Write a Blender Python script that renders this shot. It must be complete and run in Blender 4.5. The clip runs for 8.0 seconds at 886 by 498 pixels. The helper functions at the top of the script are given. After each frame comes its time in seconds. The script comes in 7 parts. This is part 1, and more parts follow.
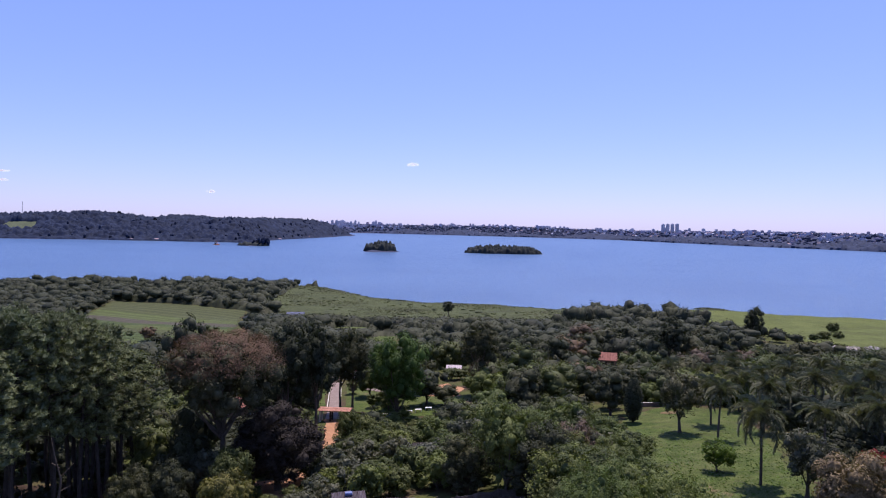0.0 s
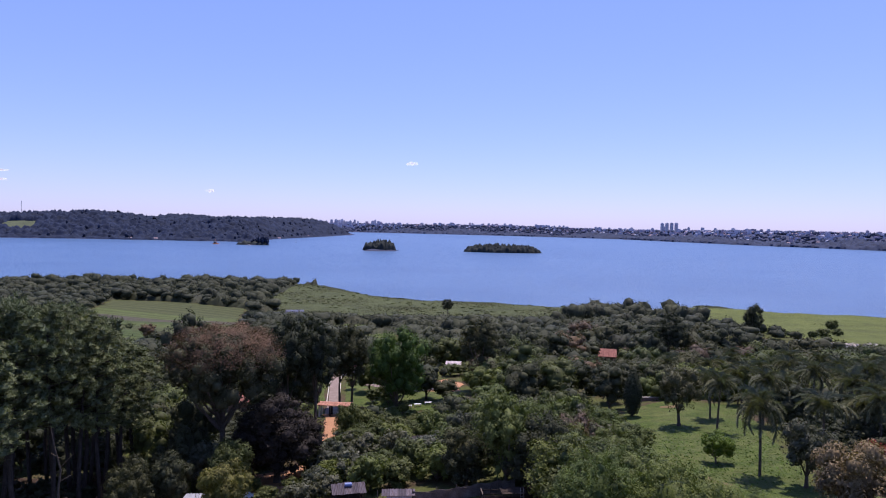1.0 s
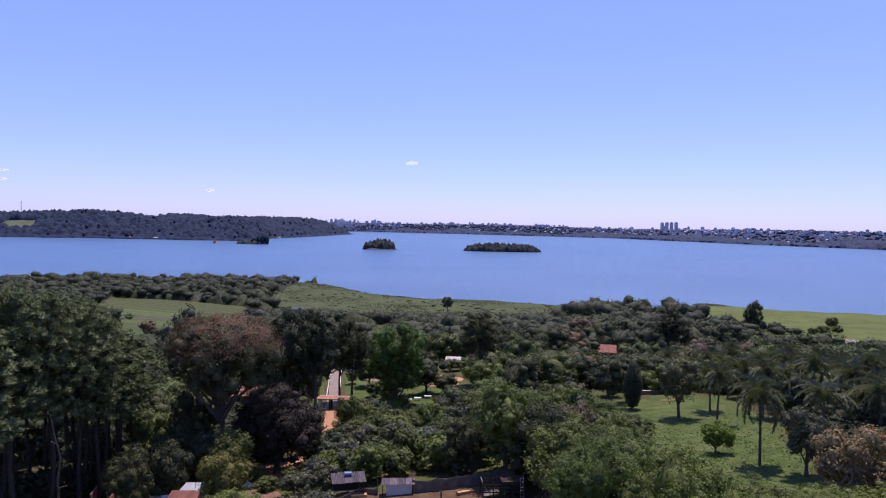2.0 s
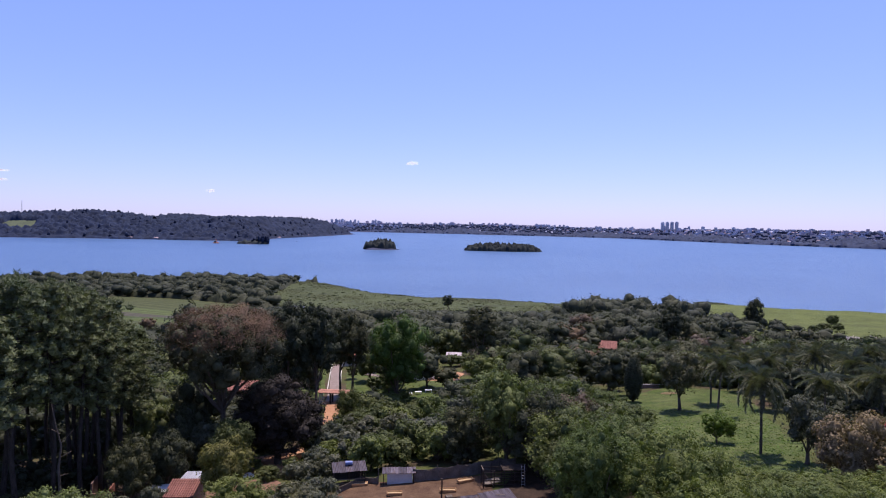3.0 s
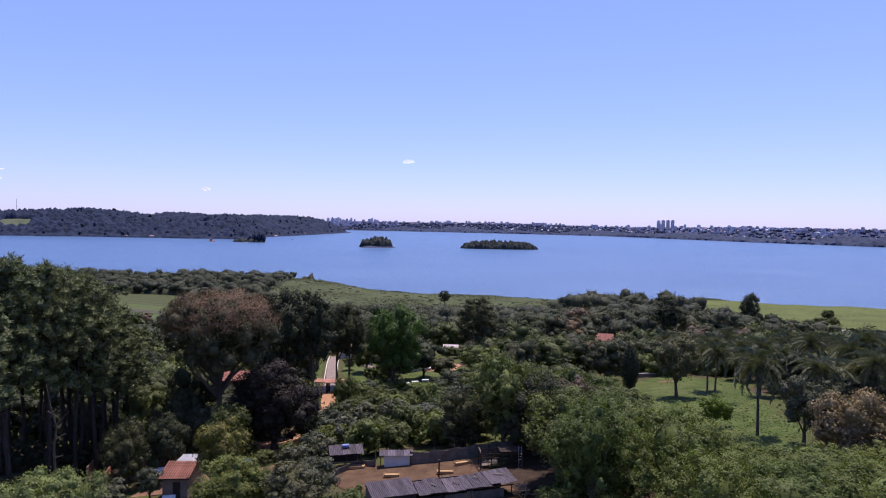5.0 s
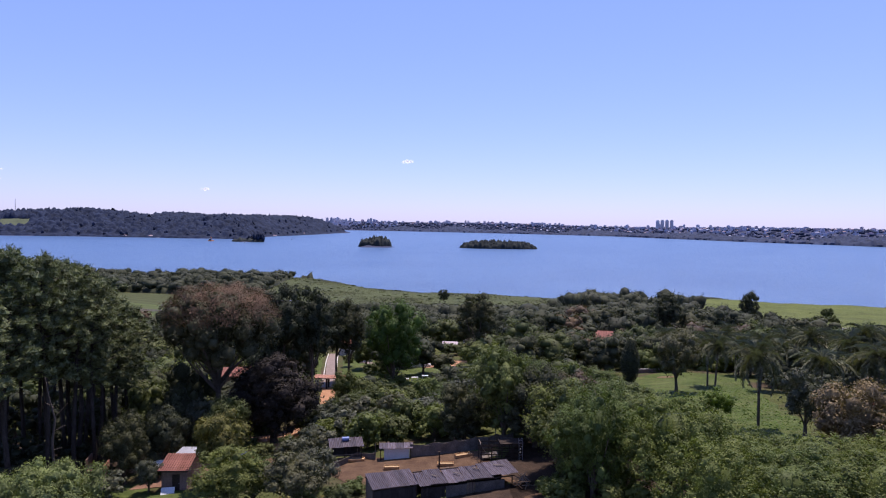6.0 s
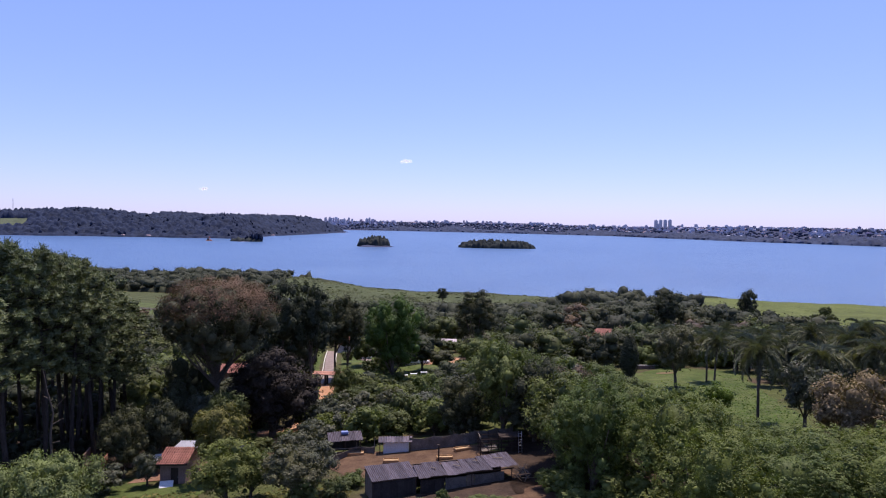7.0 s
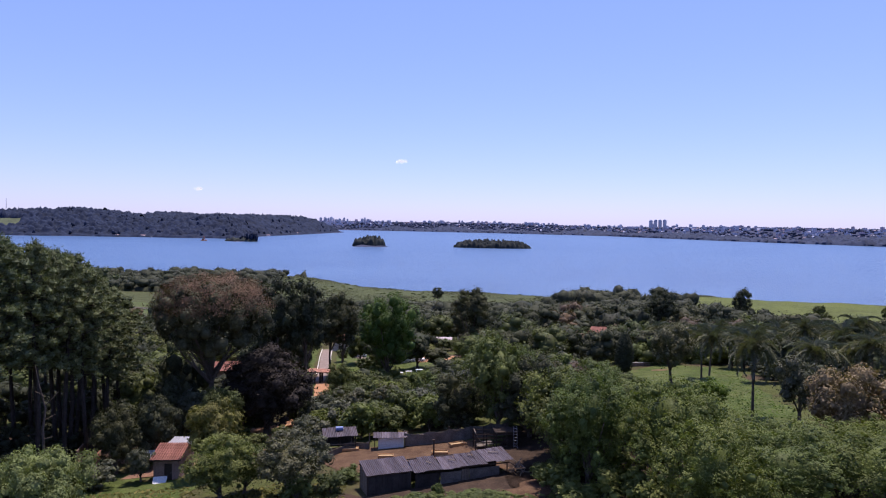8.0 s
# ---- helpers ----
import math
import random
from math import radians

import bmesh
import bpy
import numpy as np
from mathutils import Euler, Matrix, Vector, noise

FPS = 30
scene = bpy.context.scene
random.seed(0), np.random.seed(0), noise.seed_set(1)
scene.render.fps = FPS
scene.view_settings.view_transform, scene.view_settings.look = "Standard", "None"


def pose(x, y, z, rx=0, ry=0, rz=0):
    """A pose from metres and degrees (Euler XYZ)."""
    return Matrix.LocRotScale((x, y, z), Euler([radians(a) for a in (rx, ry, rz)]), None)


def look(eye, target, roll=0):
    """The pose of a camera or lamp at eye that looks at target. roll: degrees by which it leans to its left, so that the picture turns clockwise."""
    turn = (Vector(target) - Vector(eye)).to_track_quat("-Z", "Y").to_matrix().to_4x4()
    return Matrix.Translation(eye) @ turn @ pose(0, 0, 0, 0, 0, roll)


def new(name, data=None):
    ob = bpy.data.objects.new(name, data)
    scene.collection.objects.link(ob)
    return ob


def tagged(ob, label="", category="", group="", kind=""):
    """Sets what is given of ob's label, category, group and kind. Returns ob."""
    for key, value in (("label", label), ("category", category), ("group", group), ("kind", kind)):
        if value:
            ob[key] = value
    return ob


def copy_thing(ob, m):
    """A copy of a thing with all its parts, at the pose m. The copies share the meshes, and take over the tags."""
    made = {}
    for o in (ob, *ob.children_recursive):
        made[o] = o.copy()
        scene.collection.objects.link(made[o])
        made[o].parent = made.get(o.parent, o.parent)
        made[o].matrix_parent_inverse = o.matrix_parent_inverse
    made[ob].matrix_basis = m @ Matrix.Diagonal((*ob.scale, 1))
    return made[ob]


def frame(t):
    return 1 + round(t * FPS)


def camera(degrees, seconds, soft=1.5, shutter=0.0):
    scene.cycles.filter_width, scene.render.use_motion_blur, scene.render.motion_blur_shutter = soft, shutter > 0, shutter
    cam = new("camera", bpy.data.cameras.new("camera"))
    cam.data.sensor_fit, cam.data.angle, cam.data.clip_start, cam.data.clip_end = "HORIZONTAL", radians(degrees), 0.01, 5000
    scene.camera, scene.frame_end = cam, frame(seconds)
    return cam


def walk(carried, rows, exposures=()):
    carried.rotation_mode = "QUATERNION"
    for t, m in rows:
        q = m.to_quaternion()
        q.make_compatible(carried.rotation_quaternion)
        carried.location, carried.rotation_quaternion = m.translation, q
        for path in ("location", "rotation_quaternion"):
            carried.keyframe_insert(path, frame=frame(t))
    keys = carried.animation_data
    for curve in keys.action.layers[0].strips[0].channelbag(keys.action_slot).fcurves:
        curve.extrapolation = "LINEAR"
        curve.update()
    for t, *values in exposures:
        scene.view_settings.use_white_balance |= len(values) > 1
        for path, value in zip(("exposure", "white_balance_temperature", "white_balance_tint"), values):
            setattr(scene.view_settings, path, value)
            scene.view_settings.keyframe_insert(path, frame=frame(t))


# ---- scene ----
cam = camera(68.9, 8.0, soft=1.1)
ROWS = [    # seconds, x, y, z, yaw, pitch, lean to the left
    (0.0, 0.0, 0.0, 40.0, -0.03, -2.18, 1.17),
    (0.5, -0.008, -0.058, 39.529, -0.08, -2.19, 1.15),
    (1.0, 0.012, -0.102, 38.911, -0.09, -2.235, 1.14),
    (1.5, 0.06, -0.124, 38.242, -0.11, -2.27, 1.13),
    (3.0, 0.06, -0.16, 35.98, -0.06, -2.24, 1.05),
    (3.5, 0.06, -0.21, 35.379, -0.09, -2.29, 1.03),
    (4.0, 0.07, -0.23, 34.837, -0.17, -2.34, 1.03),
    (4.5, 0.06, -0.172, 34.33, -0.29, -2.35, 1.02),
    (6.0, -0.075, 0.13, 32.744, -0.46, -2.34, 1.0),
    (6.5, -0.14, 0.193, 32.301, -0.47, -2.35, 1.0),
    (7.0, -0.175, 0.26, 31.887, -0.6, -2.35, 1.0),
    (7.5, -0.16, 0.35, 31.513, -0.96, -2.35, 1.0),
    (8.0, -0.12, 0.428, 31.21, -1.01, -2.33, 1.0),
]
walk(cam, [(t, pose(x, y, z, 90 + pitch, 0, yaw) @ pose(0, 0, 0, 0, 0, lean)) for t, x, y, z, yaw, pitch, lean in ROWS], [(0.0, 0.35, 6350, 26), (8.0, 0.44, 6520, 24)])

# ---------------------------------------------------------------- light
SUN_ELEVATION, SUN_AZIMUTH = radians(70), radians(22)      # azimuth from +y towards +x
world = bpy.data.worlds.new("sky")
scene.world = world
world.use_nodes = True
wn = world.node_tree
wn.nodes.clear()
sky = wn.nodes.new("ShaderNodeTexSky")
sky.sky_type = "NISHITA"
sky.sun_disc = False
sky.sun_elevation = SUN_ELEVATION
sky.sun_rotation = SUN_AZIMUTH
sky.altitude = 700
sky.air_density, sky.dust_density, sky.ozone_density = 1.1, 0.4, 3.0
tint = wn.nodes.new("ShaderNodeMixRGB")
tint.blend_type = "MULTIPLY"
tint.inputs[0].default_value = 1.0
tint.inputs[2].default_value = (0.99, 0.985, 1.38, 1)
back = wn.nodes.new("ShaderNodeBackground")
back.inputs[1].default_value = 0.094
wout = wn.nodes.new("ShaderNodeOutputWorld")
wn.links.new(sky.outputs[0], tint.inputs[1])
haze = wn.nodes.new("ShaderNodeMixRGB")        # humid air evens out the sky's brightness
haze.inputs[0].default_value = 0.32
haze.inputs[2].default_value = (2.45, 4.26, 9.2, 1)
wn.links.new(tint.outputs[0], haze.inputs[1])
wn.links.new(haze.outputs[0], back.inputs[0])
wn.links.new(back.outputs[0], wout.inputs[0])

sun_data = bpy.data.lights.new("sun", "SUN")
sun_data.energy, sun_data.angle, sun_data.color = 4.6, radians(0.53), (1.0, 0.95, 0.86)
sun = new("sun", sun_data)
sun_dir = Vector((math.sin(SUN_AZIMUTH) * math.cos(SUN_ELEVATION), math.cos(SUN_AZIMUTH) * math.cos(SUN_ELEVATION), math.sin(SUN_ELEVATION)))
sun.matrix_world = look(sun_dir * 300, (0, 0, 0))


# ---------------------------------------------------------------- materials
class Nodes:
    """A small wrapper to write node materials in few lines."""

    def __init__(self, name, roughness=0.7, specular=0.3, metallic=0.0):
        self.mat = bpy.data.materials.new(name)
        self.mat.use_nodes = True
        self.tree = self.mat.node_tree
        self.bsdf = self.tree.nodes["Principled BSDF"]
        self.out = self.tree.nodes["Material Output"]
        self.bsdf.inputs["Roughness"].default_value = roughness
        self.bsdf.inputs["Specular IOR Level"].default_value = specular
        self.bsdf.inputs["Metallic"].default_value = metallic

    def node(self, kind, **values):
        n = self.tree.nodes.new(kind)
        for key, value in values.items():
            n.inputs[key.replace("_", " ")].default_value = value
        return n

    def link(self, a, b):
        self.tree.links.new(a, b)

    def coords(self, which="Object"):
        return self.node("ShaderNodeTexCoord").outputs[which]

    def noise(self, scale, detail=4, rough=0.6, vector=None, stretch=None):
        n = self.node("ShaderNodeTexNoise", Scale=scale, Detail=detail, Roughness=rough)
        v = vector if vector is not None else self.coords()
        if stretch:
            m = self.node("ShaderNodeMapping")
            m.inputs["Scale"].default_value = stretch
            self.link(v, m.inputs["Vector"])
            v = m.outputs[0]
        self.link(v, n.inputs["Vector"])
        return n.outputs["Fac"]

    def ramp(self, fac, stops):
        r = self.node("ShaderNodeValToRGB")
        e = r.color_ramp.elements
        while len(e) < len(stops):
            e.new(0.5)
        for k, (p, c) in zip(e, stops):
            k.position, k.color = p, (*c, 1) if len(c) == 3 else c
        self.link(fac, r.inputs[0])
        return r.outputs[0]

    def mix(self, fac, a, b, blend="MIX"):
        m = self.node("ShaderNodeMixRGB")
        m.blend_type = blend
        for s, v in ((0, fac), (1, a), (2, b)):
            if isinstance(v, (int, float)):
                m.inputs[s].default_value = v
            elif isinstance(v, tuple):
                m.inputs[s].default_value = (*v, 1)
            else:
                self.link(v, m.inputs[s])
        return m.outputs[0]

    def bump(self, height, strength=0.4, distance=0.05):
        b = self.node("ShaderNodeBump", Strength=strength, Distance=distance)
        self.link(height, b.inputs["Height"])
        self.link(b.outputs[0], self.bsdf.inputs["Normal"])

    def colour(self, c):
        self.link(c, self.bsdf.inputs["Base Color"])
        return self


def grey(v):
    return (v, v, v)


def leaf_material(name, dark, mid, light, glow=0.25, rough=0.5, patch=0.5):
    """Foliage: leaf-to-leaf, clump-to-clump and tree-to-tree variation, with light shining through."""
    m = Nodes(name, rough, 0.14)
    mid, dark, light = ((r * 1.1, g, b * 0.96) for r, g, b in (mid, dark, light))
    dark = tuple(d * 0.45 + c * 0.55 for d, c in zip(dark, mid))
    light = tuple(d * 0.35 + c * 0.65 for d, c in zip(light, mid))
    geo = m.node("ShaderNodeNewGeometry")
    one = m.ramp(geo.outputs["Random Per Island"], [(0.0, dark), (0.5, mid), (1.0, light)])
    big = m.ramp(m.noise(patch, 3, 0.6), [(0.3, grey(0.62)), (0.7, grey(1.36))])
    c = m.mix(1.0, one, big, "MULTIPLY")
    c = m.mix(1.0, c, m.ramp(m.noise(patch * 5, 3, 0.7), [(0.3, grey(0.8)), (0.7, grey(1.2))]), "MULTIPLY")
    info = m.node("ShaderNodeObjectInfo")
    hue = m.ramp(info.outputs["Random"], [(0.0, (0.80, 0.86, 0.9)), (0.5, (1.0, 1.0, 1.0)), (1.0, (1.15, 1.08, 0.92))])
    if patch > 0.1:
        c = m.mix(1.0, c, hue, "MULTIPLY")
    m.colour(c)
    thin = m.node("ShaderNodeBsdfTranslucent")
    m.link(m.mix(1.0, c, (1.1, 1.25, 0.55), "MULTIPLY"), thin.inputs[0])
    both = m.node("ShaderNodeMixShader")
    both.inputs[0].default_value = 0.8 * glow
    m.link(m.bsdf.outputs[0], both.inputs[1])
    m.link(thin.outputs[0], both.inputs[2])
    m.link(both.outputs[0], m.out.inputs[0])
    return m.mat


def plain(name, a, b, scale=3.0, rough=0.75, spec=0.3, bump=0.3, dist=0.02, metallic=0.0, fine=8.0, stretch=None):
    """A worn plain surface: coarse stains and fine grain between two colours, with relief."""
    m = Nodes(name, rough, spec, metallic)
    coarse = m.noise(scale, 5, 0.65, stretch=stretch)
    grain = m.noise(scale * fine, 4, 0.7, stretch=stretch)
    c = m.mix(m.ramp(coarse, [(0.3, grey(0)), (0.7, grey(1))]), a, b)
    c = m.mix(1.0, c, m.ramp(grain, [(0.25, grey(0.7)), (0.75, grey(1.2))]), "MULTIPLY")
    info = m.node("ShaderNodeObjectInfo")
    c = m.mix(1.0, c, m.ramp(info.outputs["Random"], [(0, grey(0.85)), (1, grey(1.12))]), "MULTIPLY")
    m.colour(c).bump(grain, bump, dist)
    return m.mat


LEAF_GREEN = leaf_material("leaves_green", (0.035, 0.048, 0.018), (0.07, 0.092, 0.033), (0.122, 0.146, 0.055), 0.3, 0.6)
LEAF_LIGHT = leaf_material("leaves_light_green", (0.046, 0.066, 0.02), (0.092, 0.123, 0.038), (0.15, 0.184, 0.062), 0.32, 0.6)
LEAF_DARK = leaf_material("leaves_dark", (0.024, 0.03, 0.018), (0.046, 0.056, 0.032), (0.082, 0.094, 0.052), 0.24, 0.7)
LEAF_BROWN = leaf_material("leaves_and_brown_blossom", (0.088, 0.058, 0.036), (0.12, 0.08, 0.049), (0.16, 0.108, 0.068), 0.14, 0.6)
LEAF_BUFF = leaf_material("leaves_dry_buff", (0.105, 0.086, 0.046), (0.19, 0.152, 0.084), (0.29, 0.232, 0.135), 0.25, 0.6)
LEAF_GREY = leaf_material("leaves_grey_green", (0.044, 0.052, 0.034), (0.084, 0.096, 0.06), (0.165, 0.176, 0.124), 0.26, 0.5)
LEAF_YELLOW = leaf_material("leaves_yellow_green", (0.055, 0.062, 0.018), (0.110, 0.116, 0.034), (0.215, 0.198, 0.066), 0.36, 0.6)
LEAF_PINE = leaf_material("pine_needles", (0.056, 0.076, 0.038), (0.108, 0.136, 0.067), (0.185, 0.212, 0.102), 0.24, 0.55, 0.25)
LEAF_PALM = leaf_material("palm_fronds", (0.056, 0.068, 0.04), (0.1, 0.116, 0.068), (0.19, 0.207, 0.128), 0.2, 0.52)
LEAF_REED = leaf_material("reeds", (0.052, 0.063, 0.03), (0.077, 0.092, 0.04), (0.11, 0.126, 0.055), 0.3, 0.6, 0.02)
LEAF_VALLEY = leaf_material("valley_woods", (0.02, 0.027, 0.016), (0.033, 0.042, 0.024), (0.054, 0.064, 0.034), 0.1, 0.65, 0.12)
# Leaf colours across the lake, shifted to blue to paint in the haze.
LEAF_FAR_HAZED = leaf_material("far_woods_hazed", (0.0095, 0.016, 0.034), (0.015, 0.025, 0.052), (0.026, 0.041, 0.078), 0.0, 0.9, 0.03)
LEAF_SHORE_HAZED = leaf_material("far_shore_woods", (0.017, 0.028, 0.06), (0.023, 0.037, 0.076), (0.033, 0.049, 0.094), 0.0, 0.8, 0.03)
BARK = plain("bark", (0.075, 0.055, 0.042), (0.16, 0.13, 0.105), 2.0, 0.9, 0.1, 0.8, 0.05, stretch=(3, 3, 0.6))
BARK_PINE = plain("pine_bark", (0.030, 0.024, 0.020), (0.075, 0.060, 0.050), 2.0, 0.9, 0.1, 0.8, 0.05, stretch=(3, 3, 0.6))
BARK_PALE = plain("palm_bark", (0.11, 0.095, 0.08), (0.21, 0.19, 0.165), 2.0, 0.9, 0.1, 0.6, 0.03, stretch=(1, 1, 3))


def ground_material():
    """Rough pasture, leaf litter and red earth, mixed in patches; hazed beyond the lake."""
    m = Nodes("pasture", 0.95, 0.1)
    v = m.coords()
    grass = m.ramp(m.noise(0.9, 6, 0.75, v), [(0.25, (0.035, 0.042, 0.014)), (0.55, (0.070, 0.080, 0.024)), (0.85, (0.120, 0.125, 0.045))])
    earth = m.ramp(m.noise(0.6, 6, 0.7, v), [(0.3, (0.040, 0.030, 0.021)), (0.7, (0.105, 0.070, 0.045))])
    c = m.mix(m.ramp(m.noise(0.05, 5, 0.7, v), [(0.48, grey(0)), (0.62, grey(1))]), grass, earth)
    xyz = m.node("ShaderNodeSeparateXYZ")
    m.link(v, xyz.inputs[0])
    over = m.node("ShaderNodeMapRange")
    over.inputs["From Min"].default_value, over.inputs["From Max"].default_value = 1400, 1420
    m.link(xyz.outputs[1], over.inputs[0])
    # Past the lake the floor colour is blued to imitate haze.
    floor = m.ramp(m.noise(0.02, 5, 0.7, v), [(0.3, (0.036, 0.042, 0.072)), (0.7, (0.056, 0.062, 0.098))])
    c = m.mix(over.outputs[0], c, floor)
    m.colour(c).bump(m.noise(2.5, 6, 0.8, v), 0.8, 0.25)
    return m.mat


def lawn_material():
    m = Nodes("lawn_grass", 0.9, 0.15)
    v = m.coords()
    fine = m.noise(0.9, 8, 0.85, v)
    c = m.ramp(fine, [(0.28, (0.020, 0.036, 0.008)), (0.48, (0.050, 0.078, 0.014)), (0.74, (0.100, 0.126, 0.030))])
    c = m.mix(m.ramp(m.noise(0.16, 4, 0.65, v), [(0.4, grey(0)), (0.75, grey(0.8))]), c, (0.115, 0.122, 0.042))
    c = m.mix(m.ramp(m.noise(0.11, 5, 0.7, v, (1.3, 0.8, 1)), [(0.64, grey(0)), (0.72, grey(0.75))]), c, (0.19, 0.125, 0.07))
    c = m.mix(1.0, c, m.ramp(m.noise(0.35, 7, 0.8, v), [(0.32, grey(0.62)), (0.68, grey(1.28))]), "MULTIPLY")
    c = m.mix(1.0, c, m.ramp(m.noise(4.0, 5, 0.8, v), [(0.3, grey(0.7)), (0.7, grey(1.2))]), "MULTIPLY")
    m.colour(c).bump(m.noise(5.0, 6, 0.8, v), 0.9, 0.15)
    return m.mat


def water_material():
    m = Nodes("lake_water", 0.30, 0.5)
    v = m.coords()
    patch = m.noise(0.004, 4, 0.6, v, (1, 2.2, 1))
    m.colour(m.ramp(patch, [(0.35, (0.048, 0.104, 0.208)), (0.65, (0.066, 0.130, 0.242))]))
    m.bsdf.inputs["IOR"].default_value = 1.33
    m.bump(m.noise(0.35, 4, 0.65, v, (1, 1.8, 1)), 1.0, 1.2)
    return m.mat


def crop_material():
    """Beds of vegetables: broad strips of different crops, with fine rows along them."""
    m = Nodes("vegetable_beds", 0.9, 0.1)
    v = m.coords()
    xyz = m.node("ShaderNodeSeparateXYZ")
    m.link(v, xyz.inputs[0])
    wob = m.node("ShaderNodeMath")
    wob.operation = "MULTIPLY_ADD"
    m.link(m.noise(0.006, 1, 0.4, v), wob.inputs[0])
    wob.inputs[1].default_value = 120
    slant = m.node("ShaderNodeMath")
    slant.operation = "MULTIPLY_ADD"
    m.link(xyz.outputs[0], slant.inputs[0])
    slant.inputs[1].default_value = 0.55
    m.link(xyz.outputs[1], slant.inputs[2])
    m.link(slant.outputs[0], wob.inputs[2])
    span = m.node("ShaderNodeMapRange")
    span.inputs["From Min"].default_value, span.inputs["From Max"].default_value = 225, 440
    m.link(wob.outputs[0], span.inputs[0])
    green, light, soil, olive = (0.056, 0.078, 0.025), (0.078, 0.098, 0.032), (0.076, 0.068, 0.050), (0.066, 0.076, 0.030)
    r = m.ramp(span.outputs[0], [(0.0, soil), (0.10, green), (0.16, light), (0.24, green), (0.36, olive), (0.46, light), (0.56, green), (0.64, soil), (0.74, light), (0.84, olive)])
    r.node.color_ramp.interpolation = "CONSTANT"
    wave = m.node("ShaderNodeMath")
    wave.operation = "MULTIPLY"
    m.link(wob.outputs[0], wave.inputs[0])
    wave.inputs[1].default_value = 0.8
    rows = m.node("ShaderNodeMath")
    rows.operation = "SINE"
    m.link(wave.outputs[0], rows.inputs[0])
    c = m.mix(1.0, r, m.ramp(rows.outputs[0], [(0.0, grey(0.8)), (0.6, grey(1.05))]), "MULTIPLY")
    c = m.mix(1.0, c, m.ramp(m.noise(0.25, 5, 0.75, v), [(0.3, grey(0.7)), (0.7, grey(1.25))]), "MULTIPLY")
    m.colour(c).bump(m.noise(1.2, 5, 0.8, v), 0.8, 0.3)
    return m.mat


GROUND, LAWN, WATER = ground_material(), lawn_material(), water_material()
DIRT = plain("red_dirt", (0.33, 0.165, 0.088), (0.45, 0.250, 0.145), 0.5, 0.95, 0.1, 0.6, 0.06)
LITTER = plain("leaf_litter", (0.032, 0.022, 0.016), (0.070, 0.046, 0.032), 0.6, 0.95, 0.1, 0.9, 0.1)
PEN_EARTH = plain("pen_earth", (0.066, 0.037, 0.023), (0.13, 0.08, 0.047), 0.6, 0.95, 0.1, 0.9, 0.1)


# ---------------------------------------------------------------- mesh tools
def mesh_of(name, verts, faces, material, smooth=False):
    me = bpy.data.meshes.new(name)
    me.from_pydata([tuple(v) for v in verts], [], [tuple(f) for f in faces])
    me.materials.append(material)
    if smooth:
        me.polygons.foreach_set("use_smooth", [True] * len(me.polygons))
    me.update()
    return me


def part(name, bm, material, parent, label=""):
    """One mesh object under a thing or part, from a bmesh or from (verts, faces)."""
    if isinstance(bm, tuple):
        me = mesh_of(name, bm[0], bm[1], material)
    elif isinstance(bm, bpy.types.Mesh):
        me = bm
    else:
        me = bpy.data.meshes.new(name)
        bm.to_mesh(me)
        bm.free()
        me.materials.append(material)
    ob = new(name, me)
    ob.parent = parent
    if label:
        tagged(ob, label)
    return ob


class Soup:
    """Vertices and faces gathered from many pieces."""

    def __init__(self):
        self.v, self.f, self.n = [], [], 0

    def add(self, verts, faces):
        self.v.extend(map(tuple, np.asarray(verts).tolist()))
        k = self.n
        self.f.extend([tuple(i + k for i in face) for face in faces])
        self.n += len(verts)

    def quads(self, corners):
        """corners: (n, 4, 3)"""
        c = np.asarray(corners)
        n, k = len(c), self.n
        self.v.extend(map(tuple, c.reshape(-1, 3).tolist()))
        self.f.extend([(k + 4 * i, k + 4 * i + 1, k + 4 * i + 2, k + 4 * i + 3) for i in range(n)])
        self.n += 4 * n

    def tris(self, corners):
        """corners: (n, 3, 3)"""
        c = np.asarray(corners)
        n, k = len(c), self.n
        self.v.extend(map(tuple, c.reshape(-1, 3).tolist()))
        self.f.extend([(k + 3 * i, k + 3 * i + 1, k + 3 * i + 2) for i in range(n)])
        self.n += 3 * n

    def pair(self):
        return self.v, self.f


def ico(level):
    bm = bmesh.new()
    bmesh.ops.create_icosphere(bm, subdivisions=level, radius=1.0)
    bm.verts.ensure_lookup_table()
    v = np.array([x.co for x in bm.verts])
    f = [tuple(p.index for p in q.verts) for q in bm.faces]
    bm.free()
    return v, f


ICO1, ICO2 = ico(1), ico(2)


def unit(a):
    return a / np.maximum(np.linalg.norm(a, axis=-1, keepdims=True), 1e-9)


def leaf_cards(soup, p, n, length, width, rng):
    """Small pointed leaves at p with normals near n."""
    k = len(p)
    n = unit(n)
    t = unit(np.cross(n, rng.normal(size=(k, 3))))
    b = np.cross(n, t)
    ln = (length * rng.uniform(0.6, 1.3, k))[:, None]
    wd = (width * rng.uniform(0.6, 1.3, k))[:, None]
    base = p - t * ln * 0.45
    soup.tris(np.stack([base + b * wd * 0.62, base - b * wd * 0.62, p + t * ln * 0.6 - n * ln * 0.15], 1))


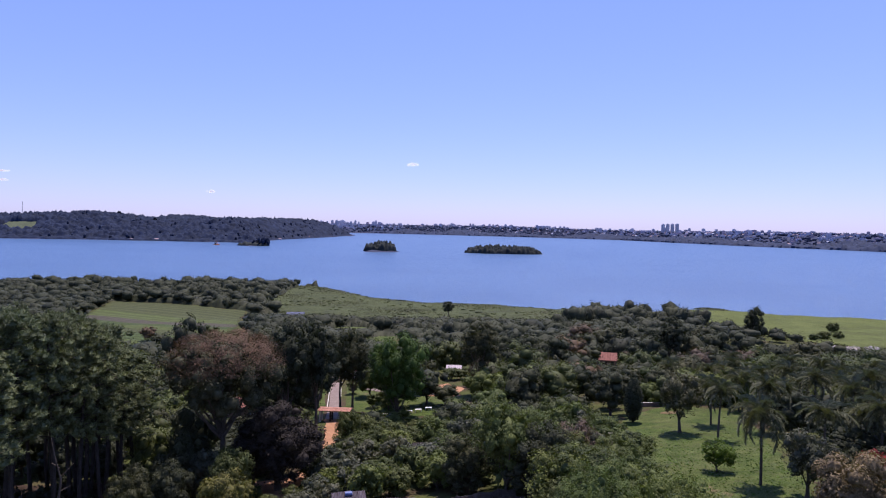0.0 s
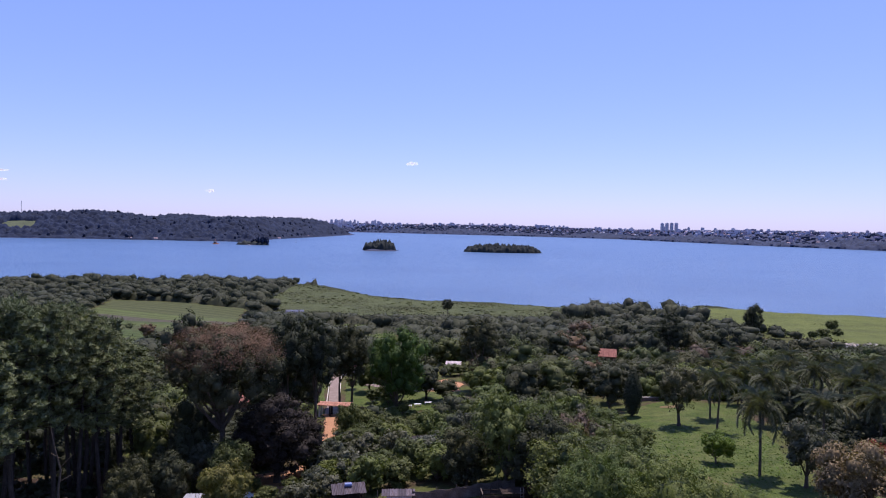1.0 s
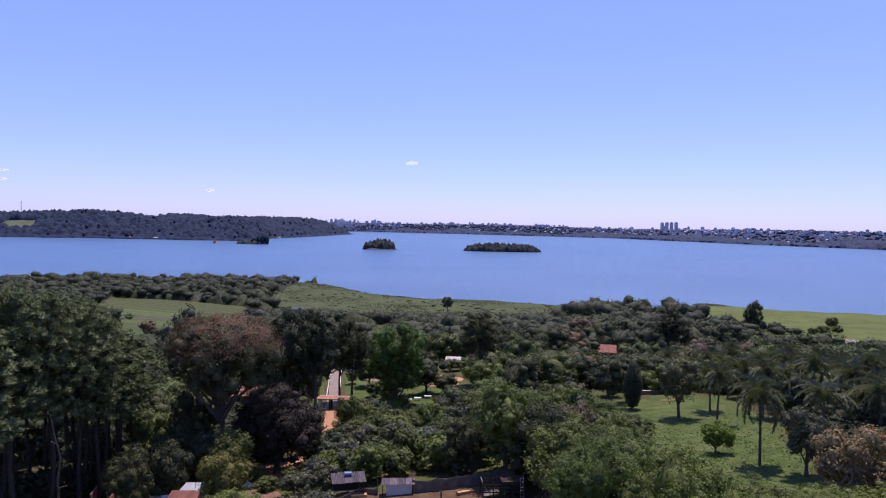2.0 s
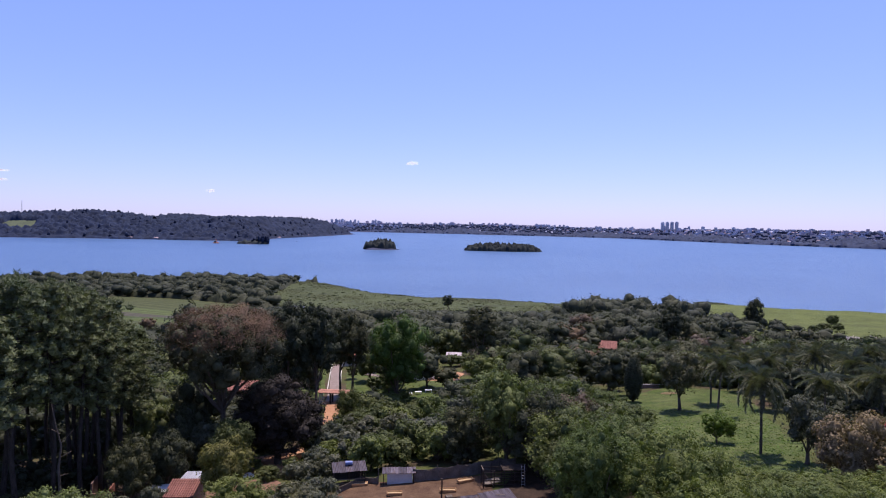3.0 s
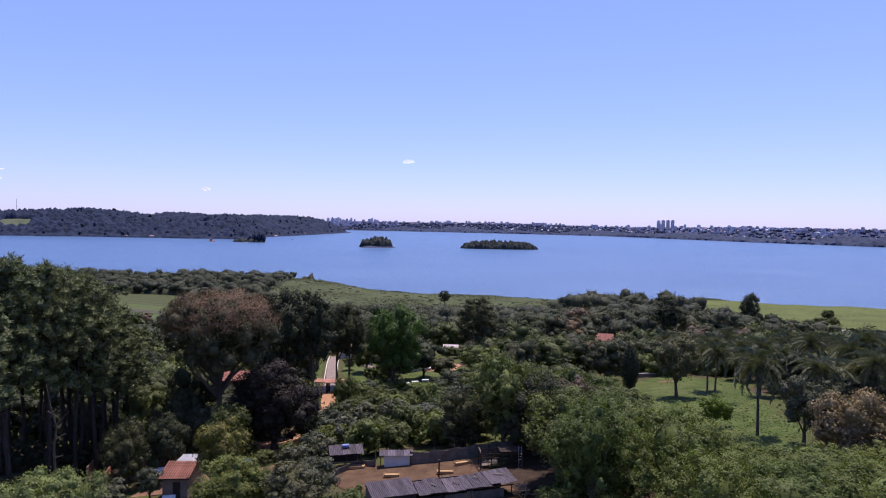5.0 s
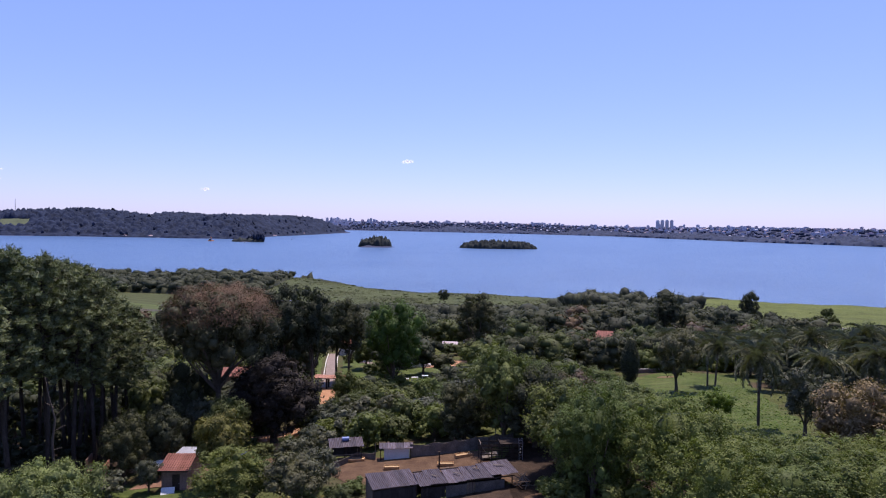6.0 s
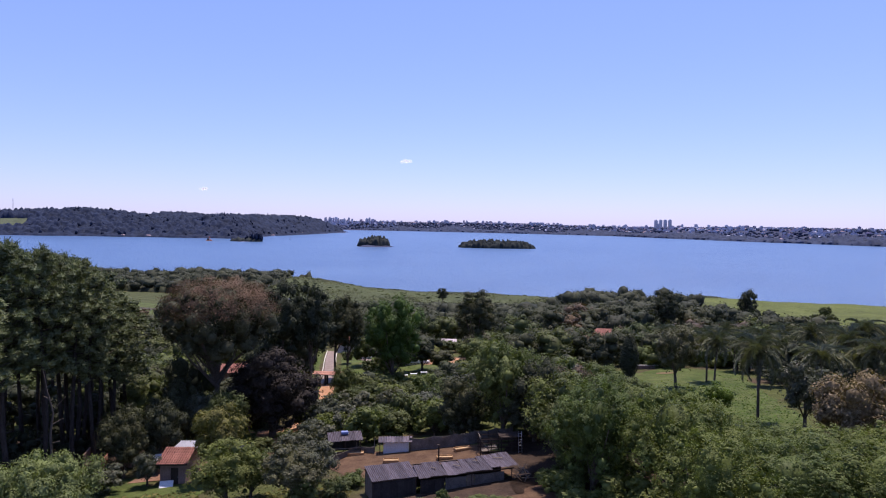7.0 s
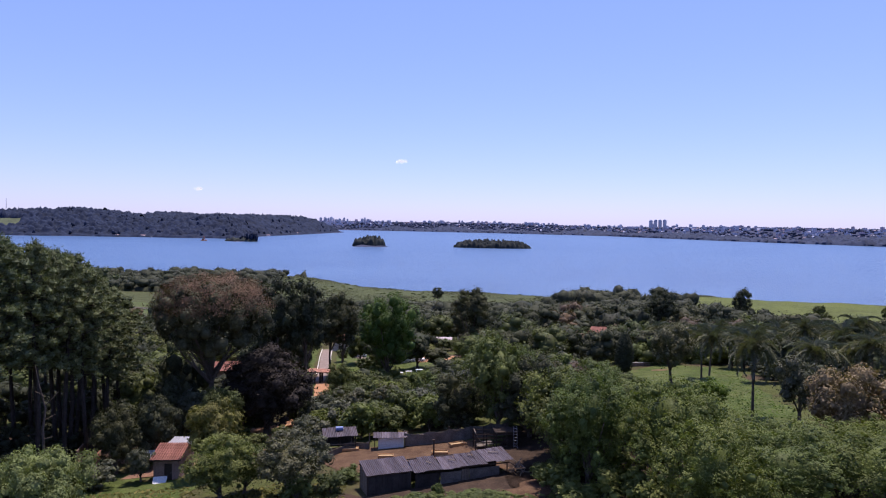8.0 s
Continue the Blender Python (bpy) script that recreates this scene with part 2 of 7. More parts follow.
def tube(soup, points, radii, sides=7):
    pts = np.asarray(points, float)
    ring = []
    for i, p in enumerate(pts):
        d = unit(pts[min(i + 1, len(pts) - 1)] - pts[max(i - 1, 0)])
        side = unit(np.cross(d, (0.31, 0.95, 0.05)))
        up = np.cross(d, side)
        a = np.arange(sides) * 2 * math.pi / sides
        ring.append(p + radii[i] * (np.cos(a)[:, None] * side + np.sin(a)[:, None] * up))
    faces = []
    for i in range(len(pts) - 1):
        for j in range(sides):
            k = (j + 1) % sides
            faces.append((i * sides + j, i * sides + k, (i + 1) * sides + k, (i + 1) * sides + j))
    faces.append(tuple((len(pts) - 1) * sides + j for j in range(sides)))
    soup.add(np.concatenate(ring), faces)


# ---------------------------------------------------------------- the lie of the land
LAKE = -30.0
BASE_Y = [-400, 40, 60, 76, 84, 94, 124, 184, 252, 380, 450, 520, 2000]
BASE_Z = [9, 5.6, 4.6, 3.0, 2.2, 0.8, -2.2, -7.3, -14, -23, -28, -29.3, -29.3]
SHORE_X = [-1500, -500, -300, -200, -135, -100, -70, -10, 44, 94, 154, 219, 260, 294, 358, 600, 1500]
SHORE_Y = [500, 650, 675, 700, 705, 650, 606, 575, 570, 550, 548, 562, 553, 540, 517, 470, 380]
CAPE_X = [-3200, -1350, -1120, -680, -560, -500, -470]
CAPE_Y = [1850, 1970, 2020, 2020, 1990, 1900, 1990]
CAPE_SIDE_Y = [1880, 1900, 1960, 2354, 2819, 3467, 3600]
CAPE_SIDE_X = [-510, -490, -560, -625, -551, -481, -520]
HILL_X = [-3200, -1612, -1500, -1385, -1230, -1125, -1048, -900, -752, -647, -540, -480]
HILL_Z = [26, 26, 29, 36, 43, 29, 12, 13, 33, 30, 26, 20]
FAR_X = [-3000, -640, -260, 250, 690, 1029, 1189, 1392, 1530, 1659, 2300, 3600]
FAR_Y = [4450, 4420, 4350, 4180, 3960, 3714, 3261, 2805, 2622, 2413, 1900, 1300]


def smooth(a, b, v):
    t = np.clip((v - a) / (b - a), 0, 1)
    return t * t * (3 - 2 * t)


def ground(x, y):
    """Height of the land (and of the lake's bed) at a place of the plan."""
    x, y = np.asarray(x, float), np.asarray(y, float)
    tilt = np.interp(y, [100, 200, 300], [1, 0.35, 0])
    z = np.interp(y, BASE_Y, BASE_Z) + 0.085 * np.clip(x, -60, 60) * tilt
    z = z + 0.35 * np.sin(x * 0.11 + 1.3) * np.sin(y * 0.09) * smooth(95, 160, y) * (1 - smooth(380, 450, y))
    near = np.interp(x, SHORE_X, SHORE_Y) + 5 * np.sin(x * 0.06) + 3 * np.sin(x * 0.17 + 1)
    z = z + (-34.0 - z) * smooth(-12, 22, y - near)
    cape_in = np.minimum(y - np.interp(x, CAPE_X, CAPE_Y), 1.6 * (np.interp(y, CAPE_SIDE_Y, CAPE_SIDE_X) - x))
    cape_in = np.minimum(cape_in, 0.8 * (3620 - y))
    cape_in = np.where(y > 1000, cape_in, -500) + 6 * np.sin(x * 0.03)
    z = np.where(cape_in > -40, np.maximum(z, -34 + 4.8 * smooth(-20, 6, cape_in) + (np.interp(x, HILL_X, HILL_Z) + 29) * smooth(0, 260, cape_in) * (1 - 0.45 * smooth(420, 760, cape_in))), z)
    far_in = np.where(y > 900, y - np.interp(x, FAR_X, FAR_Y), -500) + 10 * np.sin(x * 0.02)
    z = np.where(far_in > -40, np.maximum(z, -34 + 4.8 * smooth(-20, 8, far_in) + 50 * smooth(0, 1, far_in / np.interp(x, [-500, 700, 1300], [260, 520, 900])) + 6 * np.sin(x * 0.004) * smooth(200, 900, far_in)), z)
    for ix, iy, rx, ry, top in ((-155, 1600, 41, 29, 6), (152, 1625, 96, 34, 4), (-528, 1800, 46, 24, 2.4)):
        d = ((x - ix) / rx) ** 2 + ((y - iy) / ry) ** 2
        z = np.where(d < 1.6, np.maximum(z, LAKE - 2 + (top + 2) * smooth(1.25, 0.6, d)), z)
    return z


def at(x, y, lift=0.0):
    return float(ground(x, y)) + lift


def build_ground():
    rings = [2.0]
    while rings[-1] < 4940:
        rings.append(rings[-1] * 1.032)
    spokes = 240
    a = np.arange(spokes) * 2 * math.pi / spokes
    r = np.array(rings)
    x, y = r[:, None] * np.sin(a), r[:, None] * np.cos(a)
    z = ground(x, y)
    v = np.stack([x, y, z], -1).reshape(-1, 3)
    v = np.concatenate([v, [[0, 0, at(0, 0)]]])
    f = []
    for i in range(len(rings) - 1):
        for j in range(spokes):
            k = (j + 1) % spokes
            f.append((i * spokes + j, (i + 1) * spokes + j, (i + 1) * spokes + k, i * spokes + k))
    f += [(len(v) - 1, j, (j + 1) % spokes) for j in range(spokes)]
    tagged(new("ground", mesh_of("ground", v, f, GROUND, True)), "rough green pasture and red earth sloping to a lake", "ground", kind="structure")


def build_lake():
    n = 40
    gx, gy = np.meshgrid(np.linspace(-4000, 4000, n), np.linspace(300, 4930, n))
    v = np.stack([gx, gy, np.full_like(gx, LAKE)], -1).reshape(-1, 3)
    f = [(i * n + j, i * n + j + 1, (i + 1) * n + j + 1, (i + 1) * n + j) for i in range(n - 1) for j in range(n - 1)]
    tagged(new("water", mesh_of("lake", v, f, WATER, True)), "wide blue lake with small wind ripples", "lake", kind="structure")


def inside(poly, x, y):
    hit = np.zeros(np.shape(x), bool)
    n = len(poly)
    for i in range(n):
        (ax, ay), (bx, by) = poly[i], poly[(i + 1) % n]
        cross = (ay > y) != (by > y)
        hit ^= cross & (x < (bx - ax) * (y - ay) / ((by - ay) or 1e-9) + ax)
    return hit


def sheet(name, poly, step, lift, material, label, category, kind="structure", ragged=0.6):
    """A patch of ground cover that follows the land a little above it, with an uneven edge."""
    p = np.array(poly, float)
    edge = []
    for i in range(len(p)):
        a, b = p[i], p[(i + 1) % len(p)]
        n = max(2, int(np.linalg.norm(b - a) / (step * 1.0)))
        for k in range(n):
            q = a + (b - a) * k / n
            w = Vector((q[0] * 0.15, q[1] * 0.15, 3.0))
            edge.append((q[0] + ragged * 2 * noise.noise(w), q[1] + ragged * 2 * noise.noise(w + Vector((9, 4, 0)))))
    bm = bmesh.new()
    bm.faces.new([bm.verts.new((x, y, 0)) for x, y in edge])
    bmesh.ops.triangulate(bm, faces=bm.faces[:])
    lo, hi = p.min(0), p.max(0)
    for axis, a, b in ((0, lo[0], hi[0]), (1, lo[1], hi[1])):
        c = a + step
        while c < b:
            co = (c, 0, 0) if axis == 0 else (0, c, 0)
            no = (1, 0, 0) if axis == 0 else (0, 1, 0)
            bmesh.ops.bisect_plane(bm, geom=bm.verts[:] + bm.edges[:] + bm.faces[:], plane_co=co, plane_no=no)
            c += step
    for v in bm.verts:
        v.co.z = at(v.co.x, v.co.y, lift)
    for q in bm.faces:
        if q.normal.z < 0:
            q.normal_flip()
    me = bpy.data.meshes.new(name)
    bm.to_mesh(me)
    bm.free()
    me.materials.append(material)
    return tagged(new(name, me), label, category, kind=kind)


LAWN_AREA = [(31, 78), (46, 76), (51, 88), (55, 105), (62, 126), (66, 138), (60, 143), (54, 149), (40, 140), (34, 118), (31, 98)]
CROP_AREA = [(-271, 531), (-210, 520), (-150, 486), (-118, 371), (-104, 250), (-140, 246), (-233, 405)]
MEADOW_AREA = [(178, 470), (170, 520), (215, 556), (300, 532), (420, 500), (520, 420), (420, 330), (215, 335), (196, 380)]
MARSH_AREA = [(-150, 560), (-155, 690), (-125, 690), (-66, 596), (0, 566), (60, 558), (120, 540), (170, 545), (180, 500), (110, 455), (60, 425), (-20, 415), (-80, 425), (-118, 470)]
PEN_AREA = [(-13, 78.5), (-13, 86), (-8, 84.6), (-3, 83.4), (3, 84.4), (6.5, 84.5), (7, 77), (9, 70), (-3, 70.5), (-9, 72)]
ROAD_AREA = [(-34, 99), (-29, 92.5), (-22.6, 93.5), (-22.2, 97), (-22, 104), (-19.8, 114), (-20.2, 126), (-22.6, 148.6), (-26.6, 148.6), (-23, 126), (-22.4, 114), (-24.4, 105), (-33, 102.5)]
build_ground()
build_lake()
sheet("lawn", LAWN_AREA, 3.0, 0.06, LAWN, "sunlit mown green lawn with bare earth spots", "lawn", ragged=0.9)
def marsh_material(name="marsh_grass", gain=1.0):
    m = Nodes(name, 0.95, 0.1)
    v = m.coords()
    c = m.ramp(m.noise(0.05, 6, 0.7, v), [(0.3, (0.062 * gain, 0.072 * gain, 0.028)), (0.5, (0.090 * gain, 0.108 * gain, 0.036)), (0.72, (0.118 * gain, 0.136 * gain, 0.046))])
    c = m.mix(1.0, c, m.ramp(m.noise(0.8, 5, 0.8, v), [(0.3, grey(0.65)), (0.7, grey(1.2))]), "MULTIPLY")
    m.colour(c).bump(m.noise(0.8, 5, 0.8, v), 0.9, 0.8)
    return m.mat


sheet("meadow", MEADOW_AREA, 14.0, 0.5, marsh_material("meadow_grass", 1.12), "bright green lakeside meadow", "meadow", ragged=3)
sheet("marsh", MARSH_AREA, 14.0, 0.5, marsh_material(gain=0.78), "olive green grassy marsh along the lake", "marsh", ragged=3)
sheet("dirt_road", ROAD_AREA, 4.0, 0.08, DIRT, "orange dirt road between trees", "road")
sheet("pen_yard", PEN_AREA, 2.0, 0.06, PEN_EARTH, "trampled brown earth of an animal pen", "yard", ragged=0.3)
sheet("crop_field", CROP_AREA, 14.0, 0.4, crop_material(), "terraced field of green vegetable rows", "field", ragged=2)


# ---------------------------------------------------------------- trees
class Kind:
    """Prototypes of one kind of tree: the first placing uses the prototype, later ones copies of it."""

    def __init__(self, height, radius, label, category, group):
        self.h, self.r, self.label, self.category, self.group = height, radius, label, category, group
        self.protos, self.used, self.turn = [], [], 0

    def add(self, ob):
        self.protos.append(tagged(ob, self.label, self.category, self.group))
        self.used.append(False)

    def place(self, x, y, h, r, sink=0.1, label=""):
        i = self.turn % len(self.protos)
        self.turn += 1
        s = r / self.r
        m = Matrix.Translation((x, y, at(x, y) - sink)) @ Matrix.Rotation(self.turn * 2.399, 4, "Z") @ Matrix.Diagonal((s, s, h / self.h, 1))
        if self.used[i]:
            p = self.protos[i].scale
            ob = copy_thing(self.protos[i], m @ Matrix.Diagonal((1 / p.x, 1 / p.y, 1 / p.z, 1)))
        else:
            ob = self.protos[i]
            ob.matrix_basis = m
            self.used[i] = True
        if label:
            tagged(ob, label)
        return ob


def dome_shapes(seed, level, count, lobes, rough):
    """Leafy crowns as unit shapes: a round mass that swells out in lobes, rough with leaves."""
    rng = np.random.default_rng(seed)
    shapes = []
    for i in range(count):
        n = unit(level[0])
        d = unit(rng.normal(size=(lobes, 3)) + np.array([0, 0, 0.35]))
        w = rng.uniform(0.35, 0.75, lobes)
        gap = ((n[:, None] - d[None]) ** 2).sum(-1)
        bump = (np.sqrt(np.clip(1 - gap / w ** 2, 0, 1)) * (0.6 + 0.5 * w)).max(1)
        shapes.append(n * (0.58 + 0.42 * bump + rough * rng.normal(size=len(n)).clip(-1.6, 1.6))[:, None])
    return shapes


def dome_kind(seed, name, material, label, variants, h, R, z0, lobes, leaves, leaf, r0=0.28, group="broadleaf trees"):
    """A tree further off: trunk, limbs and a crown of rounded leafy masses."""
    k = Kind(h, R, label, "tree", group)
    for i in range(variants):
        rng = np.random.default_rng(seed + i)
        crown, centres = lobed_crown(rng, R, z0, h, lobes, leaves, leaf, 0.35, 0.36, core=0.74, heart=0.22, loose=0.25)
        root = new(name)
        part("trunk", mesh_of("trunk", *trunk_soup(rng, centres, z0 * 0.9 + 0.3, r0, 4).pair(), BARK, True), BARK, root)
        part("crown", mesh_of("crown", *crown.pair(), material, True), material, root)
        k.add(root)
    return k


def lobed_crown(rng, R, z0, z1, lobes, leaves, leaf, upward=0.6, size=0.25, ragged=0.12, core=0.62, heart=0.06, spray=0.0, loose=0.28):
    """Many clumps of leaves on the crown's outside, loose between them, round a small dim heart. Returns the soup and the clumps."""
    s = Soup()
    mid, half = (z0 + z1) / 2, (z1 - z0) / 2
    centres = []
    for i in range(lobes):
        t = 1 - 1.75 * (i + 0.5) / lobes + rng.uniform(-0.08, 0.08)
        t = max(-0.95, min(0.98, t))
        a = i * 2.399 + rng.uniform(-0.4, 0.4)
        q = rng.uniform(0.58, 0.86) if i % 5 else rng.uniform(0.15, 0.5)
        w = math.sqrt(1 - t * t) ** 0.8 * (1.0 if t > -0.3 else 0.82)
        c = np.array([R * q * w * math.cos(a), R * q * w * math.sin(a), mid + half * q * t])
        rad = np.array([1, 1, 0.92]) * R * size * rng.uniform(0.65, 1.25)
        centres.append((c, rad))
    v, f = ICO2
    s.add(np.array([0, 0, mid + half * 0.05]) + v * np.array([R * (0.34 + heart), R * (0.34 + heart), half * (0.4 + heart)]) * (1 + 0.15 * rng.normal(size=(len(v), 1)).clip(-1.5, 1.5)), f)
    weight = np.array([rad[0] ** 2 for _, rad in centres])
    share = (leaves * 0.88 * weight / weight.sum()).astype(int)
    v, f = ICO1
    for (c, rad), per in zip(centres, share):
        s.add(c - np.array([0, 0, 0.10 * rad[2]]) + v * rad * core * (1 + 0.1 * rng.normal(size=(len(v), 1)).clip(-1.5, 1.5)), f)
        twigs = unit(rng.normal(size=(max(6, int(per / (14 + 20 * spray))), 3)) + np.array([0, 0, 0.3 + 0.25 * spray]))
        k = rng.integers(0, len(twigs), per)
        n = unit(twigs[k] + (0.26 - 0.1 * spray) * rng.normal(size=(per, 3)))
        out = (0.72 + (0.40 + 0.35 * spray) * rng.uniform(0, 1, per) ** 0.7) * (0.94 + 0.3 * np.sin(k * 12.9898) * ragged * 3.5)
        p = c + n * rad * out[:, None]
        leaf_cards(s, p, n + 0.5 * upward * np.array([0, 0, 1.0]) + loose * rng.normal(size=(per, 3)), leaf, leaf * 0.66, rng)
    per = int(leaves * 0.12)
    n = unit(rng.normal(size=(per, 3)) + np.array([0, 0, 0.2]))
    p = np.array([0, 0, mid]) + n * np.array([R, R, half]) * rng.uniform(0.45, 1.0, per)[:, None]
    leaf_cards(s, p, rng.normal(size=(per, 3)) + np.array([0, 0, 0.5]), leaf, leaf * 0.6, rng)
    return s, centres


def trunk_soup(rng, centres, z_fork, r0, limbs=6, bend=0.3, sides=7):
    s = Soup()
    top = max(c[0][2] for c in centres)
    path, rad = [], []
    for k in range(6):
        t = k / 5
        path.append((bend * math.sin(t * 2.3) * rng.uniform(0.5, 1), bend * math.sin(t * 3.1 + 1) * 0.6, -0.4 + t * (z_fork + 0.55 * (top - z_fork) + 0.4)))
        rad.append(r0 * (1.25 - 1.0 * t) if k else r0 * 1.6)
    tube(s, path, rad, sides)
    order = rng.permutation(len(centres))[:limbs]
    for i in order:
        c = centres[i][0]
        start = np.array([path[2][0], path[2][1], z_fork * rng.uniform(0.75, 1.05)])
        m = start * 0.5 + c * 0.5 + np.array([0, 0, -0.08 * np.linalg.norm(c - start)])
        tube(s, [start, m, c], [r0 * 0.5, r0 * 0.33, r0 * 0.12], 5)
    return s


def broad_kind(seed, name, material, label, variants, h, R, z0, lobes, leaves, leaf, r0=0.28, group="broadleaf trees", upward=0.6, limbs=6, category="tree", size=0.25, core=0.62, heart=0.06, spray=0.0):
    k = Kind(h, R, label, category, group)
    for i in range(variants):
        rng = np.random.default_rng(seed + i)
        crown, centres = lobed_crown(rng, R, z0, h, lobes, leaves, leaf, upward, size, core=core, heart=heart, spray=spray)
        root = new(name)
        part("trunk", mesh_of("trunk", *trunk_soup(rng, centres, z0 * 0.9 + 0.3, r0, limbs).pair(), BARK, True), BARK, root)
        part("crown", mesh_of("crown", *crown.pair(), material, True), material, root)
        k.add(root)
    return k


NEAR = broad_kind(10, "broadleaf_tree", LEAF_GREEN, "leafy green broadleaf tree with a rounded crown", 4, 10, 4.6, 1.6, 34, 10500, 0.26, core=0.55, spray=0.4)
NEAR_DARK = broad_kind(15, "broadleaf_tree", LEAF_DARK, "dark leafy tree shading the animal pen", 2, 10, 4.6, 0.8, 34, 9000, 0.28)
NEAR_LIGHT = broad_kind(20, "broadleaf_tree", LEAF_LIGHT, "light green broadleaf tree with a feathery crown", 4, 10, 4.6, 1.2, 40, 11000, 0.25, core=0.5, spray=0.6)
LEAF_FEATHER = leaf_material("feathery_leaves", (0.05, 0.075, 0.022), (0.1, 0.138, 0.04), (0.164, 0.204, 0.064), 0.34, 0.6)
FRONT = broad_kind(25, "feathery_tree", LEAF_FEATHER, "light green feathery-leaved tree in dense woods", 3, 10, 4.8, 0.8, 60, 22000, 0.17, group="feathery trees", size=0.2, core=0.4, spray=0.8)
NEAR_GREY = broad_kind(30, "broadleaf_tree", LEAF_GREY, "grey-green broadleaf tree with open branches", 3, 9, 4.0, 1.8, 28, 8500, 0.28)
YELLOW = broad_kind(35, "broadleaf_tree", LEAF_YELLOW, "yellow-green leafy tree beside the dirt road", 1, 10, 4.6, 3.0, 28, 9000, 0.30)
SHRUB = broad_kind(40, "shrub", LEAF_GREEN, "dense green shrub of bushy leaves", 3, 4.5, 2.6, 0.1, 20, 2500, 0.31, 0.14, "shrubs", category="shrub", size=0.32)
SHRUB_GREY = broad_kind(50, "shrub", LEAF_GREY, "dense grey-green leafy garden shrub", 2, 4.5, 2.6, 0.1, 20, 2500, 0.31, 0.14, "shrubs", category="shrub", size=0.32)
SHRUB_LIGHT = broad_kind(55, "shrub", LEAF_LIGHT, "dense light green leafy shrub", 2, 4.5, 2.6, 0.1, 20, 2500, 0.31, 0.14, "shrubs", category="shrub", size=0.32)
LEAF_MANGO = leaf_material("leaves_blackish", (0.024, 0.02, 0.016), (0.04, 0.033, 0.026), (0.068, 0.056, 0.044), 0.12, 0.75)
DARK = broad_kind(60, "dark_tree", LEAF_MANGO, "dense dark-leaved tree with a wide round crown", 1, 14.5, 6.3, 0.9, 60, 24000, 0.30, 0.45, upward=0.4, size=0.24)
LEAF_OLIVE = leaf_material("leaves_olive", (0.04, 0.045, 0.024), (0.075, 0.08, 0.042), (0.125, 0.125, 0.066), 0.25, 0.6)
BROWN = broad_kind(70, "blossoming_tree", LEAF_OLIVE, "tall spreading umbrella tree with brown blossom over olive leaves", 1, 27, 11.0, 12.6, 120, 26000, 0.32, 0.6, limbs=22, size=0.17, core=0.7)


def blossom(kind, count, material, R, z0, z1):
    """Sprays of blossom in uneven tufts over the upper side of a crown."""
    rng = np.random.default_rng(71)
    s = Soup()
    heads = 230
    a, u = rng.uniform(0, 2 * math.pi, heads), rng.uniform(0.02, 1, heads)
    hd = np.stack([np.sqrt(1 - u * u) * np.cos(a), np.sqrt(1 - u * u) * np.sin(a), u], -1)
    hp = np.array([0, 0, (z0 + z1) / 2]) + hd * np.array([R, R, (z1 - z0) / 2]) * rng.uniform(0.80, 1.0, heads)[:, None]
    weight = rng.uniform(0.1, 1, heads) * (0.25 + u)
    k = rng.choice(heads, count, p=weight / weight.sum())
    p = hp[k] + rng.normal(size=(count, 3)) * np.array([0.62, 0.62, 0.34])
    leaf_cards(s, p, hd[k] + 0.3 * rng.normal(size=(count, 3)), 0.2, 0.15, rng)
    part("blossom", s.pair(), material, kind.protos[0], "loose brown blossom sprays")


blossom(BROWN, 21000, LEAF_BROWN, 10.5, 14.6, 27)
LEAF_GARDEN = leaf_material("leaves_deep_green", (0.02, 0.044, 0.01), (0.044, 0.088, 0.02), (0.08, 0.14, 0.034), 0.3, 0.55)
GARDEN_TREE = broad_kind(22, "garden_tree", LEAF_GARDEN, "tall bright green tree with a dense rounded crown", 1, 10, 4.6, 0.6, 56, 13000, 0.2, group="", size=0.23)
LEAF_BRIGHT = leaf_material("leaves_bright_green", (0.03, 0.066, 0.01), (0.07, 0.125, 0.018), (0.125, 0.19, 0.032), 0.3, 0.5)
LAWN_TREE = broad_kind(74, "small_lawn_tree", LEAF_BRIGHT, "small round bright green tree on the lawn", 1, 4.7, 2.5, 0.9, 22, 4200, 0.22, 0.14, group="", size=0.3)
BUFF = broad_kind(75, "dry_tree", LEAF_BUFF, "rounded tree with dry buff leaves", 1, 9, 5, 0.5, 40, 12000, 0.28)
MID = dome_kind(80, "broadleaf_tree", LEAF_GREEN, "green broadleaf tree in the valley belt", 4, 11, 4.6, 1.2, 20, 2100, 0.42)
MID_DARK = dome_kind(90, "broadleaf_tree", LEAF_DARK, "dark green broadleaf tree in the valley belt", 3, 12, 4.8, 1.2, 20, 2100, 0.42)
MID_LIGHT = dome_kind(95, "broadleaf_tree", LEAF_LIGHT, "light green broadleaf tree in the valley belt", 3, 10, 4.6, 1.2, 20, 2100, 0.42)
TALL = broad_kind(100, "tall_tree", LEAF_DARK, "tall dark tree with a bare lower trunk", 2, 20, 5.2, 6.0, 40, 9500, 0.36, 0.32, size=0.24)
FAR = dome_kind(110, "valley_tree", LEAF_GREEN, "green tree of the valley woods", 4, 11, 5, 0.6, 15, 1300, 0.52, 0.25, "valley trees")
FAR_DARK = dome_kind(115, "valley_tree", LEAF_DARK, "dark green tree of the valley woods", 4, 11, 5, 0.6, 15, 1300, 0.52, 0.25, "valley trees")
LEAF_RUSSET = leaf_material("leaves_russet", (0.046, 0.038, 0.026), (0.085, 0.066, 0.044), (0.145, 0.108, 0.072), 0.2, 0.6)
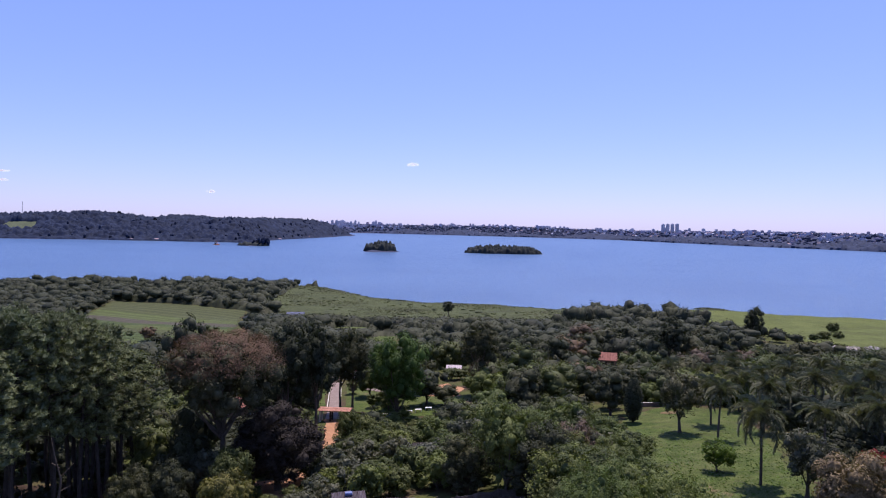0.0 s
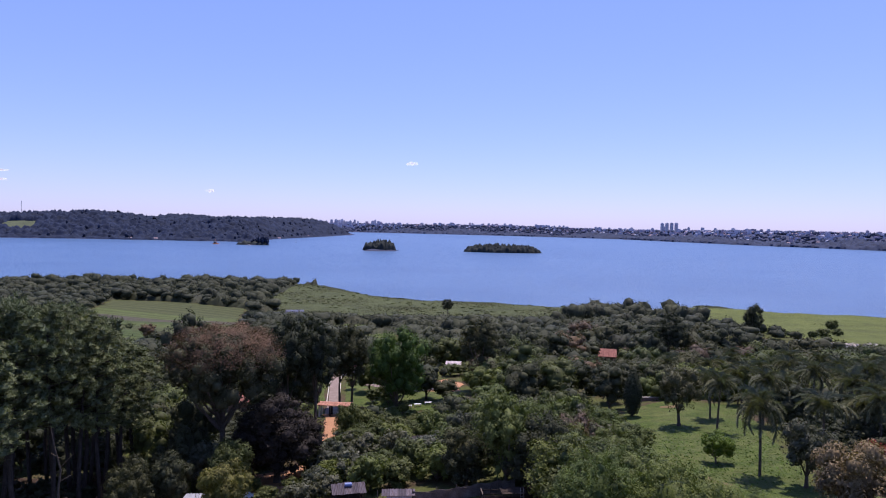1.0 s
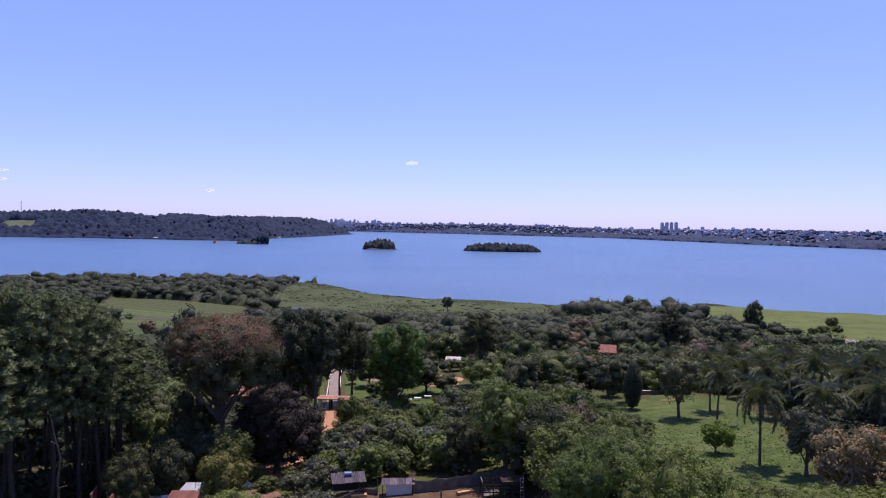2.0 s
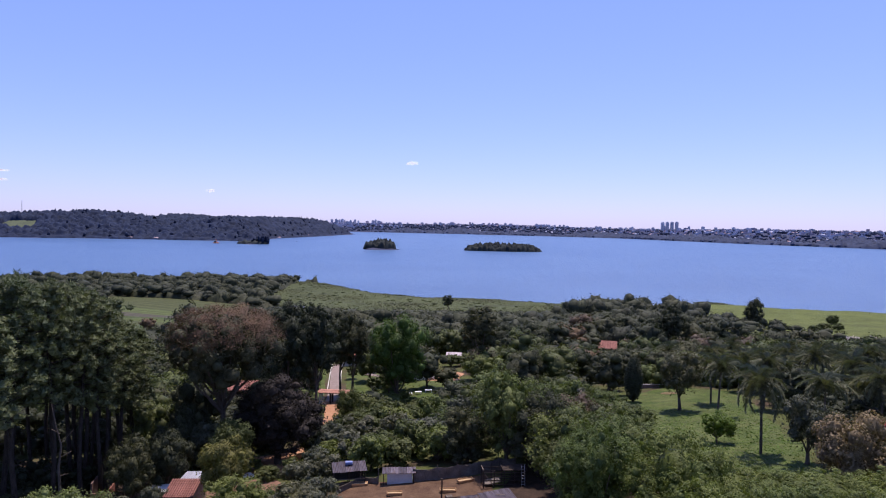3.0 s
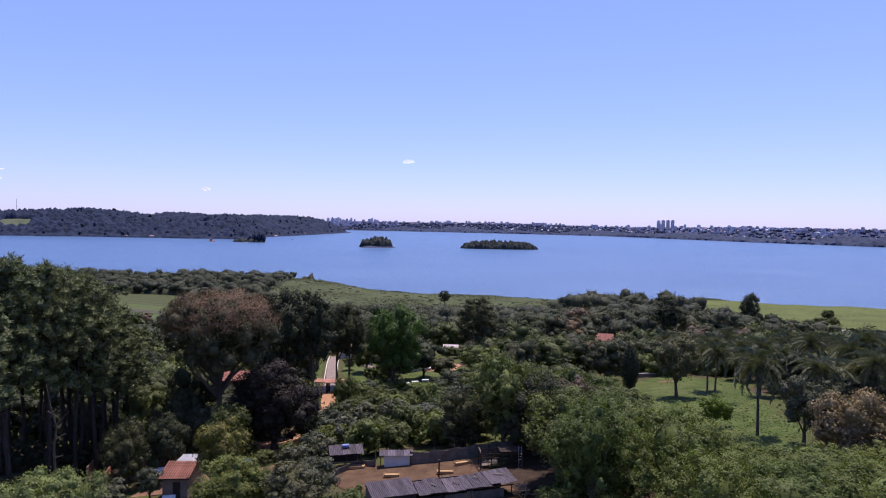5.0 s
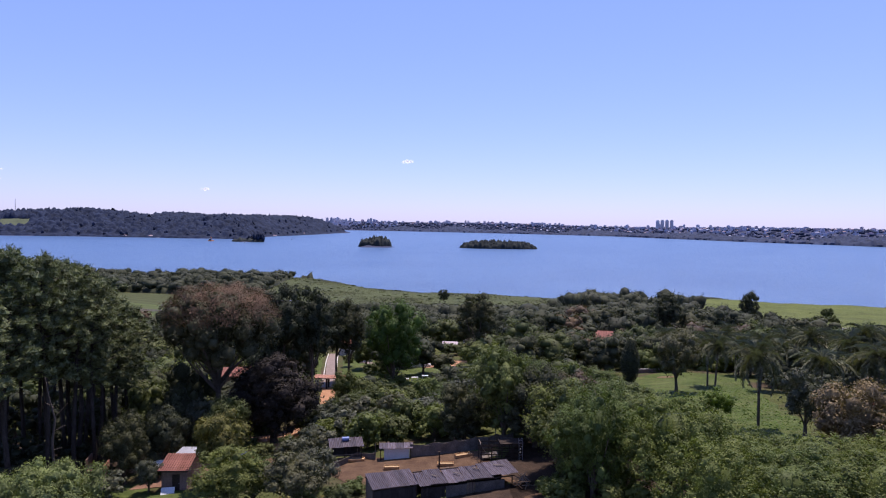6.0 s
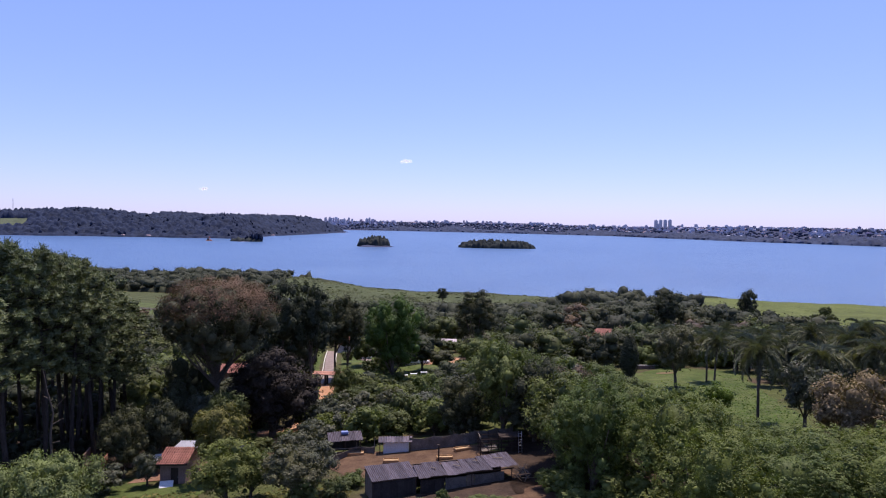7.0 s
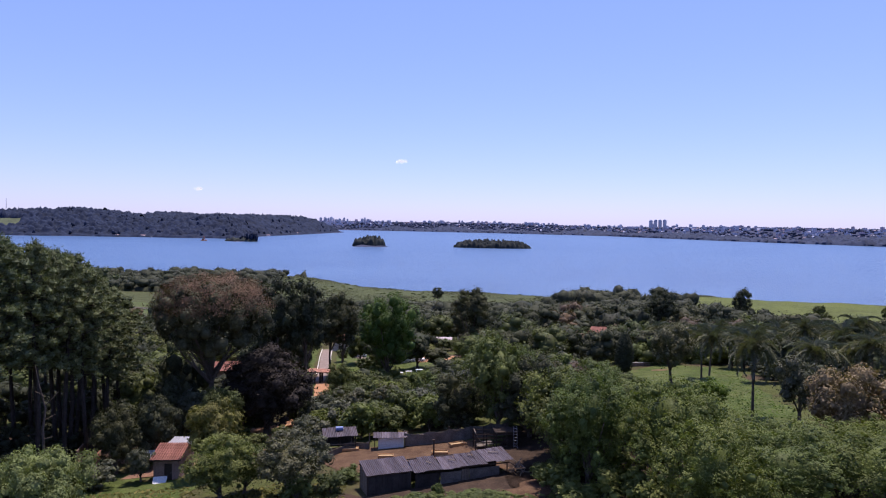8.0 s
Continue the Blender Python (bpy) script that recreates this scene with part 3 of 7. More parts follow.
FAR_BROWN = dome_kind(118, "valley_tree", LEAF_RUSSET, "brownish tree of the valley woods", 2, 11, 5, 0.6, 15, 1300, 0.52, 0.25, "valley trees")


def pine(seed):
    rng = np.random.default_rng(seed)
    root = new("pine_tree")
    wood, crown = Soup(), Soup()
    tube(wood, [(0.25 * math.sin(k * 0.9), 0.2 * math.sin(k * 1.3 + 1), -0.5 + k * 4.0) for k in range(7)], [0.3, 0.22, 0.2, 0.18, 0.15, 0.11, 0.05], 7)
    eight = np.array([(1, 0, 0), (-1, 0, 0), (0, 1, 0), (0, -1, 0), (0, 0, 1), (0, 0, -1)], float)
    sides = [(0, 2, 4), (2, 1, 4), (1, 3, 4), (3, 0, 4), (2, 0, 5), (1, 2, 5), (3, 1, 5), (0, 3, 5)]
    for i in range(64):
        z = 12.6 + 13.3 * (i / 63) ** 0.9
        t = (z - 12.6) / 13.3
        reach = 3.5 * math.sqrt(max(0.02, 1 - t ** 2.6)) * min(1, 0.5 + 1.4 * t) * rng.uniform(0.45, 1.08)
        a = i * 2.399 + rng.uniform(-0.3, 0.3)
        d = np.array([math.cos(a), math.sin(a), 0.0])
        tip = d * reach + np.array([0, 0, z + 0.42 * reach - 0.5])
        tube(wood, [np.array([0, 0, z - 0.2]), d * reach * 0.55 + np.array([0, 0, z]), tip], [0.07, 0.05, 0.02], 4)
        for j in range(4):      # tufts of long needles round the shoots
            q = 1.0 if j == 0 else rng.uniform(0.5, 1.0)
            c = np.array([0, 0, z]) * (1 - q) + tip * q + rng.normal(size=3) * np.array([0.45, 0.45, 0.3])
            crown.add(c + eight * np.array([0.34, 0.34, 0.42]) * rng.uniform(0.7, 1.2), sides)
            k = 42
            dirs = unit(rng.normal(size=(k, 3)) * np.array([0.7, 0.7, 0.45]) + d * 0.15 + np.array([0, 0, 0.75]))
            side = unit(np.cross(dirs, rng.normal(size=(k, 3)) + np.array([0, 0, 0.6])))
            ln = rng.uniform(0.22, 0.46, k)[:, None]
            p = c + dirs * 0.16 + rng.normal(size=(k, 3)) * np.array([0.14, 0.14, 0.2])
            crown.tris(np.stack([p + side * 0.05, p - side * 0.05, p + dirs * ln], 1))
    for i in range(8):      # dead stubs on the bare trunk
        z, a = rng.uniform(5, 12), rng.uniform(0, 6.3)
        tube(wood, [(0, 0, z), (math.cos(a) * 1.2, math.sin(a) * 1.2, z + 0.1)], [0.05, 0.015], 4)
    part("trunk", mesh_of("trunk", *wood.pair(), BARK_PINE, True), BARK_PINE, root)
    part("crown", crown.pair(), LEAF_PINE, root)
    return root


PINE = Kind(26.6, 3.6, "tall pine with a bare trunk and tufted crown", "pine tree", "pine stand")
for s in (200, 201, 202):
    PINE.add(pine(s))


def frond_mesh(seed, length):
    """An arching feathery palm leaf with drooping leaflets."""
    rng = np.random.default_rng(seed)
    s = Soup()
    rise, droop = 0.55, rng.uniform(0.7, 1.05)
    pts = []
    for k in range(9):
        t = k / 8
        pts.append(np.array([length * (0.92 * t - 0.2 * t ** 3), 0.05 * length * t * t * rng.uniform(-1, 1), length * (rise * t - droop * t * t)]))
    tube(s, pts[::2], [0.05, 0.045, 0.035, 0.025, 0.01], 3)
    tri = []
    for k in range(1, 46):
        t = k / 45.5
        i = min(7, int(t * 8))
        p = pts[i] + (pts[i + 1] - pts[i]) * (t * 8 - i)
        ln = length * 0.2 * math.sin(math.pi * (0.18 + 0.74 * t))
        for sgn in (-1, 1):
            d = np.array([0.4 + 0.25 * rng.normal(), sgn * rng.uniform(0.3, 0.9), -0.5 + 0.35 * rng.normal()])
            d = d / np.linalg.norm(d)
            w = np.array([0.105, 0, 0.04])
            tri.append([p - w, p + w, p + d * ln])
    s.tris(tri)
    return mesh_of("frond", *s.pair(), LEAF_PALM)


FRONDS = [frond_mesh(300 + i, 5.2) for i in range(3)]


def palm(seed, fronds):
    rng = np.random.default_rng(seed)
    root = new("palm_tree")
    wood = Soup()
    lean = rng.uniform(-0.4, 0.4, 2)
    n = 14
    tube(wood, [(lean[0] * (k / n) ** 2, lean[1] * (k / n) ** 2, -0.4 + k * 9.4 / n) for k in range(n + 1)], [(0.19 if k else 0.28) - 0.005 * k + (0.015 if k % 2 else 0) for k in range(n + 1)], 8)
    part("trunk", mesh_of("trunk", *wood.pair(), BARK, True), BARK, root)
    for i in range(fronds):
        a = i * 2.399 + rng.uniform(-0.2, 0.2)
        pitch = math.radians(rng.uniform(-14, 14) + 95 * (1 - i / fronds) ** 1.1 - 42)
        f = part("frond", FRONDS[i % 3], LEAF_PALM, root)
        f.matrix_basis = Matrix.Translation((lean[0], lean[1], 8.9)) @ Matrix.Rotation(a, 4, "Z") @ Matrix.Rotation(-pitch, 4, "Y") @ Matrix.Scale(rng.uniform(0.7, 1.1), 4)
    bm = bmesh.new()
    bmesh.ops.create_uvsphere(bm, u_segments=8, v_segments=6, radius=0.42, matrix=Matrix.Translation((lean[0], lean[1], 8.8)) @ Matrix.Diagonal((1, 1, 1.6, 1)))
    part("crownshaft", bm, BARK_PALE, root)
    return root


PALM = Kind(10.5, 3.6, "queen palm with drooping feathery fronds and slender trunk", "palm tree", "palms")
for s in (320, 321, 322):
    PALM.add(palm(s, 32))


def cypress():
    rng = np.random.default_rng(330)
    k = Kind(8.0, 1.7, "narrow dark green cypress on the lawn", "cypress tree", "")
    s = Soup()
    for i in range(12):
        t = i / 11
        r = 1.45 * math.sin(math.pi * (0.14 + 0.80 * t)) ** 0.7
        v, f = ICO1
        s.add(np.array([0, 0, 0.9 + 6.6 * t]) + v * np.array([r * 0.85, r * 0.85, 0.6]) * (1 + 0.15 * rng.normal(size=(len(v), 1))), f)
    n = 4200
    t = rng.uniform(0, 1, n) ** 0.9
    r = 1.6 * np.sin(math.pi * (0.13 + 0.82 * t)) ** 0.7 * rng.uniform(0.8, 1.08, n)
    a = rng.uniform(0, 2 * math.pi, n)
    d = np.stack([np.cos(a), np.sin(a), 0.9 + 0 * a], -1)
    leaf_cards(s, np.stack([r * np.cos(a), r * np.sin(a), 0.6 + 7.3 * t], -1), d + 0.5 * rng.normal(size=(n, 3)), 0.3, 0.14, rng)
    w = Soup()
    tube(w, [(0, 0, -0.3), (0, 0, 1.5), (0, 0, 5)], [0.2, 0.15, 0.05])
    root = new("cypress_tree")
    part("trunk", w.pair(), BARK, root)
    part("crown", s.pair(), LEAF_DARK, root)
    k.add(root)
    return k


CYPRESS = cypress()

# ---- pines of the stand
for x, y, h in ((-53, 78, 28.5), (-50, 75, 28), (-48, 79, 27.5), (-47, 84, 26.5), (-46.5, 87, 24.5), (-47.5, 91, 24), (-47, 95, 22.5), (-49, 97, 20.5), (-56, 84, 29), (-52, 86, 28),
                (-50, 90, 27), (-60, 80, 28), (-58, 90, 28), (-50.5, 93, 25), (-54, 95, 27), (-63, 87, 28), (-65, 78, 27), (-48.5, 101, 21), (-51, 98, 26), (-60, 98, 27), (-68, 95, 27), (-50, 70, 24), (-57, 72, 26), (-62, 70, 26), (-55.5, 79.5, 28), (-53, 91, 28), (-59, 75, 27.5)):
    PINE.place(x, y, h * 1.08, 4.9 + 0.4 * math.sin(x * 3 + y))
for x, y in ((-55, 104), (-63, 106), (-59, 113), (-72, 88)):
    PINE.place(x, y, 25, 4.2)

UNDERGROWTH = broad_kind(45, "undergrowth_bush", LEAF_DARK, "dark leafy bush in the shade of the pines", 2, 4.5, 2.6, 0.1, 14, 900, 0.34, 0.12, "undergrowth bushes", category="shrub", size=0.34)
ur = np.random.default_rng(46)
for i in range(46):
    x, y = -70 + 30 * (i % 9) / 8 + ur.uniform(-1.5, 1.5), 67 + 6.2 * (i // 9) + ur.uniform(-1.6, 1.6)
    if x < -45 and not (x > -49 and y < 72) and i % 3:
        UNDERGROWTH.place(x, y, ur.uniform(3.5, 6.5), ur.uniform(2.6, 3.4))
for i in range(70):
    x, y = 52 + 7.2 * (i % 10) + ur.uniform(-2, 2), 76 + 7.4 * (i // 10) + ur.uniform(-2, 2)
    if not inside(LAWN_AREA, np.array([x - 3.5]), np.array([y]))[0] and x > 47 + 0.22 * (y - 76) + 3:
        UNDERGROWTH.place(x, y, ur.uniform(2.6, 5.5), ur.uniform(2.8, 3.8), label="dark leafy bush below the palms")
# Dark litter sheet; its colour also stands in for deep shade below the trees.
sheet("woods_floor", [(8, 63), (13, 58), (26, 46), (46, 44), (50, 62), (30, 76), (22, 92), (12, 92), (9, 79)], 2.0, 0.05, LITTER, "leaf litter darkened like shade under the front woods", "ground", ragged=0.8)
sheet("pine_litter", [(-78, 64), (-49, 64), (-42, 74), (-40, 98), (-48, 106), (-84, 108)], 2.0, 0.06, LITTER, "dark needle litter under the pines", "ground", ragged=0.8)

# ---- single trees
BROWN.place(-33.3, 99, 25.6, 9.6)
for x, y, h, r in ((-40, 104, 14, 4.4), (-26.5, 107, 9, 3.6), (-37.5, 100, 9.5, 3.4), (-29.6, 102.5, 12.5, 3.8), (-38.2, 96.5, 11, 3.2)):
    MID_DARK.place(x, y, h, r)
DARK.place(-24.7, 99, 14.0, 7.0)
TALL.place(-30.6, 130, 25, 5.6)
TALL.place(-25.6, 132, 24.4, 5.2)
TALL.place(-35, 138, 21, 5.5)
TALL.place(-24.3, 157, 20.5, 4.6)
TALL.place(-21.5, 156.5, 20.5, 4.8)
for x, y, h, r in ((-3, 160, 10, 5), (-13, 167, 12, 5), (-10.5, 158, 9, 4.6), (1.5, 157, 6, 3.6), (-9, 175, 11, 5)):
    MID_DARK.place(x, y, h, r)
MID_DARK.place(-30, 141, 14, 5)
MID_DARK.place(-34, 151, 14, 5.2)
GARDEN_TREE.place(-9.4, 146, 20.5, 7.6, label="tall bright green tree with a dense rounded crown")
for x, y, h, r in ((-16.5, 160, 4, 2.0), (-12.5, 156, 5, 2.8), (-19, 174, 9, 3.8), (-33.5, 172, 4, 2.2), (-37, 192, 5, 2.6), (-24.2, 178, 4, 2.0), (-40, 214, 7, 3.4), (-30, 214, 6, 3), (-14, 172, 9, 4)):
    MID.place(x, y, h, r)
TALL.place(11, 174, 20.5, 6.0)
MID_DARK.place(-73, 186, 22, 6.6)
MID_DARK.place(-55, 198, 19, 7)
TALL.place(79, 222, 20, 6)
MID_DARK.place(34, 210, 15.5, 8)
MID_DARK.place(31, 203, 14, 6)
for k, x, y, h, r in ((0, 60, 262, 13, 7), (0, 70, 272, 14, 7.5), (1, 46, 246, 12, 6.5), (0, 92, 268, 14, 7), (0, 104, 284, 15, 8), (1, 22, 232, 12, 6), (0, 84, 250, 13, 6.5), (0, 120, 292, 14, 8), (0, 52, 230, 9, 6), (1, 12, 226, 10, 6), (0, -2, 236, 12, 6), (0, -14, 222, 11, 6)):
    (NEAR_DARK if k else FAR_DARK).place(x, y, h, r, label="tall dark tree standing out of the valley belt")
FAR.place(3.6, 203, 4.6, 3.2)
FAR.place(6.6, 204, 4.0, 3.0)
for x, y, h, r in ((70, 216, 14, 6), (90, 228, 15, 7), (101, 238, 15, 7), (112, 214, 12.5, 6.5), (127, 226, 12.5, 7), (142, 238, 12.5, 7), (118, 246, 14, 7), (84, 206, 12, 6)):
    FAR_DARK.place(x, y, h, r, label="tall dark tree standing out of the valley belt")
FAR_BROWN.place(64, 285, 14, 8)
FAR_DARK.place(74, 300, 14, 9)
FAR_DARK.place(86, 292, 14, 8)
NEAR_DARK.place(181, 372, 19, 6.0, label="lone dark tree at the edge of the lakeside meadow")
TALL.place(5, 470, 13, 5)
CYPRESS.place(40, 132, 9.6, 1.95)
NEAR_GREY.place(45.7, 121, 12, 4.2, label="slender grey-green tree shading the lawn")
LAWN_TREE.place(41.3, 94, 4.7, 2.5, label="small round bright green tree on the lawn")
NEAR_GREY.place(46.3, 80, 9.0, 3.3, label="grey leafless-looking tree at the edge of the lawn")
BUFF.place(44.6, 67, 9.2, 4.6)

# ---- palms
for x, y, h in ((43.6, 86, 11.4), (49.4, 113, 10.4), (58.6, 97, 8.6), (66, 95, 9.4), (72, 123, 11), (72, 150, 11), (66, 158, 11), (57, 160, 11), (88, 164, 12), (88, 141, 11), (94, 133, 12), (104, 175, 12), (86, 190, 12),
                (72, 111, 10.5), (79, 118, 12), (76, 135, 11), (96, 150, 11), (110, 155, 11), (62, 172, 11), (80, 176, 11.5), (118, 168, 11), (54, 127, 9.5), (60, 118, 10), (66, 141, 10.5)):
    PALM.place(x, y, h if y < 130 else h * 0.78, 3.7 if y < 130 else 3.1)

grove = np.random.default_rng(325)
for i in range(54):
    x, y = 56 + 9.5 * (i % 9) + grove.uniform(-3, 3), 98 + 15 * (i // 9) + grove.uniform(-5, 5)
    if x > 52 + 0.30 * (y - 98) and not inside(LAWN_AREA, np.array([x, x - 4]), np.array([y, y])).any():
        if grove.uniform() < 0.42:
            PALM.place(x, y, grove.uniform(7.5, 10.0), grove.uniform(2.9, 3.5))
        else:
            MID_DARK.place(x, y, grove.uniform(7, 9.5), grove.uniform(3.6, 5.0))

# ---- front woods beside the pen
for k, x, y, h, r in ((1, 14.5, 83, 11.4, 4.6), (1, 14.5, 72, 11, 5), (0, 4.4, 91, 8.5, 4.2), (1, 19, 69, 9.6, 4.6), (1, 15.4, 61, 12.4, 4.8), (1, 22, 58, 11.5, 5.2), (1, 27, 60, 7.6, 5), (0, 32, 62, 6.0, 4.4),
                      (1, 36, 58, 6.4, 4.8), (1, 42, 57, 6.3, 4.8), (1, 29, 52, 7.6, 5), (0, 22, 50, 9.6, 4.8), (1, 36, 50, 7.4, 5), (0, 44, 49, 7.6, 5), (0, 15, 66, 9.0, 4.4), (0, 17.0, 75.5, 10.0, 4.4), (0, 13, 84, 8.2, 4.4),
                      (0, 20, 79, 8.6, 4.6)):
    (FRONT if y < 64 else NEAR_DARK if (x, y) in ((14.5, 83), (4.4, 91), (13, 84)) else NEAR_LIGHT if k else NEAR).place(x, y, h, r)
NEAR_LIGHT.place(9.4, 87, 14.0, 5.2, label="tall light green tree behind the animal pen")
NEAR_LIGHT.place(13.5, 92, 11.5, 4.6)
for k, x, y, h, r in ((0, 15.2, 71.5, 11.2, 5.0), (1, 26, 70, 6.6, 4.2), (1, 25, 78, 7.5, 4.2), (0, 18, 90, 8, 4.6), (1, 25, 90, 7.5, 4), (1, 29, 66, 6, 4), (1, 49, 60, 8.5, 4.6), (0, 53, 66, 8, 4.5)):
    (NEAR_LIGHT if k else NEAR).place(x, y, h, r)

# ---- trees round the little house and the road
YELLOW.place(-25.5, 77, 9.0, 3.7)
NEAR_LIGHT.place(-21.6, 66, 7.2, 3.8, label="yellow-green leafy tree beside the little house")
NEAR_LIGHT.place(-19.4, 68, 5.6, 2.8)
NEAR_GREY.place(-14.4, 65.5, 6.3, 3.6)
NEAR_GREY.place(-13, 68, 6.0, 3.0)
NEAR_DARK.place(-38.8, 80, 8.2, 3.0, label="dark leafy tree at the edge of the pines")
NEAR_DARK.place(-35.6, 84, 9.0, 3.2, label="dark leafy tree at the edge of the pines")
NEAR_DARK.place(-41.5, 85, 8.5, 3.2, label="dark leafy tree at the edge of the pines")
NEAR_DARK.place(-38.5, 91, 9, 3.6, label="dark leafy tree at the edge of the pines")
NEAR_GREY.place(-33.9, 75.6, 4.2, 1.7, label="small crooked tree beside the little house")
NEAR.place(-29.5, 90, 9.5, 3.4)
NEAR_GREY.place(-33.2, 92, 9, 3.2)
SHRUB_GREY.place(-38.2, 74, 3.4, 2.4)
LEAF_BUSH = leaf_material("bush_leaves", (0.082, 0.114, 0.042), (0.148, 0.192, 0.070), (0.215, 0.256, 0.105), 0.34, 0.6)
BUSH = broad_kind(27, "broad_bush", LEAF_BUSH, "broad bright green bush before the pines", 1, 6.0, 5.4, 0.3, 56, 20000, 0.19, group="", category="bush", size=0.19, core=0.55, heart=0.2)
BUSH.place(-39.0, 64.5, 7.4, 5.6)
SHRUB_LIGHT.place(-41.5, 60.5, 4.0, 3.6)
SHRUB.place(-34, 58, 3.6, 3.2)
SHRUB_LIGHT.place(-13.5, 65, 3.2, 1.9)
SHRUB.place(-10.2, 66, 2.4, 1.6)
SHRUB.place(-47, 66, 5, 3.6)
for x, y, h, r in ((12.6, 60.6, 3.0, 2.2), (16.5, 57.2, 3.6, 2.6), (13.2, 56.2, 2.6, 2.2), (19.5, 54.5, 3.8, 2.8), (14.4, 65.5, 3.2, 2.2), (11.8, 64.4, 2.2, 1.6), (17.8, 62.5, 3.6, 2.6)):
    SHRUB_LIGHT.place(x, y, h, r, label="leafy bush below the front trees")


for x, y, h, r in ((-1.2, 61.6, 1.6, 1.3), (0.6, 61.8, 1.5, 1.2), (2.4, 61.4, 1.2, 1.4), (4.4, 61.9, 1.1, 1.5), (6.4, 61.4, 1.2, 1.4), (0.8, 62.7, 2.4, 0.7), (-8.6, 70.5, 2.6, 1.5), (-3.2, 61.0, 1.5, 1.4)):
    SHRUB_LIGHT.place(x, y - 0.5, h * 0.62, r, label="low leafy weeds in front of the sheds")
LEAF_RUST = leaf_material("leaves_dull_russet", (0.085, 0.064, 0.046), (0.155, 0.118, 0.086), (0.24, 0.185, 0.135), 0.25, 0.6)
RUSSET = broad_kind(77, "russet_shrub", LEAF_RUST, "shrub with reddish brown leaves among green bushes", 1, 5, 3, 0.2, 20, 4200, 0.28, 0.14, "shrubs", category="shrub", size=0.3)
for x, y, h in ((-43, 140, 4), (-46, 134, 4.5), (-40, 131, 4), (-37, 124, 4), (-41, 121, 4.5), (-36, 117, 4), (-40, 112, 4.5), (-33, 112, 4), (-35, 107, 4), (-30, 109, 3.6), (-44, 112, 5), (-45, 124, 5), (-33, 130, 4), (-36, 137, 4)):
    MID_DARK.place(x, y, h, 3.6)
NEAR.place(-17.0, 121, 8.0, 2.7, label="round leafy tree beside the entrance gate")
SHRUB.place(-18.4, 124, 2.6, 2.0)
SHRUB_GREY.place(-15.4, 132, 2.6, 1.9)
LEAF_RED = leaf_material("red_leaves", (0.090, 0.016, 0.016), (0.180, 0.028, 0.028), (0.280, 0.060, 0.050), 0.2, 0.6)
RED_SHRUB = broad_kind(78, "red_leaved_shrub", LEAF_RED, "shrub with deep red leaves below the palms", 1, 4, 2, 0.3, 16, 2600, 0.24, 0.1, "", category="shrub", size=0.3)
RED_SHRUB.place(57.5, 84, 4.6, 2.2)
RUSSET.place(21.5, 97, 8.4, 3.6)
RUSSET.place(24.5, 94, 5.2, 2.4)
NEAR_LIGHT.place(27, 103, 7.5, 4.2)
NEAR_LIGHT.place(31, 99, 5.5, 3.2)
for x, y, h, r in ((-20.7, 103.5, 4.4, 2.4), (-19.6, 108, 4.0, 2.2), (-19.0, 113, 3.4, 2.0), (-18, 100, 4.4, 2.6), (-17.6, 106, 3.8, 2.3), (-18, 112, 3.4, 2.2), (-18, 118, 3.0, 2.2), (-17, 109, 4.6, 2.6), (-27.5, 118, 4, 2.4), (-28.5, 125, 4, 2.6), (-27.5, 132, 3.5, 2.2), (-18.6, 131, 2.6, 2.2), (-17, 126, 3.0, 2.4),
                   (-28, 95, 2.6, 2.0), (-20.5, 91, 2.6, 2.0), (-17.5, 92, 4, 2.5), (-24, 89, 2.2, 1.8), (-15.5, 88, 3.6, 2.4), (-19, 86, 3.4, 2.4)):
    (SHRUB if int(y) % 2 else SHRUB_GREY).place(x, y, h, r)


for x, y, h, r in ((-15, 128, 2.8, 2.4), (-11, 130, 2.6, 2.4), (-8, 127, 2.4, 2.2), (-4, 130, 2.2, 2.2), (-13, 134, 2.4, 2.4), (-9, 135, 2.0, 2.2), (-5, 136, 1.8, 2.2), (-1, 134, 2.0, 2.2), (-16, 137, 2.6, 2.2), (-2, 140, 1.8, 2.2), (-12, 140, 1.8, 2.0), (-6, 141, 1.6, 2.0), (-16, 143, 2.2, 2.0), (1, 127, 2.4, 2.4), (2, 138, 2.4, 2.4)):
    (SHRUB if int(x) % 2 else SHRUB_LIGHT).place(x, y, h, r)


# ---------------------------------------------------------------- woods filled in over the plan
OPEN_AREAS = [LAWN_AREA, CROP_AREA, MEADOW_AREA, PEN_AREA, ROAD_AREA,
              [(-30, 149), (-22, 149), (-12, 150), (-6, 150), (2, 152), (-2, 166), (-12, 190), (-24, 196), (-31, 234), (-43, 232)],
              [(-66, 352), (-46, 350), (-38, 385), (-58, 392)],
              [(-36, 280), (-22, 278), (-18, 330), (-34, 335)],
              [(26, 244), (34, 244), (36, 290), (28, 292)]]
ROOFS = [(62, 240, 8), (57, 266, 5), (4.6, 210, 7), (4, 246, 10), (18, 248, 7), (-48, 152, 8), (-36, 236, 8), (-26, 236, 8), (-3, 111, 4), (-22, 147, 7), (1, 182, 7), (-100, 441, 6), (-5, 151, 5), (53, 204, 8), (57, 220, 9), (60, 232, 8), (4.4, 194, 6), (-5, 138, 6), (-4.6, 127, 4), (-43, 140, 6), (-40, 128, 6), (-37, 117, 5), (16, 234, 5), (40, 131, 6), (37.5, 124, 6), (35.5, 116, 4), (3.8, 177, 7), (3.4, 162, 5.5)]


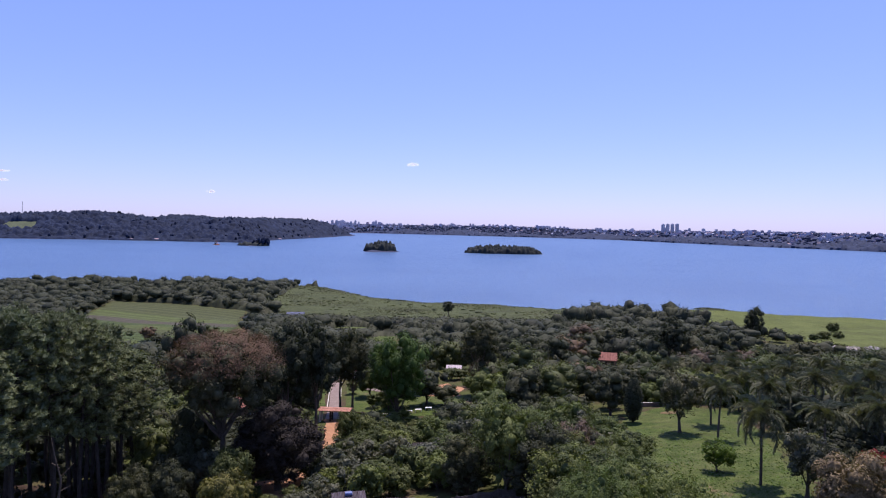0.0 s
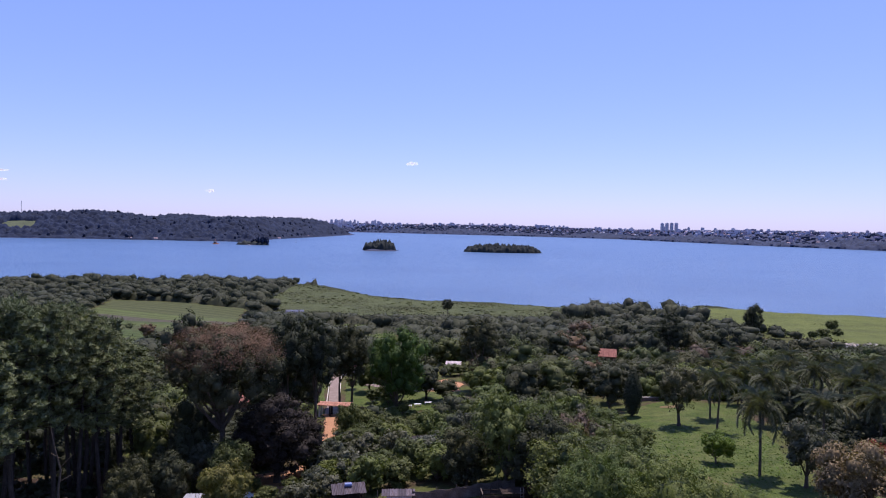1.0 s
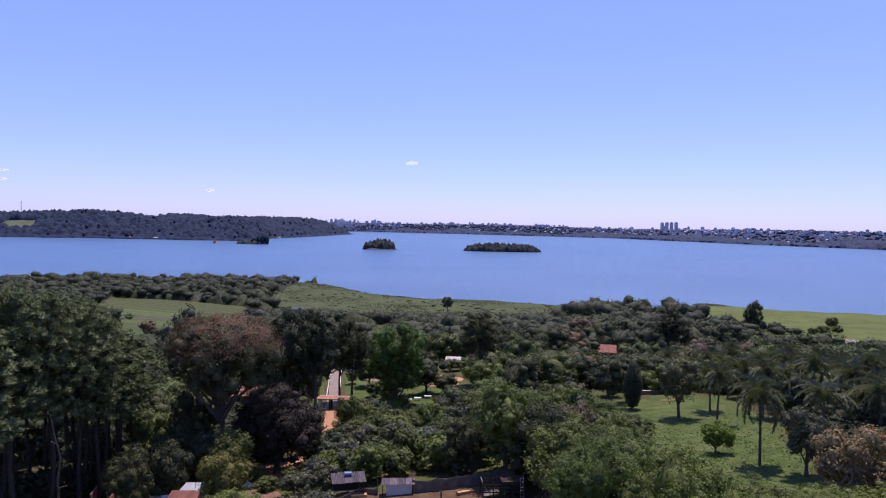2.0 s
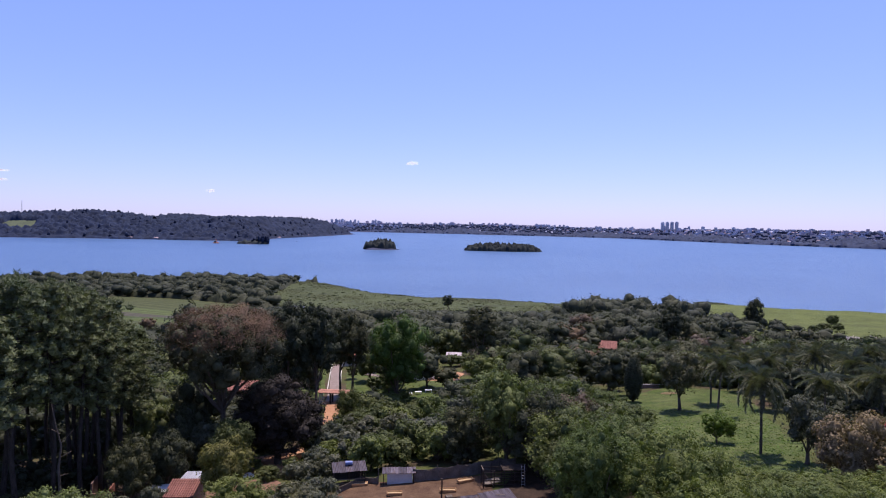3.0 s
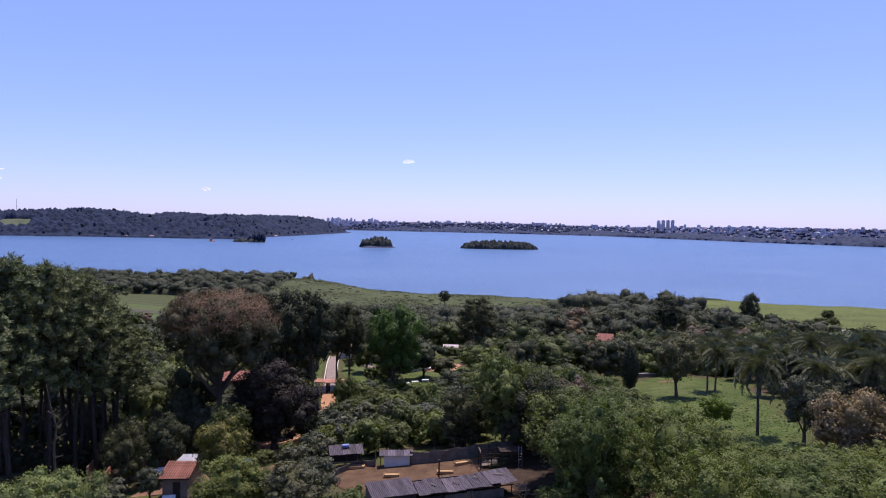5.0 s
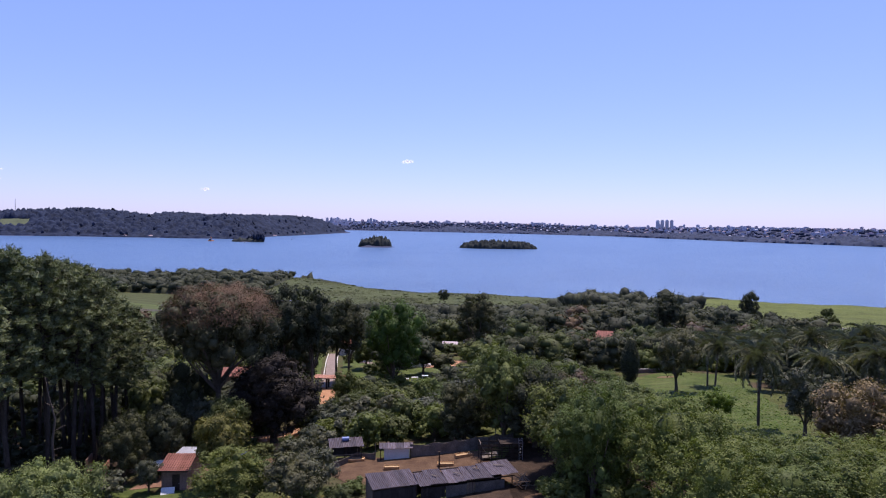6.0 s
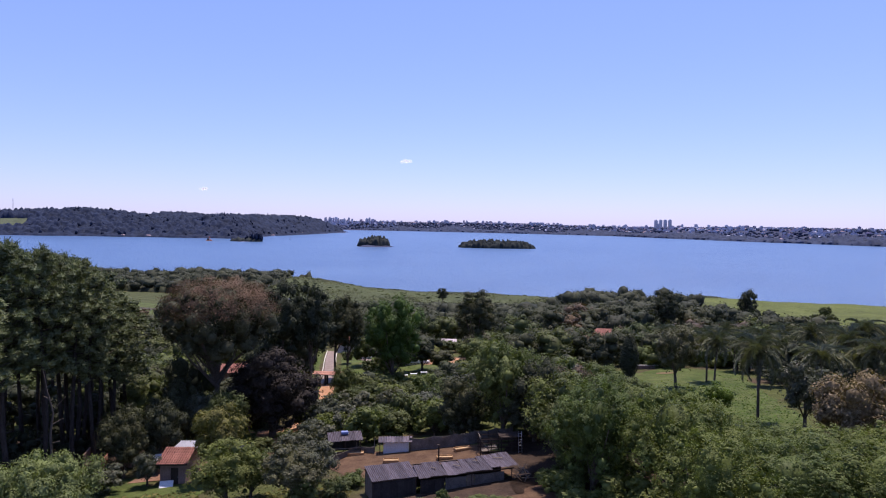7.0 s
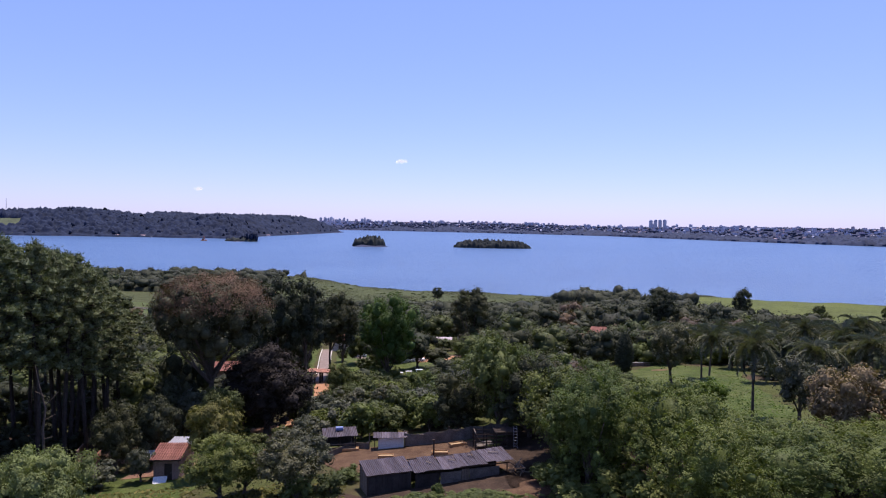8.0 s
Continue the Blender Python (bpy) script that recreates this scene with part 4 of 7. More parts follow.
def is_open(x, y, margin=2.5):
    xs, ys = np.array([x, x + margin, x - margin, x, x]), np.array([y, y, y, y + margin, y - margin])
    if any(inside(a, xs, ys).any() for a in OPEN_AREAS):
        return True
    return any((x - a) ** 2 + (y - b) ** 2 < (r + margin * 0.5) ** 2 for a, b, r in ROOFS)


def scatter(rng, x0, x1, y0, y1, step, margin=2.5, wedge=0.74, extra=14):
    """Jittered places over a stretch of the plan, clear of the open areas."""
    y = y0
    row = 0
    while y < y1:
        x = x0 + (row % 2) * step / 2
        while x < x1:
            px, py = x + rng.uniform(-0.36, 0.36) * step, y + rng.uniform(-0.36, 0.36) * step
            if abs(px) < wedge * py + extra and not is_open(px, py, margin):
                yield px, py
            x += step
        y += step * 0.87
        row += 1


SEEN_ROOFS = [(-57, 370, 10, -20.5), (-32, 322, 7, -19.0), (62.5, 243, 5, -10.2), (4.6, 212, 3, -7.4), (18, 250, 4, -10.8)]


def canopy(x, y, h):
    """Trees get lower towards the open land by the lake."""
    for rx, ry, half, rz in SEEN_ROOFS:
        if ry - 85 < y < ry - 2 and abs(x - rx * y / ry) < half + 4:
            h = min(h, 39 + (rz - 39) * y / ry - at(x, y))
    q = x / y
    fall = 0.125 if q < -0.56 else 0.19 if q < -0.30 else 0.143 if q < 0.17 else 0.112 if q < 0.36 else 0.182
    if y > (430 if q < -0.30 else 460 if q < 0.17 else 900 if q < 0.36 else 350):
        return h
    return min(h, 39.5 - fall * y - at(x, y))


def bed(kind, x, y, h, r):
    """Keeps a low tree's crown round: its foot stands in a hollow of the undergrowth."""
    r = max(r, 0.38 * h)
    full = 0.92 * kind.h * r / kind.r
    return kind.place(x, y, max(h, full), r, sink=max(0.15, full - h))


rng = np.random.default_rng(7)
for x, y in scatter(rng, -16, 30, 93, 126, 5.2, 1.2):
    k = rng.uniform()
    kind = SHRUB if k < 0.4 else SHRUB_GREY if k < 0.65 else SHRUB_LIGHT if k < 0.85 else NEAR
    h = rng.uniform(3.6, 6.0) + (1.6 if x > 8 else 0)
    kind.place(x, y, h, rng.uniform(2.7, 3.6))
for x, y in scatter(rng, -75, -30, 102, 130, 7.4, 2.5):
    if not (-40 < x < -24 and 92 < y < 108):
        (MID_DARK if rng.uniform() < 0.5 else MID).place(x, y, rng.uniform(7, 12), rng.uniform(3.6, 4.8))
for x, y in scatter(rng, -150, 150, 128, 180, 8.8):
    n = noise.noise(Vector((x * 0.03, y * 0.03, 1.7)))
    k = rng.uniform() + n * 0.5
    h = rng.uniform(6.5, 11.5) + 3 * n
    if -14 < x < 30 and y < 150:
        h *= 0.62
    if x > 40:
        h *= 0.75
    if -30 < x < -8:
        h *= 0.55
    kind = MID_LIGHT if k < (0.36 if y < 155 else 0.2) else MID if k < 0.62 else MID_DARK
    if rng.uniform() < 0.08 and x > 62:
        PALM.place(x, y, 8.5, 3.1)
        continue
    h = max(3.2, canopy(x, y, min(h, 10.5)))
    bed(kind, x, y, h, rng.uniform(3.8, 6.4))
for x, y in scatter(rng, -200, 200, 181, 240, 10.4, 3.0):
    n = noise.noise(Vector((x * 0.02, y * 0.02, 5.7)))
    k = rng.uniform() + n * 0.5
    h = rng.uniform(7, 13) + 3 * n
    if -20 < x < 12 and y < 215:
        h *= 0.6
    bed(FAR_BROWN if k < 0.06 else FAR if k < 0.42 else FAR_DARK, x, y, max(3.2, canopy(x, y, h)), rng.uniform(4.8, 8.2))


DOMES_MID = dome_shapes(902, ICO2, 12, 9, 0.06)
DOMES_SMALL = dome_shapes(901, ICO1, 8, 5, 0.06)


def woods(name, rng, places, material, label, cards=260, card=0.85, fine=True, sink=0.5):
    """Many crowns in one mesh, for woods that nobody could count."""
    s = Soup()
    for x, y, h, r in places:
        shapes, f = (DOMES_MID, ICO2[1]) if fine else (DOMES_SMALL, ICO1[1])
        z = at(x, y)
        v = shapes[rng.integers(0, len(shapes))]
        a = rng.uniform(0, 6.28)
        v = v @ np.array([[math.cos(a), math.sin(a), 0], [-math.sin(a), math.cos(a), 0], [0, 0, 1]])
        c, rad = np.array([x, y, z + h * sink]), np.array([r, r * rng.uniform(0.85, 1.1), h * 0.5])
        s.add(c + v * rad * (0.88 if fine else 1.0), f)
        if cards:
            j = rng.integers(0, len(v), cards)
            leaf_cards(s, c + v[j] * rad * rng.uniform(0.88, 1.06, cards)[:, None] + rng.normal(size=(cards, 3)) * r * 0.07, v[j] + 0.26 * rng.normal(size=(cards, 3)) + np.array([0, 0, 0.15]), card, card * 0.6, rng)
    ob = new(name, mesh_of(name, *s.pair(), material, True))
    return tagged(ob, label, "woods", kind="stuff")


def domes(x, y, cell):
    """Rounded tree tops standing side by side, one to a cell, each of its own height."""
    ix, iy = np.floor(x / cell), np.floor(y / cell)
    best = np.zeros_like(x)
    for di in (-1, 0, 1):
        for dj in (-1, 0, 1):
            a, b = ix + di, iy + dj
            h1, h2, h3 = (np.modf(np.abs(np.sin(a * p + b * q) * 43758.5))[0] for p, q in ((12.99, 78.23), (39.35, 11.14), (73.16, 52.24)))
            d2 = (x - (a + 0.15 + 0.7 * h1) * cell) ** 2 + (y - (b + 0.15 + 0.7 * h2) * cell) ** 2
            best = np.maximum(best, (0.6 + 0.75 * h3 ** 2) * np.sqrt(np.clip(1 - d2 / (cell * (0.6 + 0.25 * h3)) ** 2, 0, 1)))
    return best


def canopy_sheet(name, x0, x1, y0, y1, step, cover, material, label, cell=13.0, leaves=0):
    """A closed leaf roof of round tree tops; cover(x, y) gives its height over the land, 0 where it ends."""
    xs, ys = np.arange(x0, x1, step), np.arange(y0, y1, step)
    g = np.random.default_rng(int(abs(x1) * 7 + y1))
    gx, gy = np.meshgrid(xs, ys)
    gx, gy = gx + g.uniform(-0.25, 0.25, gx.shape) * step, gy + g.uniform(-0.25, 0.25, gx.shape) * step
    c = cover(gx, gy)
    gz = ground(gx, gy) - 0.4 + c * (0.12 + 1.15 * domes(gx, gy, cell) + 0.07 * g.normal(size=c.shape).clip(-1.5, 1.5))
    v = np.stack([gx, gy, gz], -1).reshape(-1, 3)
    n = len(xs)
    keep = (c > 0).reshape(-1)
    f = []
    for i in range(len(ys) - 1):
        for j in range(n - 1):
            q = (i * n + j, i * n + j + 1, (i + 1) * n + j + 1, (i + 1) * n + j)
            if any(keep[k] for k in q):
                f.append(q)
    used = sorted({k for q in f for k in q})
    index = {k: i for i, k in enumerate(used)}
    s = Soup()
    s.add(v[used], [tuple(index[k] for k in q) for q in f])
    if leaves:
        p = v[g.choice(used, leaves)] + g.normal(size=(leaves, 3)) * np.array([0.9, 0.9, 0.35]) + np.array([0, 0, 0.35])
        leaf_cards(s, p, g.normal(size=(leaves, 3)) * 0.55 + np.array([0, -0.25, 1.0]), 1.0, 0.7, g)
    tagged(new(name, mesh_of(name, *s.pair(), material, True)), label, "woods", kind="stuff")


def valley_places(rng, step, keep):
    for x, y in scatter(rng, -520, 480, 240, 700, step, 3.0):
        x, y = x + 4 * math.sin(y * 0.31 + x * 0.7), y + 4 * math.sin(x * 0.37 + y * 0.9)
        if is_open(x, y, 2.0):
            continue
        shore = float(np.interp(x, SHORE_X, SHORE_Y))
        if y > shore - 8:
            continue
        n = noise.noise(Vector((x * 0.012, y * 0.012, 2.2)))
        marsh = inside(MARSH_AREA, np.array([x]), np.array([y]))[0]
        if marsh or (y > 440 and -125 < x < 78):
            continue
        if x > 78 and y > 400 and not (78 < x < 168 and 400 < y < 505):
            continue
        if keep(x, y, n):
            h = rng.uniform(7, 11.5) + 3 * n
            if 78 < x < 168 and y > 400:
                h = rng.uniform(13, 18)
            h = canopy(x, y, h)
            if h > 2.0:
                k = rng.uniform(0.7, 1.4)
                yield x, y, h * (0.5 + 0.5 * k), 6.4 * k * min(1, 0.55 + h / 14)


def pick_dark(x, y, n):
    return n + 0.25 * math.sin(x * 12.9 + y * 78.2) > 0.0


def valley_cover(x, y):
    """Height of the closed leaf roof of the valley woods; 0 over open land."""
    shore = np.interp(x, SHORE_X, SHORE_Y)
    bare = (y > shore - 12) | inside(MARSH_AREA, x, y) | ((y > 440) & (x > -125) & (x < 78)) | ((x > 78) & (y > 400) & ~((x < 168) & (y < 505))) | (np.abs(x) > 0.76 * y + 10)
    for area in OPEN_AREAS:
        for dx, dy in ((0, 0), (5, 0), (-5, 0), (0, 6), (0, -6)):
            bare |= inside(area, x + dx, y + dy)
    for a, b, r in ROOFS:
        bare |= (x - a) ** 2 + (y - b) ** 2 < (r + 2) ** 2
    h = np.full_like(x, 4.6)
    for rx, ry, half, rz in SEEN_ROOFS:
        seen = (y > ry - 85) & (y < ry - 2) & (np.abs(x - rx * y / ry) < half + 4)
        h = np.where(seen, np.minimum(h, 0.7 * (39 + (rz - 39) * y / ry - ground(x, y))), h)
    q = x / y
    fall = np.select([q < -0.56, q < -0.30, q < 0.17, q < 0.36], [0.125, 0.19, 0.143, 0.112], 0.182)
    near = y <= np.select([q < -0.30, q < 0.17, q < 0.36], [430, 460, 900], 350)
    h = np.where(near, np.minimum(h, 0.7 * (39.5 - fall * y - ground(x, y))), h)
    return np.where(bare | (h < 1.2), 0.0, h)


canopy_sheet("valley_canopy", -470, 60, 242, 700, 2.5, valley_cover, LEAF_VALLEY, "closed dark green leaf roof of the valley woods", 8.5, 42000)
wr = np.random.default_rng(8)
woods("dark_woods", wr, list(valley_places(np.random.default_rng(9), 10.0, pick_dark)), LEAF_DARK, "dark green lakeside woods of many round crowns")
woods("green_woods", wr, list(valley_places(np.random.default_rng(9), 10.0, lambda x, y, n: not pick_dark(x, y, n))), LEAF_VALLEY, "green lakeside woods of many round crowns")


def reeds(name, rng, area, count, size, material, label, low=0.4, high=1.0, category="reeds"):
    """Clumps of upright blades over an area of the plan."""
    p = np.array(area)
    lo, hi = p.min(0), p.max(0)
    xy = rng.uniform(lo, hi, (count * 3, 2))
    xy = xy[inside(area, xy[:, 0], xy[:, 1])][:count]
    z = np.maximum(ground(xy[:, 0], xy[:, 1]), LAKE)
    s = Soup()
    k = len(xy)
    base = np.stack([xy[:, 0], xy[:, 1], z - 0.1], -1)
    a = rng.uniform(0, math.pi, k)
    side = np.stack([np.cos(a), np.sin(a), 0 * a], -1) * (size * rng.uniform(0.3, 0.6, k))[:, None]
    h = size * rng.uniform(low, high, k) * (0.6 + 0.5 * np.sin(xy[:, 0] * 0.05) * np.sin(xy[:, 1] * 0.07 + 1) + 0.3)
    up = np.stack([rng.normal(size=k) * 0.6, 0.7 + rng.normal(size=k) * 0.5, np.full(k, 0.75)], -1) * h[:, None]
    s.quads(np.stack([base - side * 0.6, base + side * 0.6, base + up + side, base + up * 0.85 - side], 1))
    return tagged(new(name, mesh_of(name, *s.pair(), material)), label, category, kind="stuff")


rr = np.random.default_rng(11)
reeds("marsh_reeds", rr, MARSH_AREA, 22000, 1.4, LEAF_REED, "tall yellow-green reeds of the lakeside marsh")
sr = np.random.default_rng(13)
p = sr.uniform((-160, 405), (185, 690), (1000, 2))
p = p[inside(MARSH_AREA, p[:, 0], p[:, 1])]
p = p[np.array([noise.noise(Vector((x * 0.025, y * 0.025, 7.0))) > -0.12 for x, y in p])]
woods("marsh_scrub", sr, [(x, y, k * 1.2, k * 2.6) for (x, y), k in zip(p, sr.uniform(0.5, 1.35, len(p)))], leaf_material("marsh_scrub", (0.052, 0.068, 0.026), (0.074, 0.094, 0.036), (0.098, 0.118, 0.046), 0.2, 0.7, 0.05), "low olive scrub over the lakeside marsh", 10, 0.8, False)
YARD_WEEDS = [(-44, 50), (-10, 50), (-7, 60), (-9, 68), (-16, 71), (-24, 66.5), (-27, 72), (-38, 71)]
reeds("yard_weeds", rr, YARD_WEEDS, 7000, 0.42, LEAF_YELLOW, "rough weeds and long grass before the little house", 0.3, 0.9, category="weeds")
reeds("shed_weeds", rr, [(-9, 57), (12, 56), (12, 60), (6, 61.6), (-7, 61.6)], 1200, 0.7, LEAF_LIGHT, "rough weeds along the sheds", 0.3, 0.9, category="weeds")
sheet("yard_earth", [(-37, 77), (-31, 76.5), (-25, 79), (-21, 84), (-24, 90), (-31, 88), (-36, 84)], 1.5, 0.10, plain("yard_soil", (0.125, 0.068, 0.046), (0.235, 0.135, 0.090), 0.6, 0.95, 0.1, 0.8, 0.08), "reddish bare earth behind the little house", "yard", ragged=0.8)
sheet("bare_earth", [(48.5, 140), (50, 139), (52.5, 139.8), (53, 141.4), (51, 142.2), (49, 141.6)], 1.0, 0.12, plain("worn_earth", (0.110, 0.095, 0.040), (0.20, 0.130, 0.075), 0.8, 0.95, 0.1), "bare orange earth worn into the lawn", "ground", ragged=0.5)
reeds("lawn_tufts", rr, LAWN_AREA, 6000, 0.34, LEAF_BRIGHT, "small tufts of longer grass over the lawn", category="grass")
reeds("meadow_grass", rr, MEADOW_AREA, 5000, 1.0, LEAF_REED, "tufts of grass over the lakeside meadow", category="grass")


# ---------------------------------------------------------------- cape, islands and the far shore
def cape_places(rng):
    for i in range(900):
        x, y = rng.uniform(-1750, -470), rng.uniform(1890, 2460)
        if i > 500:
            y = rng.uniform(2150, 3450)
            x = rng.uniform(-0.33 * y - 150, -470)
        z = at(x, y)
        if z > -28.6 and x > -0.75 * y and not (-1470 < x < -1310 and 2020 < y < 2170):
            h = rng.uniform(17, 30)
            yield x, y, h * (0.75 if z < -20 else 1), rng.uniform(5, 8)


def island_places(rng, ix, iy, rx, ry, n, h0, h1, peak):
    for i in range(n):
        a, q = rng.uniform(0, 6.283), math.sqrt(rng.uniform(0, 1))
        x, y = ix + rx * 0.9 * q * math.cos(a), iy + ry * 0.85 * q * math.sin(a)
        yield x, y, rng.uniform(h0, h1) * (1 - 0.45 * ((x - ix - peak) / rx) ** 2), rng.uniform(3, 5)


fr = np.random.default_rng(12)
CAPE_MEADOW = [(-1450, 2070), (-1425, 2062), (-1340, 2066), (-1325, 2090), (-1345, 2150), (-1440, 2145)]


def cape_cover(x, y):
    z = ground(x, y)
    meadow = inside(CAPE_MEADOW, x, y)
    return np.where((z > -29.3) & ~meadow & (x < -440) & (x > -0.8 * y), 5 + 10 * smooth(-29.5, -25, z), 0.0)


sheet("cape_meadow", CAPE_MEADOW, 10.0, 0.5, plain("cape_grass", (0.075, 0.092, 0.055), (0.115, 0.135, 0.080), 0.05, 0.9, 0.1), "light green clearing in the woods of the cape", "meadow", ragged=4)
canopy_sheet("cape_canopy", -1900, -440, 1880, 2440, 4.2, cape_cover, LEAF_FAR_HAZED, "closed dark woods over the hills of a cape")
canopy_sheet("cape_canopy", -1300, -440, 2431, 3640, 6.5, cape_cover, LEAF_FAR_HAZED, "closed dark woods over the far end of a cape", 15.0)
woods("cape_woods", fr, list(cape_places(fr)), LEAF_FAR_HAZED, "taller trees standing out of the woods on a cape", 8, 2.0, False)


def island_cover(ix, iy, rx, ry, h, peak=0.0):
    def cover(x, y):
        d = ((x - ix) / rx) ** 2 + ((y - iy) / ry) ** 2
        return np.where(d < 1.0, h * (0.35 + 0.65 * np.sqrt(np.clip(1 - d, 0, 1))) * (1 + 0.35 * (x - ix) / rx * peak), 0.0)
    return cover


LEAF_ISLAND = leaf_material("island_woods", (0.01, 0.015, 0.016), (0.017, 0.024, 0.025), (0.03, 0.04, 0.038), 0.0, 0.85, 0.05)
canopy_sheet("island_canopy", -206, -100, 1560, 1640, 2.0, island_cover(-155, 1600, 41, 29, 15, 0.6), LEAF_ISLAND, "closed dark green woods of a small island", 6.0)
canopy_sheet("island_canopy", 44, 260, 1584, 1666, 2.0, island_cover(152, 1625, 98, 35, 13, -0.3), LEAF_ISLAND, "closed dark green woods of a long island", 6.0)
canopy_sheet("islet_scrub", -580, -476, 1772, 1828, 2.6, island_cover(-528, 1800, 44, 22, 7), LEAF_ISLAND, "low green scrub over a flat islet", 7.0)
woods("island_woods", fr, list(island_places(fr, -155, 1600, 36, 26, 24, 10, 17, 8)), LEAF_ISLAND, "wooded small island with a steep green crown", 30, 1.5)
woods("island_woods", fr, list(island_places(fr, 152, 1625, 92, 34, 60, 10, 15, -25)), LEAF_ISLAND, "long low wooded island in the lake", 30, 1.5)
woods("islet_woods", fr, list(island_places(fr, -508, 1800, 30, 16, 46, 14, 27, 8)), LEAF_FAR_HAZED, "clump of dark trees on a low islet", 30, 1.5)
woods("islet_trees", fr, [(-141, 1596, 27, 6), (-146, 1600, 24, 6)], LEAF_ISLAND, "two taller trees on the small island", 30, 1.5)


def far_places(rng):
    for i in range(5200):
        x = rng.uniform(-700, 2700)
        d = abs(rng.normal()) * 260 if i < 2600 else rng.uniform(0, 1400)
        y = float(np.interp(x, FAR_X, FAR_Y)) + 12 + d
        if y < 4850 and abs(x) < 0.75 * y:
            yield x, y, rng.uniform(16, 26), rng.uniform(9, 16)


def shore_cover(x, y):
    d = y - np.interp(x, FAR_X, FAR_Y)
    width = np.interp(x, [-400, 600, 1000, 1400, 1700], [150, 190, 300, 380, 480]) * (0.75 + 0.5 * np.sin(x * 0.011) * np.sin(x * 0.0047 + 1))
    return np.where((d > 8) & (d < width) & (np.abs(x) < 0.8 * y) & (y < 4850), 5 + 6 * smooth(8, 50, d) + np.where(x > 1560, 6.0, 0.0), 0.0)


canopy_sheet("far_shore_canopy", -500, 2300, 2000, 4860, 7.0, shore_cover, LEAF_SHORE_HAZED, "closed belt of dark trees along the far shore", 18.0)
woods("far_shore_woods", fr, list(far_places(fr)), LEAF_SHORE_HAZED, "belt of dark trees along the far shore", 0, 3.5, False, 0.1)


# ---------------------------------------------------------------- building tools
WOOD_GREY = plain("weathered_wood", (0.115, 0.09, 0.07), (0.21, 0.175, 0.14), 1.5, 0.85, 0.15, 0.5, 0.01, stretch=(1, 1, 6))
WOOD_DARK = plain("dark_wood", (0.032, 0.023, 0.019), (0.072, 0.052, 0.040), 1.5, 0.85, 0.15, 0.5, 0.01, stretch=(1, 1, 6))
WOOD_FRESH = plain("new_boards", (0.36, 0.18, 0.08), (0.52, 0.31, 0.15), 1.5, 0.8, 0.2, 0.4, 0.01, stretch=(6, 1, 1))
FEED = plain("straw_feed", (0.34, 0.23, 0.12), (0.50, 0.36, 0.20), 2.0, 0.95, 0.1, 0.6, 0.03)
PLASTER = plain("limewashed_plaster", (0.52, 0.46, 0.40), (0.70, 0.66, 0.60), 0.7, 0.9, 0.15, 0.3, 0.01)
PLASTER_PINK = plain("pinkish_plaster", (0.19, 0.120, 0.095), (0.30, 0.205, 0.170), 0.8, 0.9, 0.15, 0.4, 0.01)
WHITE = plain("white_paint", (0.60, 0.60, 0.60), (0.74, 0.74, 0.73), 0.8, 0.55, 0.4, 0.1, 0.005)
BLOCK = plain("grey_block_wall", (0.085, 0.076, 0.068), (0.155, 0.142, 0.128), 0.9, 0.9, 0.1, 0.6, 0.02)
NETTING = plain("shade_netting", (0.10, 0.085, 0.07), (0.20, 0.175, 0.15), 0.8, 0.95, 0.1, 0.7, 0.02)
DARK_GAP = plain("dark_interior_boards", (0.03, 0.026, 0.024), (0.055, 0.048, 0.044), 1.0, 0.9, 0.1)
GLASS_DARK = plain("window_glass", (0.03, 0.035, 0.045), (0.045, 0.05, 0.06), 0.4, 0.08, 0.6, 0.02)
TILE_RED = plain("terracotta_tiles", (0.165, 0.068, 0.052), (0.31, 0.138, 0.105), 0.9, 0.85, 0.15, 0.5, 0.02, fine=3)
TILE_PALE = plain("faded_terracotta", (0.40, 0.185, 0.135), (0.52, 0.28, 0.21), 0.6, 0.85, 0.15, 0.4, 0.02, fine=4)
ROOF_PINK = plain("faded_pink_sheet", (0.40, 0.32, 0.31), (0.52, 0.44, 0.43), 0.7, 0.7, 0.3, 0.2, 0.01)
PAVING = plain("pale_paving", (0.20, 0.150, 0.125), (0.30, 0.235, 0.20), 0.6, 0.9, 0.15, 0.3, 0.01)
STONE_GREY = plain("grey_roof_sheet", (0.26, 0.26, 0.28), (0.38, 0.38, 0.40), 0.7, 0.7, 0.3, 0.2, 0.01)
SLATE_BLUE = plain("blue_grey_slate", (0.085, 0.095, 0.150), (0.140, 0.155, 0.220), 0.6, 0.7, 0.2, 0.3, 0.02)
BLUE_PAINT = plain("blue_plastic", (0.10, 0.15, 0.34), (0.15, 0.21, 0.42), 1.0, 0.45, 0.4, 0.1)
ORANGE_PAINT = plain("orange_paint", (0.62, 0.16, 0.04), (0.72, 0.22, 0.06), 0.4, 0.5, 0.4, 0.1)
TYRE = plain("rubber", (0.02, 0.02, 0.02), (0.035, 0.035, 0.035), 4.0, 0.8, 0.2)
# Tower colours hold the distance haze: pale, bluish, windows close to the walls.
CONCRETE_HAZED = plain("hazed_tower_concrete", (0.46, 0.46, 0.54), (0.58, 0.58, 0.64), 0.05, 0.85, 0.2, 0.1)
WINDOW_HAZED = plain("hazed_tower_windows", (0.26, 0.28, 0.35), (0.34, 0.36, 0.43), 0.05, 0.3, 0.5, 0.1)
STEEL = plain("galvanised_steel", (0.30, 0.30, 0.32), (0.42, 0.42, 0.44), 0.4, 0.5, 0.5, 0.1, metallic=0.6)


